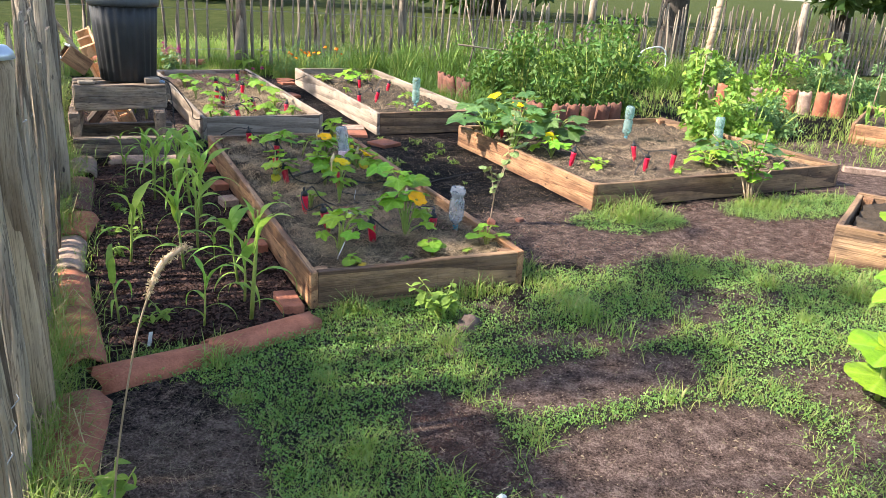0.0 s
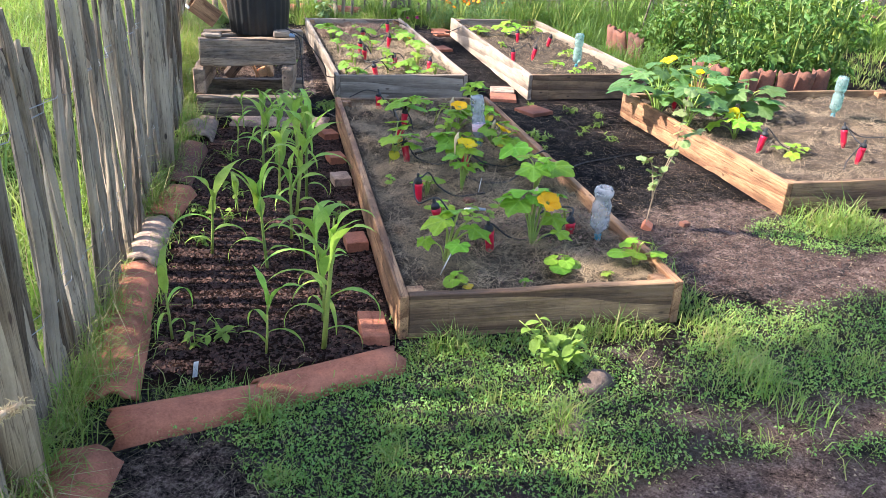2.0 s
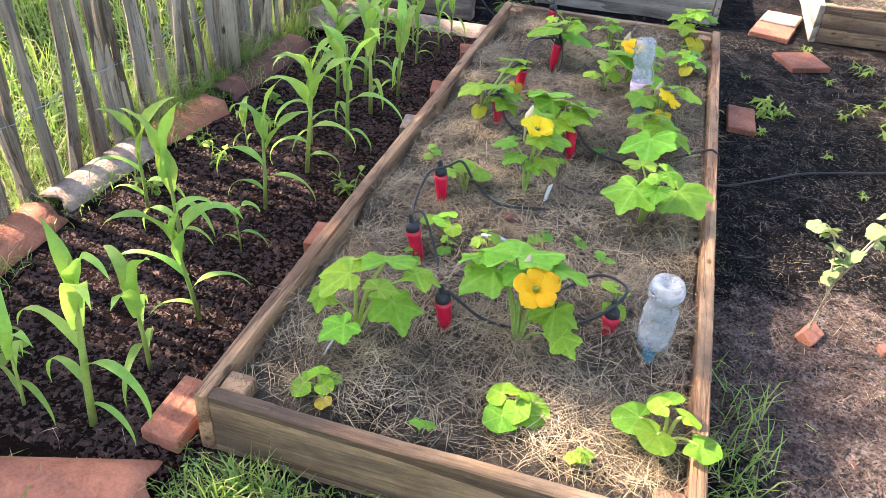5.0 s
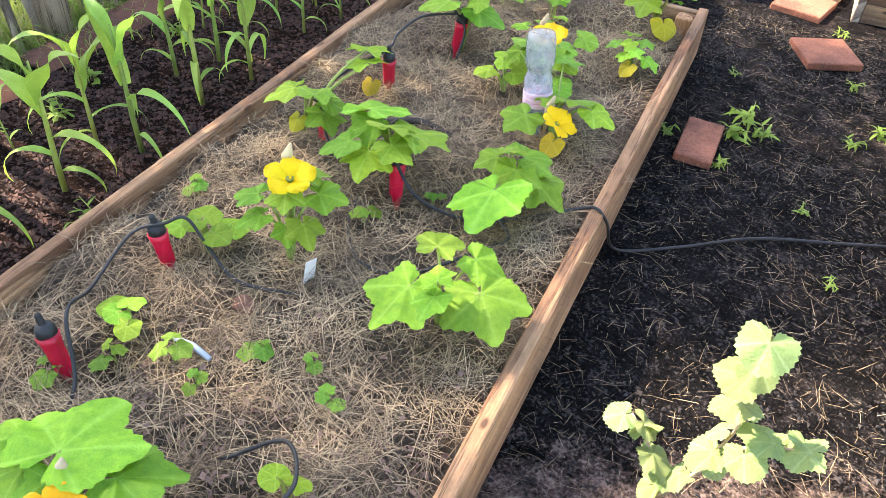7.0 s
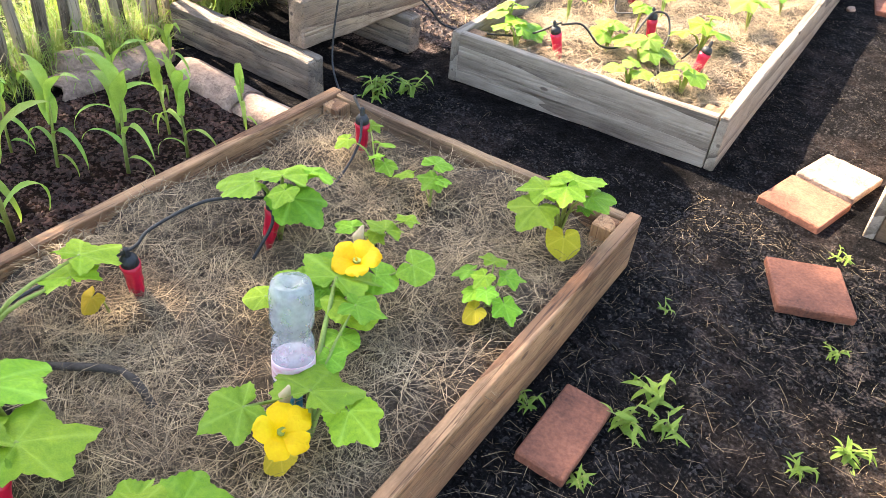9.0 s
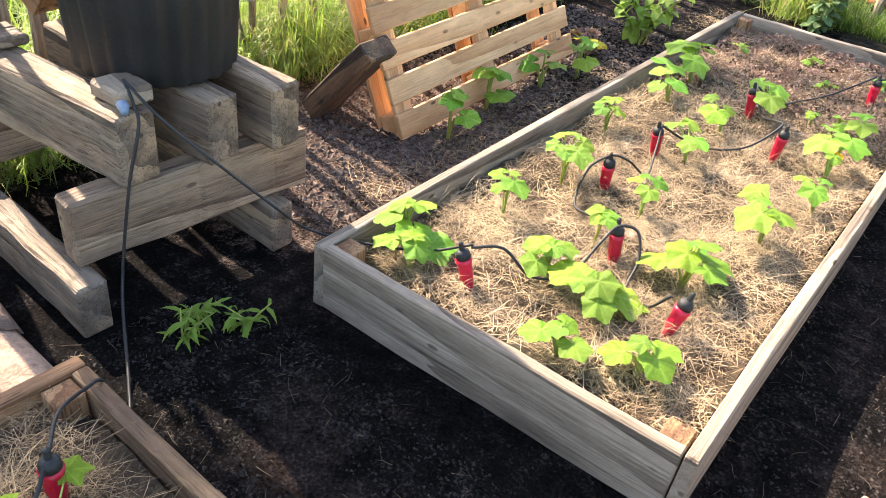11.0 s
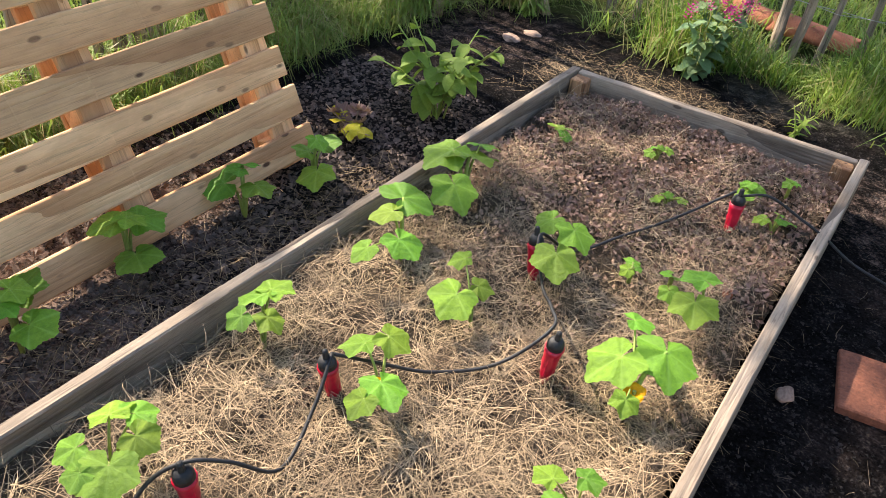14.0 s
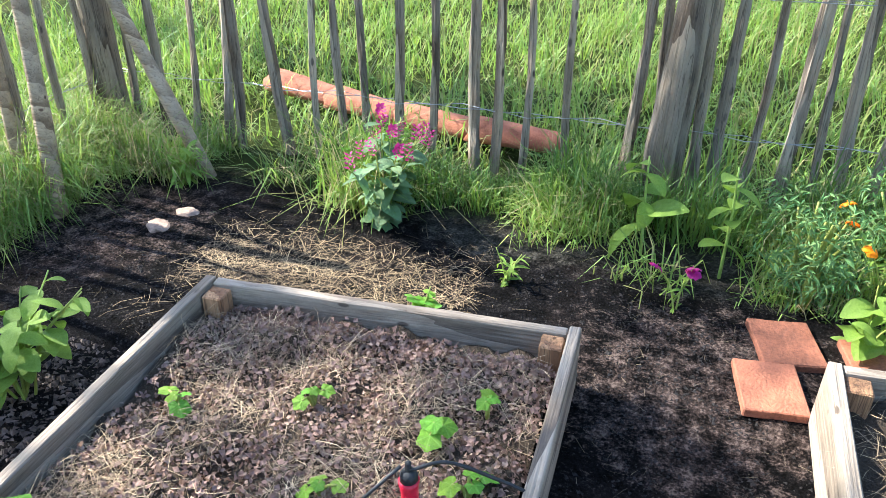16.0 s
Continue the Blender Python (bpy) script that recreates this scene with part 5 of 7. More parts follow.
planted("cucumber_plant", CUKE, CU, 0.49, 5.13, [(-0.08, 0.026, 0.11, 0.076, -152), (-0.056, 0.076, 0.11, 0.079, 13), (0.019, -0.037, 0.11, 0.087, -27), (0.022, -0.094, 0.11, 0.063, -86)], (0.01, -0.03, 0.08), 0.15, (2, 24), "cucumber")
planted("cucumber_plant", CUKE, CU, 0.55, 4.66, [(-0.038, 0.001, 0.11, 0.057, -177), (-0.023, 0.034, 0.11, 0.05, 103), (0.012, 0.04, 0.11, 0.055, 3), (0.019, -0.043, 0.11, 0.069, -74)], None, 0.15, (2, 24), "cucumber")
planted("cucumber_plant", CUKE, CU, 0.96, 5.13, [(-0.067, -0.008, 0.11, 0.057, 164), (-0.021, 0.033, 0.11, 0.056, 37), (-0.018, -0.052, 0.11, 0.088, -64)], None, 0.15, (2, 24), "cucumber")
planted("cucumber_plant", CUKE, CU, 0.90, 5.48, [(-0.053, 0.024, 0.11, 0.13, -124), (-0.082, 0.156, 0.11, 0.075, 33), (0.02, 0.106, 0.11, 0.136, -58), (0.011, -0.087, 0.11, 0.058, -66)], (0.01, -0.03, 0.08), 0.15, (2, 24), "cucumber")
planted("cucumber_plant", CUKE, CU, 0.91, 5.89, [(-0.024, 0.029, 0.1, 0.092, 153), (-0.011, -0.074, 0.1, 0.107, -72)], None, 0.15, (2, 24), "cucumber")
planted("cucumber_plant", CUKE, CU, 0.48, 5.48, [(-0.1, 0.092, 0.09, 0.059, -139), (-0.033, -0.037, 0.09, 0.103, -87), (-0.013, 0.024, 0.09, 0.06, 33)], None, 0.15, (2, 24), "cucumber")
planted("cucumber_plant", CUKE, CU, 0.21, 5.55, [(-0.079, 0.076, 0.13, 0.137, 83), (-0.059, 0.008, 0.13, 0.088, -136), (0.033, -0.076, 0.13, 0.1, -6), (-0.001, -0.158, 0.13, 0.068, -104)], None, 0.15, (2, 24), "cucumber")
planted("cucumber_plant", CUKE, CU, 0.16, 5.89, [(-0.09, 0.05, 0.13, 0.142, -106), (-0.036, 0.06, 0.13, 0.15, 118), (-0.049, 0.136, 0.13, 0.094, 95), (0.026, -0.108, 0.13, 0.128, -28)], None, 0.15, (2, 24), "cucumber")
planted("cucumber_plant", CUKE, CU, 0.55, 5.83, [(-0.084, 0.034, 0.11, 0.08, -118), (-0.013, 0.029, 0.11, 0.103, -30), (0.001, -0.099, 0.11, 0.108, -58)], None, 0.15, (2, 24), "cucumber")
planted("cucumber_plant", CUKE, CU, 0.90, 4.79, [(-0.067, 0.041, 0.15, 0.085, -155), (-0.051, -0.012, 0.15, 0.062, 15), (-0.014, -0.09, 0.15, 0.118, -116), (0.025, -0.05, 0.15, 0.092, -4)], None, 0.15, (2, 24), "cucumber")
planted("cucumber_plant", CUKE, CU, 0.53, 4.40, [(0.012, -0.026, 0.12, 0.073, -94), (0.028, -0.016, 0.12, 0.063, 96), (0.039, -0.048, 0.12, 0.055, 15)], None, 0.15, (2, 24), "cucumber")
for i, (x, y, n, sp, h, sz, fl) in enumerate(((0.15, 3.97, 5, 0.07, 0.13, 0.095, 0), (0.24, 3.89, 4, 0.07, 0.10, 0.10, 0), (0.52, 4.14, 5, 0.06, 0.11, 0.085, 0), (0.82, 4.40, 6, 0.09, 0.13, 0.11, 0), (0.68, 4.10, 6, 0.08, 0.11, 0.11, 0), (0.90, 3.98, 5, 0.07, 0.11, 0.09, 0),
        (0.47, 6.62, 4, 0.04, 0.05, 0.045, 0), (0.80, 6.60, 4, 0.04, 0.06, 0.05, 0), (0.93, 6.45, 4, 0.05, 0.06, 0.05, 0), (0.62, 6.36, 4, 0.05, 0.04, 0.045, 0), (0.16, 6.50, 4, 0.05, 0.04, 0.05, 0), (0.72, 3.90, 4, 0.06, 0.10, 0.08, 0),
        (0.80, 5.95, 3, 0.05, 0.05, 0.05, 0), (0.70, 5.92, 3, 0.05, 0.04, 0.045, 0), (0.90, 6.72, 3, 0.04, 0.06, 0.045, 0))):
    grown("cucumber_plant", x, y, 0.15, CUKE, n, sp, h, sz, CU if n > 4 else "tiny pale cucumber seedling in straw", "cucumber plant", "cucumber plants", 600 + i, fl, 0, tilt=(0, 25), up=0.55)
for i, (x, y) in enumerate(((-0.34, 4.78), (-0.42, 5.14), (-0.40, 5.53), (-0.36, 5.79))):
    grown("cucumber_plant", x, y, 0.0, CUKE, 4, 0.08, 0.20, 0.11, "cucumber plant climbing at the foot of the pallet", "cucumber plant", "cucumber plants", 660 + i, 0, 0, tilt=(-25, 25), up=0.7)


# ---- corn ----
def corn(x, y, h, n, seed):
    r = random.Random(seed)
    root = thing("corn_plant", pose(x, y, 0.0, r.uniform(-6, 6), r.uniform(-6, 6), r.uniform(0, 360)), "young green corn plant with long arching leaves", "corn plant", "corn plants")
    part("stalk", tube([(0, 0, -0.02), (0.002, 0, h * 0.3), (0, 0.003, h * 0.7), (0, 0, h)], [0.021 * h, 0.019 * h, 0.014 * h, 0.006 * h], 7), M_STEM, root, smooth=True)
    for i in range(n):
        t = (i + 0.4) / n
        s = (0.07 + 0.19 * math.sin(math.pi * (0.12 + 0.72 * t))) * min(1.1, h / 0.36 + 0.1) * r.uniform(0.85, 1.15)
        m = pose(0, 0, h * (0.10 + 0.82 * t), 0, 0, 180 * (i % 2) + r.uniform(-28, 28)) @ pose(0, 0, 0, r.uniform(36, 60) if t < 0.5 else r.uniform(66, 84), 0, 0)
        put("leaf", r.choice(CORN_LOW if t < 0.5 else CORN), root, m @ Matrix.Diagonal((s * 0.95, s, s, 1)))
    return root


for i, (x, y, h) in enumerate(((-0.27, -0.03, 0.46), (-0.26, 0.18, 0.30), (-0.47, -0.03, 0.22), (-0.80, 0.12, 0.24), (-0.47, 0.67, 0.34), (-0.71, 0.83, 0.27), (-0.36, 1.0, 0.30), (-0.25, 0.40, 0.32), (-0.33, 1.27, 0.36), (-0.31, 0.74, 0.14),
                               (-0.27, 1.52, 0.36), (-0.41, 1.48, 0.30), (-0.30, 1.84, 0.38), (-0.25, 2.05, 0.32), (-0.43, 2.10, 0.34), (-0.30, 2.46, 0.36), (-0.24, 2.64, 0.30), (-0.48, 2.34, 0.32), (-0.52, 2.59, 0.34), (-0.25, 2.90, 0.24), (-0.64, 2.92, 0.26),
                               (-0.66, 2.30, 0.26), (-0.5, 1.95, 0.32), (-0.40, 2.70, 0.28), (-0.62, 1.35, 0.14))):
    corn(x, y, h * (1.08 if y < 0.7 else 1.18 if y < 2.2 else 0.86), 4 + int(h * 7), 700 + i)


# ---- shrubs and flowers made of single leaves ----
def twiggy(name, x, y, z, meshes, stems, h, lean, per, size, label, category, group, seed, mat=M_STEM, topflower=None, rad=0.004, z0=0.15):
    r = random.Random(seed)
    root = thing(name, pose(x, y, z), label, category, group)
    for k in range(stems):
        az = r.uniform(0, 6.28)
        ln = lean * r.uniform(0.4, 1.0)
        hh = h * r.uniform(0.7, 1.0)
        pts = smooth_line([(r.uniform(-0.02, 0.02), r.uniform(-0.02, 0.02), -0.02), (math.cos(az) * ln * 0.35, math.sin(az) * ln * 0.35, hh * 0.55), (math.cos(az) * ln, math.sin(az) * ln, hh)], 5)
        part("stem", tube(pts, [rad * (1 - 0.6 * i / len(pts)) for i in range(len(pts))], 5), mat, root, smooth=True)
        for i in range(per):
            t = z0 + (1 - z0) * (i + r.random() * 0.6) / per
            p = pts[min(len(pts) - 1, int(t * (len(pts) - 1)))]
            s = size * r.uniform(0.65, 1.1) * (1 - 0.35 * t)
            a = math.degrees(az) + 137 * i + r.uniform(-30, 30)
            put("leaf", r.choice(meshes), root, Matrix.Translation(p) @ pose(0, 0, 0, 0, 0, a) @ pose(0, 0, 0, r.uniform(-25, 35), r.uniform(-20, 20), 0) @ Matrix.Diagonal((s, s, s, 1)))
        if topflower:
            put("flower", topflower, root, Matrix.Translation(pts[-1]) @ pose(0, 0, 0, r.uniform(-40, 40), r.uniform(-40, 40), 0), "flower head")
    return root


def spike(seed, mat, h=0.07, w=0.014):
    r = random.Random(seed)
    bm = bmesh.new()
    for i in range(26):
        t = i / 26
        a = 2.4 * i
        c = Vector((math.cos(a) * w * (1 - 0.5 * t), math.sin(a) * w * (1 - 0.5 * t), h * t))
        d = Vector((math.cos(a), math.sin(a), 0.5)) * 0.012
        u = Vector((-math.sin(a), math.cos(a), 0)) * 0.006
        v = [bm.verts.new(c + q) for q in (-u, d * 0.6 - u * 0.2, d, d * 0.6 + u, u)]
        bm.faces.new(v)
    return bm_mesh("flower", bm, mat)


PSPIKE = spike(1, M_PURPLE)
MARIGOLD = petal_flower("flower", 11, 0.03, M_ORANGE, 5, 0.3)
VIOLET = petal_flower("flower", 6, 0.03, M_PURPLE, 6, 0.3)
def hazel():
    r = random.Random(801)
    root = thing("sapling", pose(1.42, 0.95, 0), "thin leaning hazel sapling with pale lime leaves", "sapling")
    bm = bmesh.new()
    main = smooth_line([(0, 0, -0.02), (0.0, -0.02, 0.12), (0.005, -0.047, 0.265), (0.06, -0.06, 0.47), (0.04, -0.135, 0.74)], 5)
    side = smooth_line([main[9], (0.078, -0.081, 0.478), (0.158, -0.101, 0.540)], 4)
    low = smooth_line([main[7], (-0.036, -0.038, 0.347), (-0.078, -0.018, 0.386)], 4)
    for k, line in enumerate((main, side, low)):
        tube(line, [0.004 * (1 - 0.6 * i / len(line)) for i in range(len(line))], 5, bm)
        for i, p in enumerate(line[9:] if k == 0 else line[3:]):
            q = r.uniform(0.036, 0.052)
            put("leaf", r.choice(OVAL_LIME), root, Matrix.Translation(p) @ pose(0, 0, 0, 0, 0, r.uniform(0, 360)) @ pose(0, 0.012, 0, r.uniform(-42, 2), r.uniform(-25, 25), 0) @ Matrix.Diagonal((q, q, q, 1)))
    part("stem", bm, M_POLE, root, "thin brown twig", smooth=True)


hazel()
twiggy("sapling", 3.62, 0.94, 0.0, OVAL_LIME[:1] + CUKE, 9, 0.52, 0.36, 7, 0.09, "leafy vine shrub beside the wide bed", "shrub", "", 802, M_POLE, rad=0.007, z0=0.45)
twiggy("raspberry_shoot", 0.53, -0.27, 0.0, OVAL, 7, 0.19, 0.17, 7, 0.085, "bright green raspberry shoot in the lawn", "shoot", "", 803, rad=0.004, z0=0.4)
twiggy("bean_bush", -0.40, 6.53, 0.0, OVAL, 9, 0.36, 0.26, 8, 0.13, "bushy bean plant with yellow-green leaves", "bean plant", "", 804, rad=0.005, z0=0.3)
twiggy("withered_plant", -0.50, 6.14, 0.0, DEAD + DEAD + YLEAF[:1], 6, 0.13, 0.16, 4, 0.075, "withered brown plant with one yellow leaf", "withered plant", "", 805, M_POLE, rad=0.004, z0=0.3)
twiggy("salvia", 0.18, 7.80, 0.0, SAGE, 13, 0.42, 0.22, 9, 0.13, "grey-green sage plant with magenta flower spikes", "flowering plant", "", 806, topflower=PSPIKE, rad=0.005)
twiggy("sunflower_seedling", 1.165, 7.9, 0.0, OVAL, 1, 0.52, 0.04, 8, 0.2, "young sunflower with broad oval leaves in grass", "sunflower", "", 807, rad=0.007, z0=0.35)
twiggy("sunflower_seedling", 1.46, 7.8, 0.0, OVAL, 1, 0.47, 0.03, 9, 0.17, "young sunflower with broad oval leaves in grass", "sunflower", "", 808, rad=0.007, z0=0.3)
twiggy("thistle", -0.80, 7.88, 0.0, SLIM, 5, 0.18, 0.12, 7, 0.16, "low green thistle at the fence corner", "weed", "", 809)
twiggy("marigold", 1.95, 7.75, 0.0, SLIM, 9, 0.42, 0.22, 9, 0.07, "marigold clump with orange flowers and fine leaves", "flowering plant", "marigolds", 810, topflower=MARIGOLD)
twiggy("marigold", 2.3, 7.65, 0.0, SLIM, 7, 0.50, 0.2, 9, 0.07, "marigold clump with orange flowers and fine leaves", "flowering plant", "marigolds", 811, topflower=MARIGOLD)
twiggy("broadleaf_plant", 1.88, 7.50, 0.0, OVAL, 5, 0.18, 0.16, 4, 0.17, "broad-leaved light green plant by the pavers", "plant", "", 812)
twiggy("clover_flower", 1.32, 7.58, 0.0, SLIM, 3, 0.2, 0.1, 5, 0.06, "small violet wildflower in the grass", "wildflower", "", 813, topflower=VIOLET)
twiggy("seedling", 0.53, 7.30, 0.0, CUKE, 3, 0.08, 0.06, 3, 0.08, "young squash seedling behind the bed", "seedling", "", 814)
twiggy("weed", 0.74, 7.55, 0.0, SLIM, 5, 0.12, 0.08, 5, 0.09, "small feathery green weed", "weed", "weeds", 815)
for i, (x, y) in enumerate(((-0.05, 3.36), (0.02, 3.52), (-0.12, 3.45))):
    twiggy("weed", x, y, 0.0, SLIM, 4, 0.08, 0.10, 6, 0.085, "low green weed on black soil", "weed", "weeds", 820 + i)
for i, (x, y, s) in enumerate(((1.35, 2.54, 0.1), (1.38, 2.66, 0.1), (1.44, 2.58, 0.08), (1.70, 3.11, 0.05), (1.72, 2.66, 0.06), (1.80, 2.78, 0.08), (1.88, 2.47, 0.1), (1.15, 2.44, 0.06), (1.33, 2.33, 0.06), (1.62, 3.55, 0.07), (1.28, 2.97, 0.05), (1.95, 2.9, 0.09), (2.05, 3.15, 0.10), (1.9, 3.3, 0.12), (1.6, 2.2, 0.04), (1.7, 1.9, 0.04))):
    twiggy("weed", x, y, 0.0, SLIM, 4, s * 0.5, s * 0.8, 5, s * 0.8, "low rosette of green weed on black soil", "weed", "weeds", 840 + i, rad=0.002)
for i, (x, y) in enumerate(((-0.72, 0.05), (-0.62, 0.1), (-0.75, 0.95), (-0.68, 1.2), (-0.78, 1.3), (-0.62, 1.55), (-0.72, 1.8), (-0.12, 1.2), (-0.7, 2.2))):
    twiggy("weed", x, y, 0.0, SLIM + OVAL[:1], 4, 0.07, 0.10, 6, 0.06, "low green weed among corn on bark soil", "weed", "weeds", 870 + i, rad=0.002)
# zucchini in the wide bed
for i, (x, y, n, sp, h, sz, fl) in enumerate(((2.32, 2.72, 14, 0.30, 0.38, 0.24, 1), (2.75, 2.95, 13, 0.28, 0.36, 0.22, 1), (2.36, 2.35, 10, 0.2, 0.34, 0.18, 1), (2.62, 2.15, 8, 0.15, 0.16, 0.13, 1), (3.05, 2.75, 9, 0.22, 0.25, 0.2, 0), (4.05, 1.75, 9, 0.2, 0.18, 0.17, 0), (4.3, 1.62, 9, 0.2, 0.22, 0.18, 0), (3.75, 1.55, 8, 0.16, 0.14, 0.14, 0), (2.75, 1.72, 5, 0.1, 0.08, 0.08, 0), (3.35, 1.42, 4, 0.06, 0.05, 0.06, 0), (3.0, 3.0, 4, 0.06, 0.12, 0.1, 0))):
    grown("zucchini_plant", x, y, 0.12, ZUCC if sz > 0.15 else SQUASH, n + 2, sp, h, sz * 0.9, "large zucchini plant with lobed leaves and yellow bloom" if fl else "zucchini plant with lobed green leaves in hay", "zucchini plant", "zucchini plants", 900 + i, fl)
for i, (x, y, n, sz) in enumerate(((2.15, 6.2, 8, 0.15), (1.85, 6.3, 6, 0.10), (2.45, 4.95, 5, 0.07), (2.11, 4.4, 5, 0.07), (2.2, 4.1, 4, 0.05), (1.9, 5.5, 4, 0.05), (2.5, 6.4, 6, 0.09), (2.4, 4.3, 5, 0.06))):
    grown("squash_plant", x, y, 0.145, SQUASH, n, sz, sz * 1.1, sz, "small squash plant in the sparse bed", "squash plant", "squash plants", 930 + i)

# ---- leaf clouds ----
def leaf_cloud(c, n_per, rs, radius, size, squash=0.8, shape=0.5):
    """Folded leaves round the clump centres c. Returns points and faces."""
    c = np.repeat(np.asarray(c, float), n_per, axis=0)
    n = len(c)
    d = rs.normal(size=(n, 3))
    d /= np.linalg.norm(d, axis=1)[:, None]
    p = c + d * (radius * rs.uniform(0.25, 1.0, n) ** 0.6)[:, None] * np.array([1, 1, squash])
    ax = rs.normal(size=(n, 3)) + d * 0.8
    ax[:, 2] -= 0.35
    ax /= np.linalg.norm(ax, axis=1)[:, None]
    up = np.cross(ax, rs.normal(size=(n, 3)))
    up[:, 2] = np.abs(up[:, 2]) + 0.25
    sd = np.cross(ax, up)
    sd /= np.linalg.norm(sd, axis=1)[:, None]
    nr = np.cross(sd, ax)
    s = (size * rs.uniform(0.6, 1.25, n))[:, None]
    w = s * shape * 0.5
    v = np.stack([p, p + ax * s * 0.45 + sd * w + nr * s * 0.10, p + ax * s - nr * s * 0.12, p + ax * s * 0.45 - sd * w + nr * s * 0.10, p + ax * s * 0.45], 1).reshape(-1, 3)
    f = [q for b in (np.arange(n) * 5).tolist() for q in ((b, b + 1, b + 4), (b + 1, b + 2, b + 4), (b + 2, b + 3, b + 4), (b + 3, b, b + 4))]
    return v, f


def bush(name, x, y, w, h, clumps, per, leaf, mat, label, category, seed, group="", shape=0.5, stems=5, base=0.1, radius=0.09):
    r, rs = random.Random(seed), np.random.RandomState(seed)
    root = thing(name, pose(x, y, 0), label, category, group)
    bm = bmesh.new()
    cc = []
    for k in range(stems):
        az = r.uniform(0, 6.28)
        ln, hh = w * r.uniform(0.2, 0.9), h * r.uniform(0.6, 1.0)
        pts = smooth_line([(math.cos(az) * 0.05, math.sin(az) * 0.05, -0.02), (math.cos(az) * ln * 0.5, math.sin(az) * ln * 0.5, hh * 0.5), (math.cos(az) * ln, math.sin(az) * ln, hh)], 4)
        tube(pts, [0.012 * (1 - 0.7 * i / len(pts)) for i in range(len(pts))], 5, bm)
        for i in range(max(1, clumps // stems)):
            p = r.choice(pts[1:])
            cc.append((p.x + r.gauss(0, w * 0.28), p.y + r.gauss(0, w * 0.28), max(base, p.z + r.gauss(0, h * 0.08))))
    part("trunk", bm, M_STEM, root, "green stems", smooth=True)
    v, f = leaf_cloud(cc, per, rs, radius, leaf, 0.8, shape)
    put("crown", mesh_of("crown", v, f, mat), root)
    return root


def tree(x, y, h, trunk_r, crown_r, crown_z, clumps, per, leaf, seed, label, lean=0.0, mat=M_TREELEAF, squash=0.75, radius=0.5, boughs=()):
    """boughs: where single boughs of the crown cast their shade on the ground, its spread, and how many clumps they carry."""
    r, rs = random.Random(seed), np.random.RandomState(seed)
    root = thing("tree", pose(x, y, 0), label, "tree")
    bm = tube(smooth_line([(0, 0, -0.1), (lean * 0.3, 0.05, h * 0.3), (lean, 0, h * 0.72)], 5), [trunk_r * q for q in (1.25, 1.05, 0.98, 0.95, 0.9, 0.85, 0.78, 0.7, 0.6, 0.5, 0.4)], 12)
    cc = []
    ends = []
    for gx, gy, spread, count in boughs:
        up = r.uniform(0.78, 0.95) * h
        at = Vector((gx - x, gy - y, 0)) + _to * (up / _to.z)
        ends.append(at)
        for _ in range(count):
            cc.append((at.x + r.gauss(0, spread * 0.5), at.y + r.gauss(0, spread * 0.5), at.z + r.gauss(0, spread * 0.35)))
    if not boughs:
        for k in range(9):
            az = r.uniform(0, 6.28)
            ends.append(Vector((lean + math.cos(az) * crown_r * 0.85, math.sin(az) * crown_r * 0.85, crown_z + r.uniform(-0.4, 0.5) * crown_r * squash)))
    for e in ends:
        z0 = h * r.uniform(0.32, 0.62)
        s = Vector((lean * z0 / h, 0, z0))
        tube(smooth_line([s, s.lerp(e, 0.5) + Vector((0, 0, 0.25)), e], 4), [(0.6 if boughs else 1.0) * trunk_r * q for q in (0.42, 0.36, 0.3, 0.26, 0.22, 0.18, 0.14, 0.1, 0.05)], 6, bm)
    part("trunk", bm, M_BARK, root, "dark fissured trunk and limbs", smooth=True)
    while len(cc) < clumps:
        p = Vector((r.uniform(-1, 1), r.uniform(-1, 1), r.uniform(-1, 1)))
        if 0.25 < p.length < 1.0 and noise.noise(p * 1.9 + Vector((seed, 0, 0))) > -0.12:
            cc.append((lean + p.x * crown_r, p.y * crown_r, crown_z + p.z * crown_r * squash))
    v, f = leaf_cloud(cc, per, rs, radius, leaf, 0.7, 0.6)
    put("crown", mesh_of("crown", v, f, mat), root)
    return root


# trees west of the fence that shade the near beds
tree(-6.7, 2.5, 7.4, 0.2, 0, 0, 0, 70, 0.13, 1, "leafy fruit tree standing outside the west fence", radius=0.27, boughs=(
    (0.25, 0.45, 0.42, 6), (0.85, 0.5, 0.36, 5), (0.3, 1.1, 0.4, 6), (0.85, 1.3, 0.42, 6), (1.35, 1.75, 0.2, 2), (1.75, 1.85, 0.34, 2), (0.3, 1.8, 0.42, 6), (0.9, 1.95, 0.42, 6), (0.3, 2.45, 0.4, 6), (0.85, 2.6, 0.42, 6),
    (1.4, 2.25, 0.3, 4), (1.9, 2.4, 0.3, 1), (0.4, 3.0, 0.32, 4), (0.95, 3.1, 0.28, 4), (-0.3, 2.5, 0.4, 5), (-0.35, 1.7, 0.3, 2), (-0.7, 2.1, 0.3, 3), (1.2, 0.85, 0.14, 2), (1.3, 2.95, 0.2, 2), (1.75, 2.95, 0.25, 3), (1.65, 3.35, 0.12, 1)))
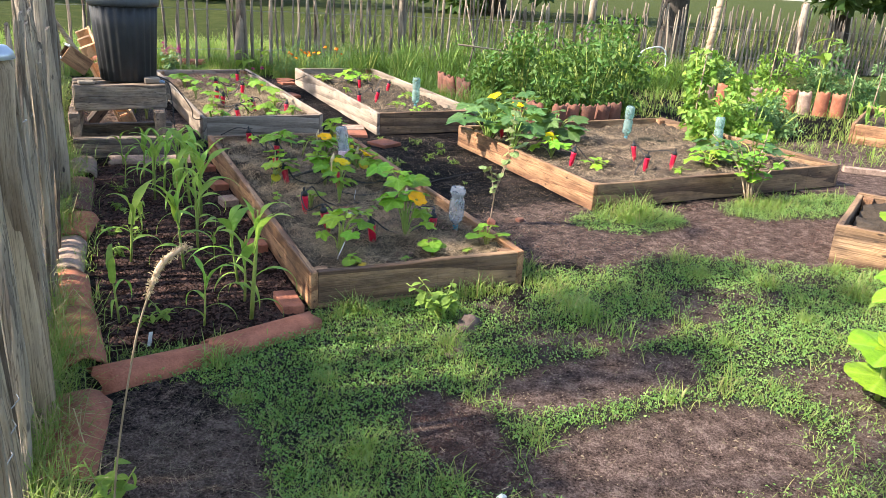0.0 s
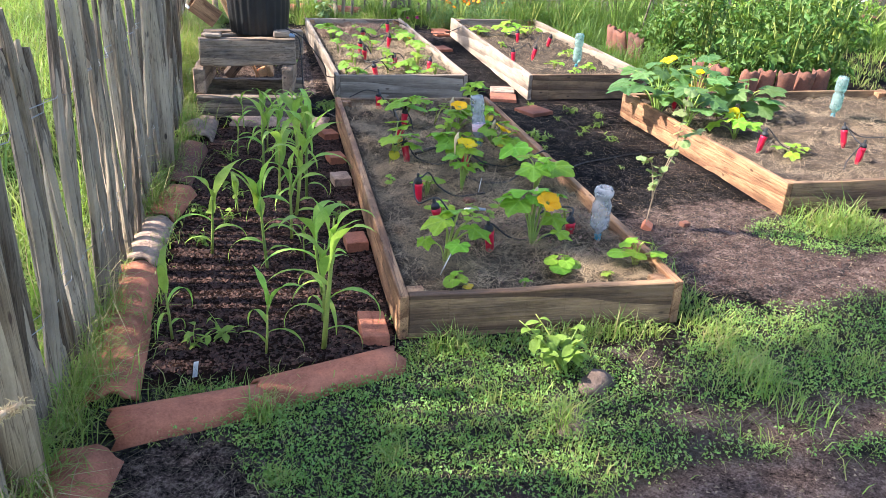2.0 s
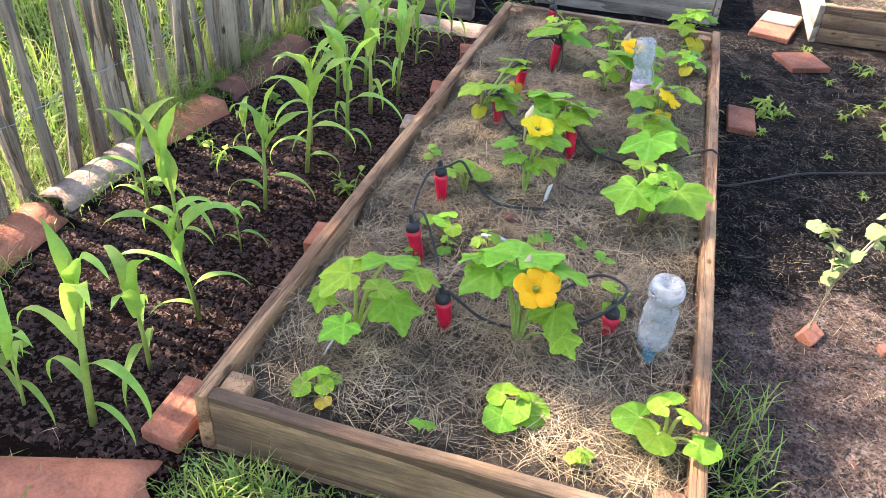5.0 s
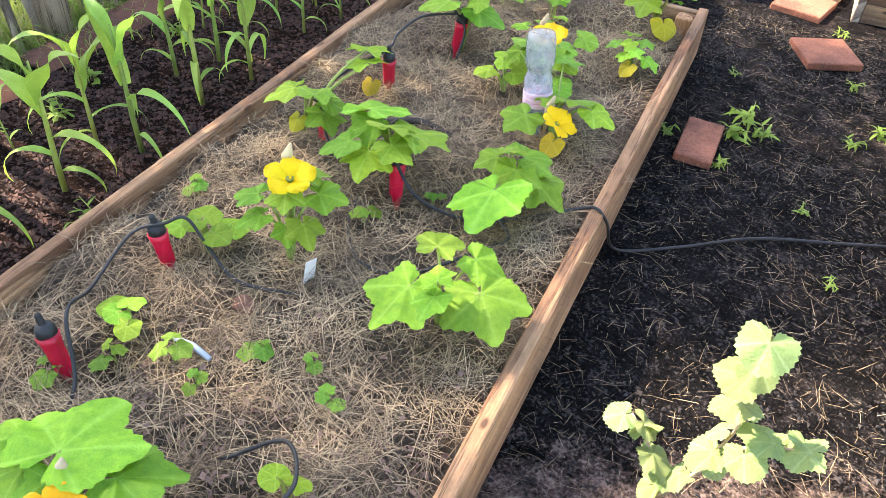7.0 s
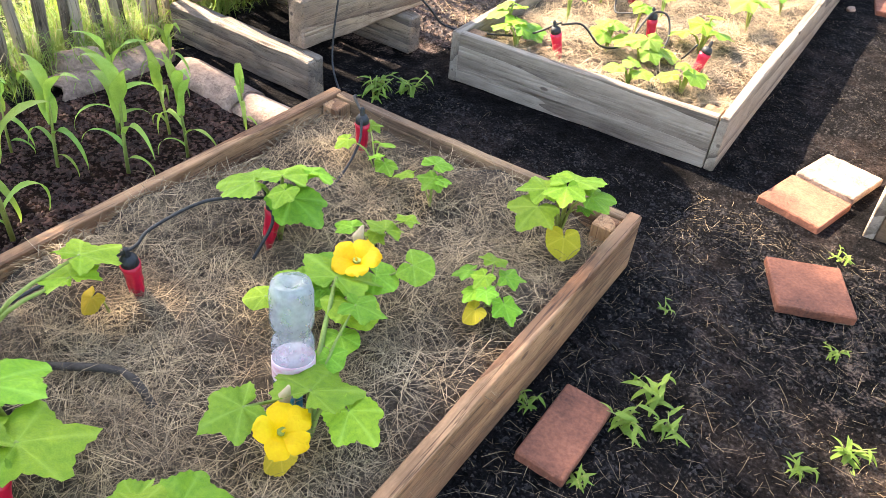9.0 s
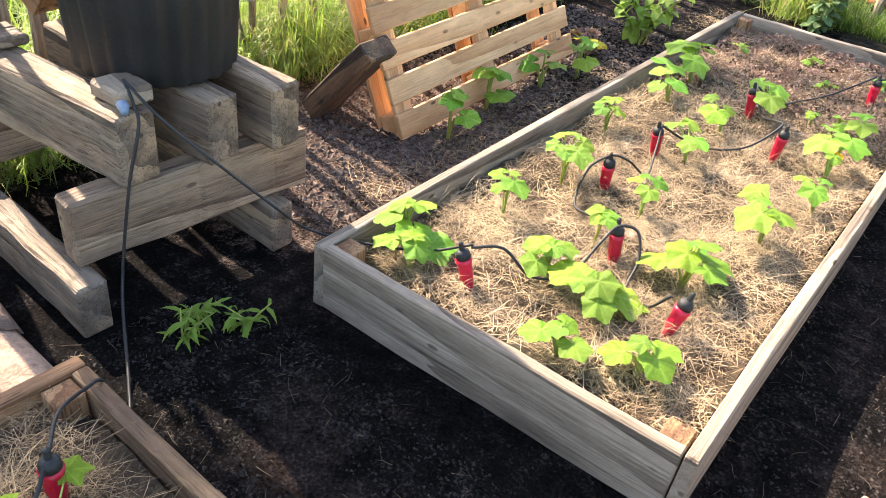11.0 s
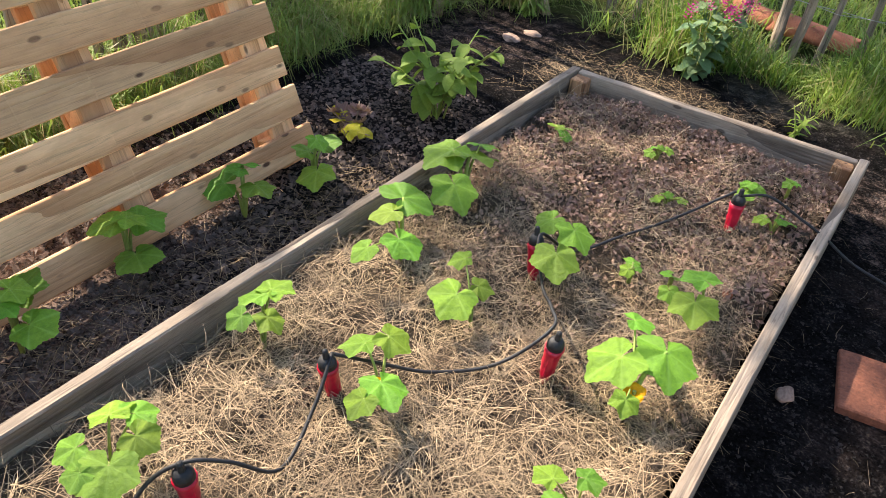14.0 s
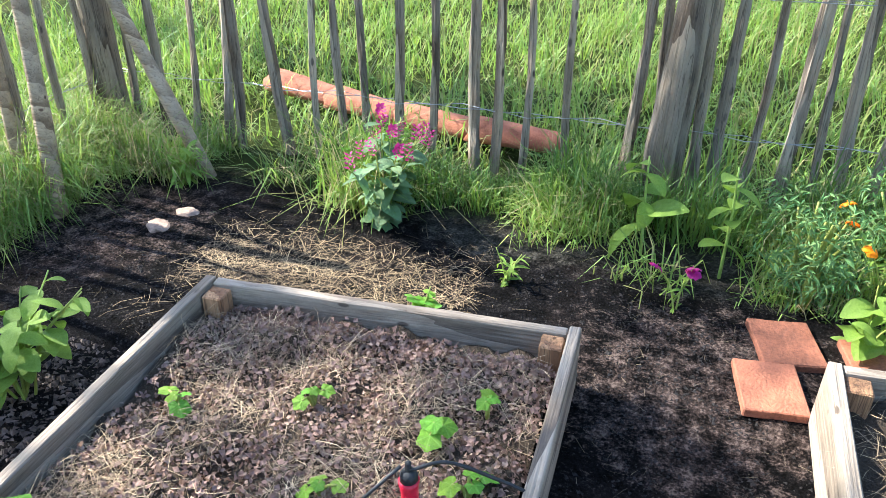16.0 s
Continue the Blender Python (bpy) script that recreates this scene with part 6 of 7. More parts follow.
tree(-5.9, -0.1, 7.2, 0.2, 0, 0, 0, 64, 0.11, 2, "leafy fruit tree standing outside the west fence", radius=0.2, boughs=(
    (-0.5, -1.0, 0.4, 8), (-0.35, -0.55, 0.3, 5), (-0.6, -0.2, 0.36, 7), (-0.3, 0.05, 0.24, 3), (0.2, -1.35, 0.18, 2), (1.35, -0.45, 0.16, 3), (1.7, -0.33, 0.18, 3), (2.0, -0.15, 0.16, 3),
    (0.85, -0.85, 0.16, 3), (1.25, -0.95, 0.14, 2), (0.5, 0.25, 0.16, 2), (1.05, 0.3, 0.12, 1), (-0.2, -1.6, 0.3, 4), (0.4, -1.9, 0.25, 2), (1.6, -1.9, 0.2, 2), (2.6, -0.6, 0.2, 2), (2.5, 0.5, 0.12, 1)))
tree(-6.5, 7.3, 7.2, 0.18, 0, 0, 0, 56, 0.10, 3, "light-crowned tree beyond the west fence", radius=0.17, boughs=(
    (0.35, 6.88, 0.2, 3), (0.0, 6.75, 0.15, 2), (0.98, 6.3, 0.1, 1), (0.2, 5.2, 0.12, 1), (1.28, 6.6, 0.2, 5), (1.3, 6.95, 0.12, 2), (1.22, 5.9, 0.15, 3),
    (-0.5, 7.9, 0.2, 2), (-0.85, 7.2, 0.2, 2), (-0.6, 6.3, 0.2, 3), (0.75, 6.95, 0.12, 1), (1.5, 6.2, 0.15, 2), (1.95, 6.3, 0.2, 3), (0.75, 5.7, 0.1, 1), (0.3, 5.85, 0.1, 1), (0.15, 5.5, 0.12, 1), (0.6, 6.05, 0.1, 1)))
tree(-4.6, 9.9, 7.2, 0.18, 1.9, 6.0, 26, 60, 0.15, 10, "light-crowned tree beyond the meadow's corner", squash=0.5, radius=0.34)
# trees and hedge beyond the meadow
tree(11.4, 11.2, 6.0, 0.34, 2.6, 3.7, 150, 30, 0.3, 4, "dark trunked tree with low boughs in the meadow", 0.3)
tree(24.0, 17.0, 7.0, 0.35, 4.0, 4.0, 120, 26, 0.5, 5, "dark broadleaf tree beyond the meadow")
tree(34.0, 12.0, 8.0, 0.4, 5.0, 4.0, 130, 26, 0.6, 6, "dark broadleaf tree beyond the meadow")
tree(4.0, 34.0, 9.0, 0.4, 5.5, 4.2, 130, 26, 0.6, 7, "dark broadleaf tree beyond the meadow")
tree(-9.0, 30.0, 9.0, 0.4, 5.0, 4.2, 120, 26, 0.6, 8, "dark broadleaf tree beyond the meadow")
tree(17.0, 30.0, 9.0, 0.4, 6.0, 4.2, 140, 26, 0.7, 9, "dark broadleaf tree beyond the meadow")

# ---- grasses ----
def blades(name, n, sampler, hmin, hmax, wmin, wmax, mat, label, seed, rise=(0.9, 1.55), curl=(0.2, 1.3), tuft=0.0):
    rs = np.random.RandomState(seed)
    pts = []
    while len(pts) < n:
        x, y = sampler(rs)
        for _ in range(1 if not tuft else rs.randint(3, 9)):
            a, b = x + rs.normal() * tuft, y + rs.normal() * tuft
            pts.append((a, b, gz(a, b) - 0.006))
    p = np.array(pts[:n])
    tall = np.array([0.85 + 0.9 * nz(a, b, 2.6, 21.0) + 0.5 * nz(a, b, 9.0, 5.0) for a, b, _ in pts[:n]]).clip(0.35, 1.6)
    v, f = ribbons(p, rs.uniform(0, 6.28, n), rs.uniform(hmin, hmax, n) * tall, rs.uniform(wmin, wmax, n), rs.uniform(*rise, n), rs.uniform(*curl, n), rs)
    stuff(name, v, f, mat, label, "grass")


def in_box(x0, x1, y0, y1):
    return lambda rs: (rs.uniform(x0, x1), rs.uniform(y0, y1))


def on_lawn(x0, x1, y0, y1, power=1.0):
    def pickspot(rs):
        while True:
            x, y = x0 + (x1 - x0) * rs.uniform() ** power, rs.uniform(y0, y1)
            if zones(x, y)[0] > rs.uniform(0.14, 0.9):
                return x, y
    return pickspot


def west_strip(rs):
    y = rs.uniform(-2.6, 3.3)
    return -1.0 - 0.26 * rs.uniform() + 0.025 * rs.normal(), y


def west_back(rs):
    y = rs.uniform(3.3, 8.2)
    return -1.0 - 0.5 * rs.uniform() - 0.12 * min(1, (y - 3.3)), y


def north_strip(rs):
    while True:
        x = rs.uniform(-1.4, 9.5)
        y = 8.3 - (0.45 if x < 0.5 else 0.62) * rs.uniform() ** 1.3
        if nz(x, y, 3.0, 12.0) > -0.22 + 0.25 * rs.uniform():
            return x, y


def lawn_clover():
    rs = np.random.RandomState(77)
    spot = on_lawn(-0.75, 4.6, -2.7, 0.95, 1.25)
    cc = []
    for _ in range(33000):
        x, y = spot(rs)
        if not (0.0 < x < 1.1 and y > -0.03):
            cc.append((x, y, gz(x, y) + 0.008 + 0.016 * rs.uniform()))
    v, f = leaf_cloud(cc, 4, rs, 0.017, 0.0125, 0.6, 0.55)
    stuff("lawn_clover", v, f, M_LAWN, "low green knotgrass and clover in the lawn", "lawn")


lawn_clover()


def lawn_spot(rs):
    spot = on_lawn(-0.8, 4.6, -2.7, 0.95, 1.2)
    while True:
        x, y = spot(rs)
        if not (-0.02 < x < 1.11 and y > -0.04):
            return x, y


blades("lawn_grass", 46000, lawn_spot, 0.025, 0.09, 0.0014, 0.0034, M_GRASS, "short patchy lawn grass", 78, (0.35, 1.3), (0.2, 1.2), 0.018)
blades("bed_edge_grass", 500, lambda rs: (2.45 + 0.13 * rs.normal(), 0.85 + 0.08 * rs.normal()), 0.06, 0.2, 0.003, 0.006, M_GRASS, "taller grass tuft beside the wide bed", 79, (0.6, 1.5), (0.3, 1.3))
blades("bed_edge_grass", 600, lambda rs: (3.9 + 0.25 * rs.normal(), 0.82 + 0.08 * rs.normal()), 0.08, 0.2, 0.003, 0.006, M_GRASS, "taller grass tuft beside the wide bed", 80, (0.6, 1.5), (0.3, 1.3))
blades("bed_edge_grass", 1100, lambda rs: (1.16 + 0.05 * rs.normal() + 0.1 * rs.uniform(), -0.1 + 0.3 * rs.normal()), 0.05, 0.16, 0.003, 0.005, M_GRASS, "grass fringe along the raised bed's corner", 81, (0.6, 1.5), (0.3, 1.3))
blades("bed_edge_grass", 700, lambda rs: (0.10 + 0.9 * rs.uniform(), -0.07 + 0.03 * rs.normal()), 0.04, 0.13, 0.003, 0.005, M_GRASS, "grass fringe along the raised bed's front", 82, (0.6, 1.5), (0.3, 1.3))
blades("verge_grass", 22000, west_strip, 0.07, 0.26, 0.0018, 0.0042, M_GRASS, "rank grass along the west fence", 83, (0.5, 1.5), (0.3, 1.5), 0.02)
blades("verge_grass", 27000, west_back, 0.12, 0.46, 0.0025, 0.006, M_GRASS, "rank long grass along the west fence", 84, (0.4, 1.5), (0.4, 2.1), 0.025)
blades("verge_grass", 24000, north_strip, 0.10, 0.42, 0.003, 0.007, M_GRASS, "rank long grass along the north fence", 85, (0.4, 1.5), (0.3, 2.0), 0.03)
blades("meadow_grass", 26000, in_box(-4.2, -1.2, -1.5, 9.5), 0.12, 0.45, 0.004, 0.009, M_GRASS, "sunny meadow grass outside the fence", 86, (0.6, 1.5), (0.3, 1.4), 0.04)
blades("meadow_grass", 14000, in_box(-3.0, 2.5, 8.4, 12.5), 0.12, 0.42, 0.005, 0.010, M_GRASS, "sunny meadow grass outside the fence", 110, (0.6, 1.5), (0.3, 1.4), 0.05)
blades("meadow_grass", 16000, in_box(2.5, 9.0, 8.4, 12.5), 0.12, 0.42, 0.005, 0.011, M_MEADOW, "sunny meadow grass outside the fence", 87, (0.6, 1.5), (0.3, 1.4), 0.05)
blades("dry_grass", 3200, north_strip, 0.12, 0.5, 0.002, 0.004, M_TAN, "dry tan grass stems in the north verge", 103, (0.7, 1.5), (0.1, 1.4), 0.03)
blades("dry_grass", 2600, west_back, 0.12, 0.45, 0.002, 0.004, M_TAN, "dry tan grass stems in the west verge", 104, (0.7, 1.5), (0.1, 1.6), 0.03)
blades("dry_grass", 1400, west_strip, 0.1, 0.4, 0.002, 0.004, M_TAN, "dry tan grass stems by the fence foot", 105, (0.7, 1.5), (0.1, 1.4), 0.03)
blades("meadow_grass", 16000, in_box(5.0, 26.0, 8.6, 20.0), 0.15, 0.45, 0.010, 0.022, M_MEADOW, "sunny meadow grass outside the fence", 88, (0.6, 1.5), (0.3, 1.4), 0.08)
blades("garden_weeds", 5000, in_box(2.5, 5.0, 7.1, 8.3), 0.25, 0.65, 0.004, 0.009, M_WEED, "tall dark weeds before the north fence", 106, (0.9, 1.5), (0.3, 1.0), 0.05)
blades("garden_weeds", 2600, in_box(-0.2, 2.5, 8.0, 8.3), 0.25, 0.5, 0.004, 0.008, M_WEED, "tall dark weeds before the north fence", 107, (0.9, 1.5), (0.3, 1.0), 0.05)
blades("garden_weeds", 2200, in_box(3.0, 3.42, 4.3, 6.9), 0.15, 0.42, 0.004, 0.008, M_WEED, "rank weeds against the clay edging", 109, (0.8, 1.5), (0.3, 1.2), 0.04)
blades("edging_grass", 1500, lambda rs: (-0.97 + 0.05 * rs.normal(), rs.uniform(-0.3, 3.0)), 0.06, 0.2, 0.0025, 0.005, M_GRASS, "grass grown over the clay edging", 108, (0.6, 1.5), (0.3, 1.5), 0.03)
blades("garden_weeds", 9000, in_box(2.8, 9.0, 6.2, 8.2), 0.15, 0.6, 0.005, 0.010, M_WEED, "tall weeds before the north fence", 89, (0.7, 1.5), (0.3, 1.2), 0.05)
blades("garden_weeds", 5000, in_box(5.2, 9.0, 1.6, 6.0), 0.05, 0.25, 0.005, 0.010, M_GRASS, "low weeds on the far plot", 90, (0.6, 1.5), (0.3, 1.2), 0.06)


def litter(name, n, sampler, lmin, lmax, w, mat, label, seed):
    rs = np.random.RandomState(seed)
    pts = [sampler(rs) for _ in range(n)]
    p = np.array([(x, y, gz(x, y) + 0.003 + 0.004 * rs.uniform()) for x, y in pts])
    v, f = ribbons(p, rs.uniform(0, 6.28, n), lmin + (lmax * 1.5 - lmin) * rs.uniform(size=n) ** 2.2, rs.uniform(w * 0.4, w * 1.1, n), rs.uniform(-0.02, 0.15, n), rs.uniform(-0.05, 0.3, n), rs)
    stuff(name, v, f, mat, label, "litter")


def path_spot(rs):
    k = rs.uniform()
    if k < 0.42:
        return rs.uniform(1.12, 2.2), rs.uniform(0.15, 3.5)
    if k < 0.58:
        return rs.uniform(-0.2, 2.2), rs.uniform(3.0, 3.6)
    if k < 0.76:
        return rs.uniform(1.11, 1.6), rs.uniform(3.6, 7.6)
    if k < 0.92:
        return rs.uniform(-1.0, -0.08), rs.uniform(3.9, 7.6)
    return rs.uniform(-0.8, 2.0), rs.uniform(6.8, 7.7)


litter("dry_roots", 5200, lambda rs: (rs.uniform(1.13, 2.2), rs.uniform(0.7, 3.6)), 0.008, 0.06, 0.0010, M_HAY, "fine pale roots in the black soil", 111)
litter("dry_grass_bits", 3000, path_spot, 0.004, 0.06, 0.0014, M_BITS, "scattered dry stalks on black soil", 91)
litter("dry_grass_bits", 3200, lambda rs: (rs.uniform(-0.4, 0.65), 7.36 + 0.15 * rs.normal()), 0.02, 0.10, 0.0018, M_HAY, "thin hay spread behind the bed", 92)
litter("dry_grass_bits", 2600, lambda rs: (-0.62 + 0.17 * rs.normal(), -1.0 + 0.3 * rs.normal()), 0.02, 0.08, 0.0015, M_BITS, "dry stalks on the dark corner patch", 93)
litter("dry_grass_bits", 1700, lambda rs: (-0.24 + 0.09 * rs.normal(), rs.uniform(4.2, 6.1)), 0.03, 0.11, 0.0015, M_HAY, "hay spilled beside the raised bed", 94)
litter("dry_grass_bits", 1500, lambda rs: (rs.uniform(-0.4, 3.2), rs.uniform(-2.3, 0.6)), 0.015, 0.06, 0.002, M_STRAW, "dry stalks lying in the lawn", 95)


def crumbs(name, n, sampler, smin, smax, mat, label, seed, flat=0.6):
    rs = np.random.RandomState(seed)
    xy = [sampler(rs) for _ in range(n)]
    c = np.array([(x, y, gz(x, y)) for x, y in xy])
    s = (rs.uniform(smin, smax, n) * rs.uniform(0.4, 1.0, n))[:, None]
    base = np.array([(1, 0, -0.3), (-0.5, 0.87, -0.3), (-0.5, -0.87, -0.3), (0.1, 0.05, 0.9)])
    a = rs.uniform(0, 6.28, n)
    v = np.repeat(c[:, None, :], 4, 1)
    bx, by = base[:, 0] + rs.uniform(-0.4, 0.4, (n, 4)), base[:, 1] + rs.uniform(-0.4, 0.4, (n, 4))
    v[:, :, 0] += (bx * np.cos(a)[:, None] - by * np.sin(a)[:, None]) * s
    v[:, :, 1] += (bx * np.sin(a)[:, None] + by * np.cos(a)[:, None]) * s
    v[:, :, 2] += base[:, 2] * s * flat
    f = [q for b in (np.arange(n) * 4).tolist() for q in ((b, b + 1, b + 3), (b + 1, b + 2, b + 3), (b + 2, b, b + 3))]
    stuff(name, v.reshape(-1, 3), f, mat, label, "soil")


crumbs("soil_crumbs", 52000, path_spot, 0.002, 0.011, M_CRUMB, "crumbly black soil clods on the paths", 96)
crumbs("soil_crumbs", 6000, lambda rs: (rs.uniform(1.2, 4.6), rs.uniform(-0.1, 1.0)), 0.004, 0.016, M_CHIP, "crumbly brown earth between lawn and bed", 97)
crumbs("bark_chips", 26000, lambda rs: (rs.uniform(-0.88, -0.01), rs.uniform(-0.12, 2.95)), 0.004, 0.020, M_CHIP, "dark red bark chips around the corn", 98, 0.45)
crumbs("soil_crumbs", 15000, lambda rs: (rs.uniform(-1.0, -0.1), rs.uniform(3.95, 6.8)), 0.004, 0.024, M_CLOD, "coarse soil clods by the pallet", 99)
crumbs("soil_crumbs", 2600, lambda rs: (0.15 + 0.12 * rs.normal(), -1.2 + 0.2 * rs.normal()), 0.004, 0.014, M_CHIP, "brown earth mound in the lawn", 100)

crumbs("soil_crumbs", 9000, lambda rs: (rs.uniform(-0.5, 3.2), rs.uniform(-2.4, -0.3)), 0.003, 0.011, M_BITS, "crumbly grey earth in the lawn's bare spots", 101)


def tuft_spot(rs):
    spot = lawn_spot
    if rs.uniform() < 0.12 or not tuft_spot.last:
        tuft_spot.last = spot(rs)
    return tuft_spot.last


tuft_spot.last = None
blades("lawn_tufts", 9000, tuft_spot, 0.06, 0.17, 0.002, 0.005, M_GRASS, "longer grass tufts standing out of the lawn", 102, (0.4, 1.4), (0.3, 1.6), 0.022)

# ---- upright clay tiles round the far plots ----
def upright(x, y, az, seed, mat, lean=-6.0):
    ob = put("roof_tile", roof_tile_mesh(seed, 0.36, 0.095, 0.085, mat), None, pose(x, y, -0.04, 0, 0, az) @ pose(0, 0, 0, lean, random.Random(seed).uniform(-3, 3), 0) @ UP)
    return tagged(ob, "red-brown clay roof tile stood upright as bed edging", "roof tile", "upright edging tiles")


k = 200
for i in range(5):
    upright(3.50 + i * 0.178, 3.50 + 0.012 * math.sin(i * 2.3), 180, k + i, M_TERRA_DARK, -6 + 5 * math.sin(i * 1.9))
for i in (0, 1, 2, 9, 10, 11, 12, 13):
    upright(3.42 - 0.005 * i, 3.62 + i * 0.178, 90, k + 20 + i, M_TERRA_DARK, -8 + 5 * math.sin(i * 2.1))
for i in range(9):
    t = i / 8
    upright(7.0 + 1.25 * t, 5.1 - 1.1 * t, 138, k + 40 + i, M_TERRA if i % 3 else M_TERRA_PALE)
for i in range(4):
    upright(7.65 + 0.178 * i, 7.75, 180, k + 60 + i, M_TERRA_DARK)

raised_bed([(6.75, 2.6), (7.5, 1.3), (9.1, 2.3), (8.35, 3.6)], 0.22, 0.035, (M_PLANK_RED, M_PLANK_RED, M_PLANK_RED, M_PLANK_RED), "reddish timber raised bed on the far plot", 61)
bed_fill([(6.75, 2.6), (7.5, 1.3), (9.1, 2.3), (8.35, 3.6)], 0.15, "mulch", "matted dry hay in the raised bed, gap shade in its colour", M_MULCH, 0.06)
GB = [(3.85, -1.5), (4.7, -0.98), (3.92, 0.29), (3.07, -0.23)]
raised_bed(GB, 0.24, 0.035, (M_PLANK,) * 4, "brown timber planter at the lawn's edge", 71)
bed_fill(GB, 0.19, "mulch", "matted dry hay in the raised bed, gap shade in its colour", M_MULCH, 0.06)

# ---- far plot plants ----
TOM = "bushy dark green tomato plant behind clay edging"
for i, (x, y, w, h) in enumerate(((3.75, 3.95, 0.34, 0.72), (4.25, 4.0, 0.36, 0.88), (4.7, 4.05, 0.36, 0.95), (3.8, 4.7, 0.36, 0.75), (4.4, 4.9, 0.4, 0.95), (3.85, 5.5, 0.36, 0.7), (4.5, 5.8, 0.4, 0.85), (5.0, 4.7, 0.4, 0.95), (4.0, 6.2, 0.35, 0.6), (5.15, 5.6, 0.4, 0.85))):
    bush("tomato_bush", x, y, w * 0.85, h * (0.85 + 0.13 * (i % 4)), 46, 20, 0.085, M_BUSH, TOM, "tomato plant", 1000 + i, "tomato plants", 0.5, 12, 0.12, 0.12)
for i, (x, y, w, h) in enumerate(((5.15, 3.3, 0.16, 0.95), (5.4, 3.0, 0.18, 0.75), (4.95, 2.75, 0.25, 0.5), (5.5, 3.6, 0.2, 0.98), (4.55, 2.55, 0.2, 0.42), (5.2, 2.5, 0.25, 0.55))):
    bush("bean_vine", x, y, w * 0.75, h * 0.92, 22, 18, 0.085, M_BUSH_LT, "light green climbing bean on thin stakes", "bean plant", 1020 + i, "bean plants", 0.7, 4)
for i, (x, y, w, h) in enumerate(((7.5, 5.4, 0.4, 0.75), (8.1, 5.0, 0.4, 0.8), (8.7, 4.6, 0.4, 0.85), (8.0, 6.2, 0.5, 0.7), (9.2, 4.4, 0.4, 0.6), (6.4, 3.6, 0.3, 0.45), (6.0, 3.0, 0.28, 0.4), (7.3, 6.9, 0.5, 0.55), (6.1, 6.4, 0.5, 0.6), (5.7, 7.2, 0.5, 0.55))):
    bush("herb_bush", x, y, w, h, 34, 30, 0.08, M_BUSH_LT if i % 2 else M_FEATHER, "tall leafy herbs on the far plot", "herb bush", 1040 + i, "herb bushes", 0.4, 6)
for i, (x, y, w, h, m) in enumerate(((1.7, 7.75, 0.16, 0.42, M_FEATHER), (2.05, 7.9, 0.2, 0.5, M_FEATHER), (2.45, 7.6, 0.22, 0.5, M_FEATHER), (2.2, 7.35, 0.2, 0.35, M_FEATHER), (0.05, 7.95, 0.2, 0.3, M_BUSH_LT))):
    bush("feathery_herb", x, y, w, h, 34, 34, 0.04, m, "feathery grey-green herb in the north border", "herb", 1060 + i, "feathery herbs", 0.22, 8, 0.05, 0.07)
for i, (x, y, w, h) in enumerate(((2.75, 7.2, 0.2, 0.45), (3.1, 6.85, 0.25, 0.5), (3.5, 7.6, 0.3, 0.65), (2.95, 7.95, 0.3, 0.6), (3.95, 7.2, 0.3, 0.7), (4.5, 7.7, 0.3, 0.75), (3.3, 7.2, 0.25, 0.6))):
    bush("tall_weed", x, y, w, h, 34, 30, 0.05, M_WEED, "tall dark green feathery weed before the fence", "weed", 1130 + i, "tall weeds", 0.25, 9, 0.06, 0.09)
twiggy("sunflower", 8.35, 4.45, 0.0, OVAL, 1, 1.12, 0.05, 8, 0.36, "tall sunflower with broad bright leaves", "sunflower", "", 1080, rad=0.014, z0=0.55)
twiggy("sunflower", 1.90, -1.45, 0.0, SQUASH_ROUND + OVAL, 1, 1.15, 0.08, 16, 0.25, "sunflower with large hairy green leaves", "sunflower", "", 1081, rad=0.012, z0=0.05)
for i in range(9):
    rr = random.Random(1090 + i)
    corn(7.0 + 1.3 * rr.random(), 2.3 + 0.9 * rr.random(), 0.30, 7, 1090 + i)


def pole(name, a, b, r0, r1, mat, label, category="pole"):
    tagged(part(name, tube([a, Vector(a).lerp(Vector(b), 0.5), b], [r0, (r0 + r1) / 2, r1], 8), mat, smooth=True), label, category)


pole("garden_post", (7.4, 5.72, -0.05), (7.58, 5.74, 1.6), 0.055, 0.045, M_POLE, "thick peeled wooden post on the far plot", "post")
for i, (x, y, dx, dy, h) in enumerate(((3.9, 6.5, 0.3, 0.1, 1.25), (4.2, 6.5, -0.3, 0.1, 1.25), (4.4, 6.6, 0.35, 0.0, 1.3), (4.75, 6.6, -0.3, 0.1, 1.3), (4.9, 6.6, 0.25, 0, 1.2))):
    pole("bean_pole", (x, y, -0.03), (x + dx, y + dy, h), 0.012, 0.009, M_PICKET, "thin grey pole of a bean trellis")
pole("bean_pole", (3.8, 6.52, 0.62), (5.0, 6.6, 0.5), 0.012, 0.01, M_PICKET, "cross stick tied to the bean trellis")
for i, (x, y, h) in enumerate(((5.1, 3.25, 0.85), (5.45, 3.55, 0.9), (5.6, 2.9, 0.5), (7.9, 4.9, 1.1), (8.3, 3.9, 0.75), (8.8, 3.9, 0.6))):
    pole("plant_stake", (x, y, -0.03), (x + 0.04, y, h), 0.008, 0.007, M_POLE, "thin pale plant stake")
tagged(part("hoop", tube(smooth_line([(7.6, 7.45, 0), (7.6, 7.45, 0.42), (7.85, 7.45, 0.56), (8.15, 7.45, 0.5), (8.2, 7.45, 0)], 5), 0.012, 6), M_WHITE, smooth=True), "pale bent plastic hoop over a bed", "hoop")
slab(5.55, 1.45, 0.38, 0.08, -38, M_TERRA_PALE, "whitish weathered board lying on bare earth", 40, 0.05, "white_board")

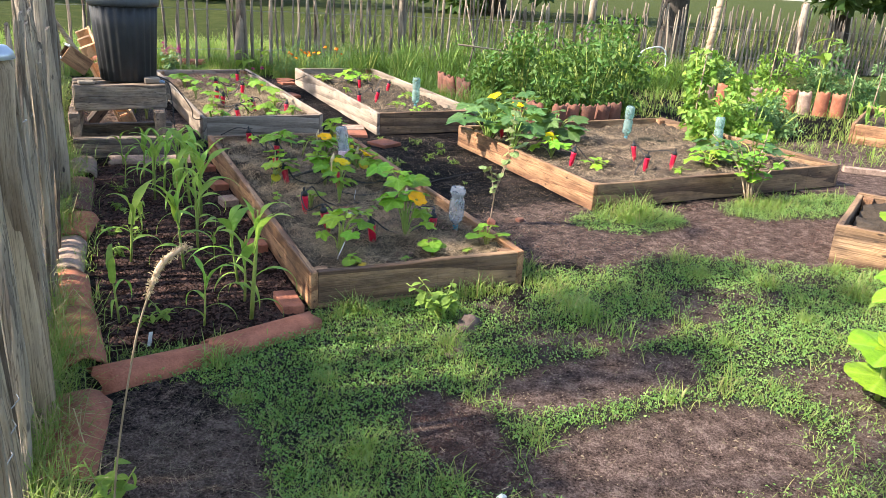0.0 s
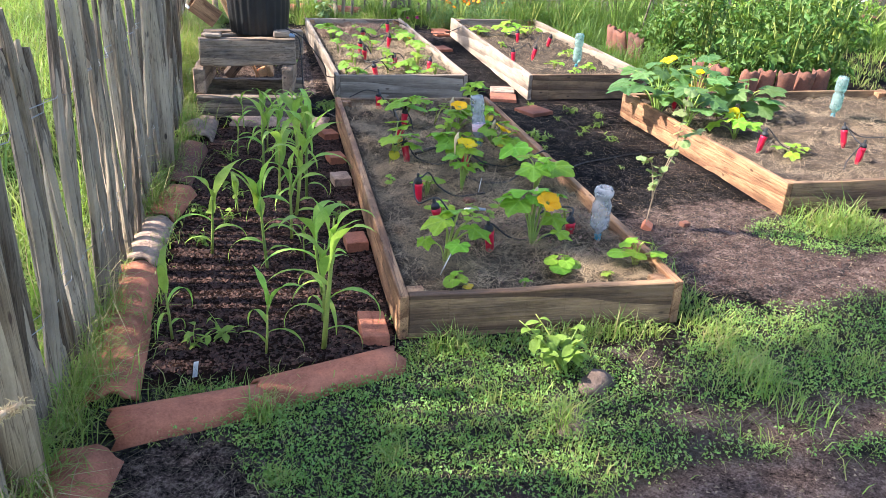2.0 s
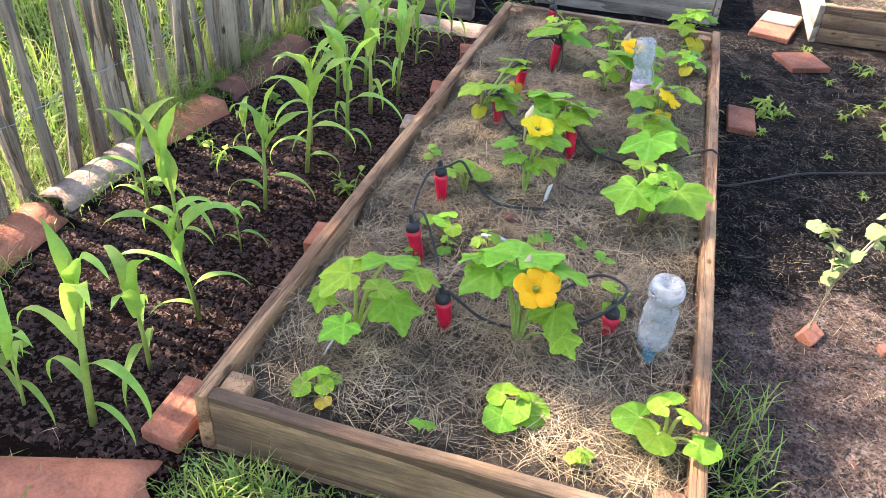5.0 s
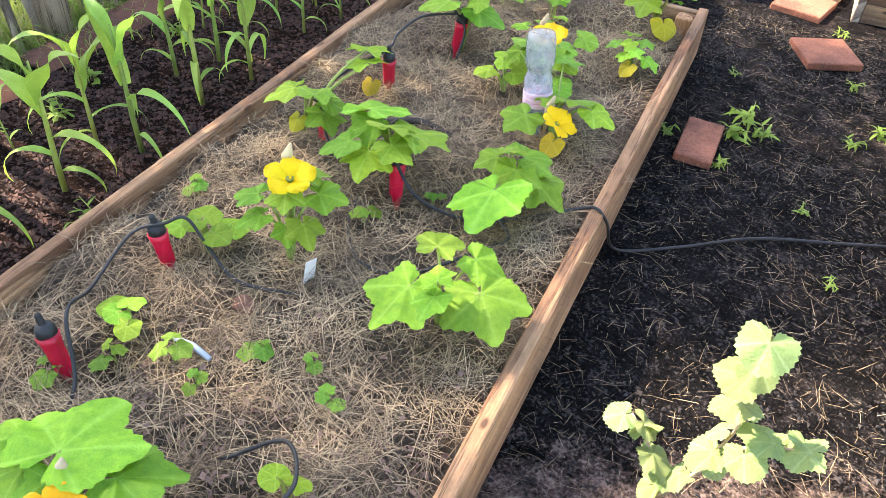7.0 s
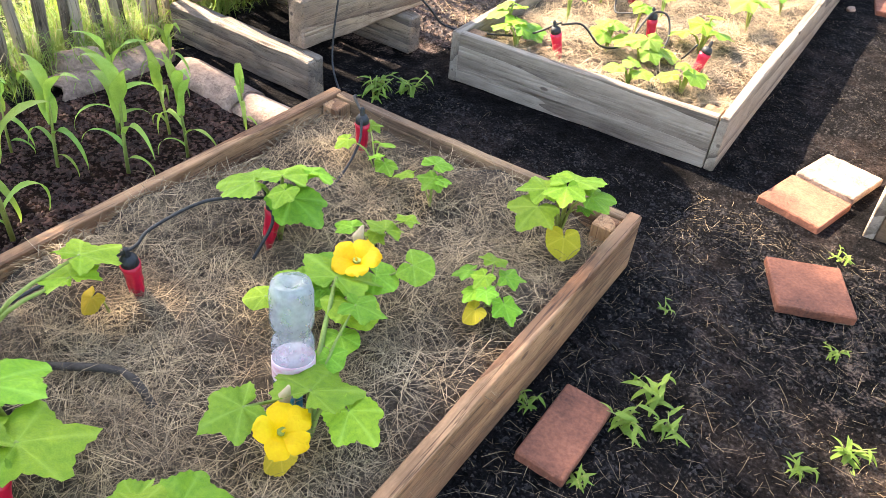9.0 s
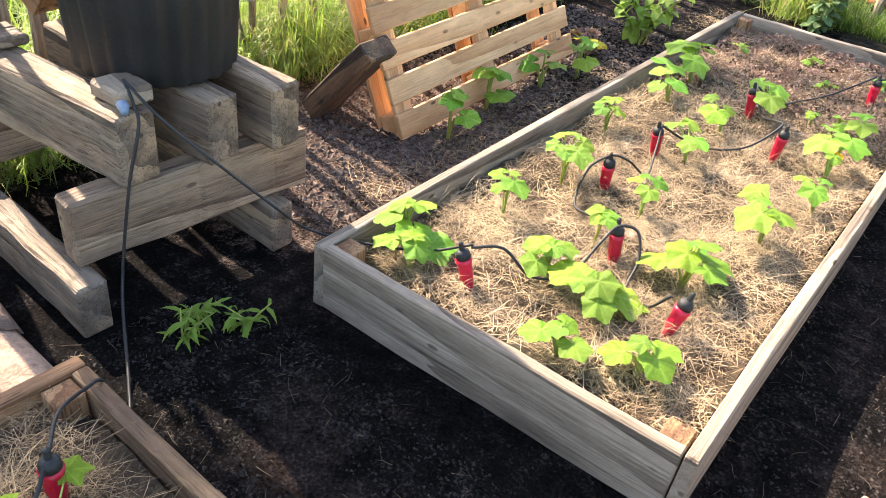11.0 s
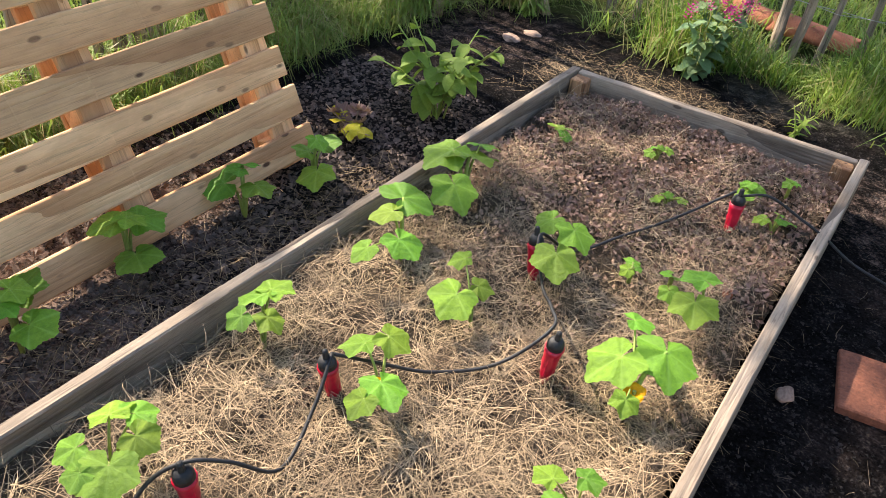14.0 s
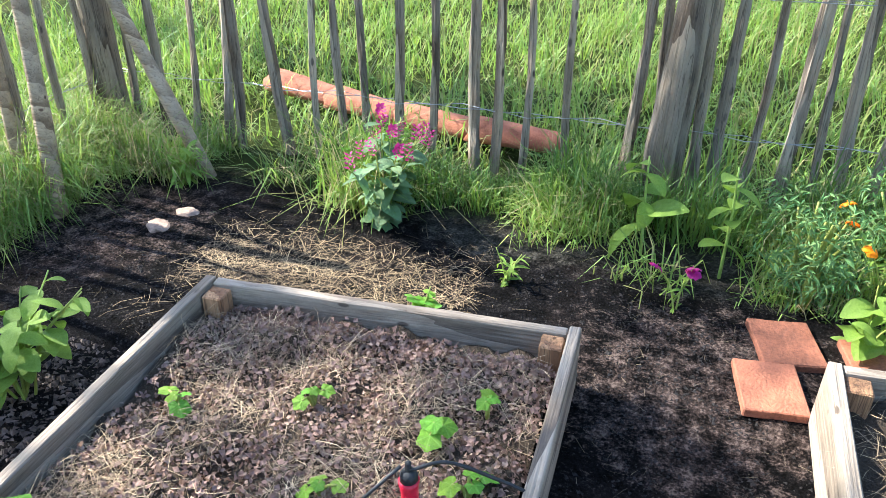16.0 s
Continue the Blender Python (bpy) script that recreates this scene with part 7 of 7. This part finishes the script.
# ---- fence post with zinc cap, seed head, small things ----
capped = thing("capped_post", pose(-1.085, -0.66, 0.0), "thick knotty fence post with flat zinc cap", "post")
put("trunk", post_mesh("trunk", 1.19, 0.066, 0.06, M_POLE, 5), capped, UP)
part("cap", lathe([(0.0, 1.222), (0.06, 1.216), (0.075, 1.20), (0.078, 1.182), (0.066, 1.18)], 20), M_CAPBLUE, capped, "blue-grey zinc cap", smooth=True)
stalk = thing("grass_stalk", pose(-0.88, -1.70, 0), "tall ripe grass stalk with bowed seed head", "grass stalk")
part("stem", tube(smooth_line([(0, 0, 0), (0.02, 0.03, 0.4), (0.08, 0.05, 0.72), (0.125, 0.066, 0.86)], 5), 0.0022, 5), M_SEED, stalk, smooth=True)
hd = smooth_line([(0.118, 0.062, 0.845), (0.15, 0.08, 0.90), (0.20, 0.10, 0.925)], 7)
bmh = tube(hd, [0.003 + 0.0035 * math.sin(math.pi * i / (len(hd) - 1)) for i in range(len(hd))], 7)
seed_head = part("seed_head", bmh, M_SEED, stalk, "fuzzy tan seed head", smooth=True)
hv, hf = leaf_cloud([tuple(p) for p in hd], 26, np.random.RandomState(3), 0.0065, 0.010, 1.0, 0.25)
put("bristles", mesh_of("bristles", hv, hf, M_SEED), seed_head, label="fine tan bristles")
twiggy("nettle", -0.88, -1.25, 0.0, OVAL + SLIM, 5, 0.26, 0.09, 8, 0.075, "pale green leafy weed by the fence foot", "weed", "weeds", 1100)
twiggy("nettle", -1.0, -1.55, 0.0, SLIM, 4, 0.34, 0.08, 7, 0.05, "thin flowering weed by the fence foot", "weed", "weeds", 1101)


def tag(x, y, z, rz, lean, h=0.07, w=0.016):
    tagged(part("plant_label", rough_box(h, w, 0.002, 0.0005), M_WHITE, None, m=pose(x, y, z, lean, 6, rz) @ UP), "small white plastic plant label stuck in soil", "plant label", "plant labels")


tag(-0.70, -0.14, -0.01, 20, 10)
tag(0.578, 1.15, 0.13, 70, 8, 0.085, 0.03)
tag(0.20, 0.25, 0.13, 80, 24, 0.1)


def stone(x, y, z, s, mat, label, seed, flat=0.6, name="stone"):
    bm = bmesh.new()
    bmesh.ops.create_icosphere(bm, subdivisions=3, radius=1.0)
    for v in bm.verts:
        q = 1 + 0.12 * noise.noise(v.co * 4.5 + Vector((0, seed, seed))) + 0.34 * noise.noise(v.co * 1.6 + Vector((seed, seed, 0)))
        v.co = Vector((v.co.x * s * q, v.co.y * s * 0.72 * q, v.co.z * s * flat * q))
    tagged(part(name, bm, mat, None, m=pose(x, y, z, 0, 0, seed * 37), smooth=True), label, "stone", "loose stones")


stone(0.62, -0.38, -0.005, 0.075, M_STONE, "dark rough stone half sunk in the lawn", 1, 0.8)
stone(0.47, -0.565, -0.002, 0.085, M_STONE, "flat brown stone lying in the lawn", 2, 0.35)
stone(-0.66, 7.49, 0.004, 0.06, M_TERRA_PALE, "whitish flat stone on black soil", 4, 0.25)
stone(-0.62, 7.63, 0.004, 0.05, M_TERRA_PALE, "pale flat stone on black soil", 5, 0.3)
stone(0.18, -1.5, 0.01, 0.02, M_WHITE, "small white pebble in the lawn", 6)
stone(1.17, 5.95, 0.01, 0.03, M_TERRA_PALE, "pale mossy pebble beside the plank", 7, 0.5)
stone(0.94, 6.05, 0.15, 0.03, M_TERRA, "orange brick chip lying on straw", 8, 0.4)
stone(0.50, 1.02, 0.15, 0.03, M_TERRA_DARK, "small dark chip lying on hay", 9, 0.5)
stone(0.60, 4.50, 0.155, 0.03, M_TERRA_PALE, "tan dry lump lying on straw", 10, 0.5)
stone(-0.98, 2.78, 0.03, 0.11, M_TERRA_PALE, "pale rounded stone ending the clay edging", 11, 0.6)
tagged(part("twig", tube([(0.44, 0.868, 0.163), (0.49, 0.866, 0.166), (0.54, 0.855, 0.164)], [0.006, 0.008, 0.006], 6), M_CAPBLUE, smooth=True), "short pale grey stick lying on the hay", "twig")
tagged(part("twig", tube(smooth_line([(0.36, 1.78, 0.155), (0.5, 1.86, 0.165), (0.62, 1.84, 0.16)], 4), 0.009, 6), M_BARK, smooth=True), "dark stick lying on the hay", "twig")


# leaf litter at the straw bed's far end
def leaf_litter(n, sampler, size, mat, label, seed, base):
    rs = np.random.RandomState(seed)
    cc = []
    for _ in range(n):
        x, y = sampler(rs)
        cc.append((x, y, base(x, y) + 0.004 + 0.012 * rs.uniform()))
    v, f = leaf_cloud(cc, 2, rs, 0.02, size, 0.25, 0.7)
    stuff("leaf_litter", v, f, mat, label, "leaf litter")


leaf_litter(3600, lambda rs: (rs.uniform(0.02, 1.03), 6.95 - 1.5 * rs.uniform() ** 1.4), 0.016, M_DEADLEAF, "brown leaf crumbs over the straw", 122, lambda x, y: fill_z(x, y, 0.139))
leaf_litter(3400, lambda rs: (rs.uniform(0.02, 1.03), 6.95 - 0.95 * rs.uniform() ** 1.5), 0.02, M_DEADLEAF, "brown dead leaves over the straw", 120, lambda x, y: fill_z(x, y, 0.139))
leaf_litter(500, lambda rs: (rs.uniform(0.35, 1.08), 0.62 + 0.2 * rs.normal()), 0.018, M_DEADLEAF, "brown leaf crumbs over the hay", 121, lambda x, y: fill_z(x, y, 0.139))
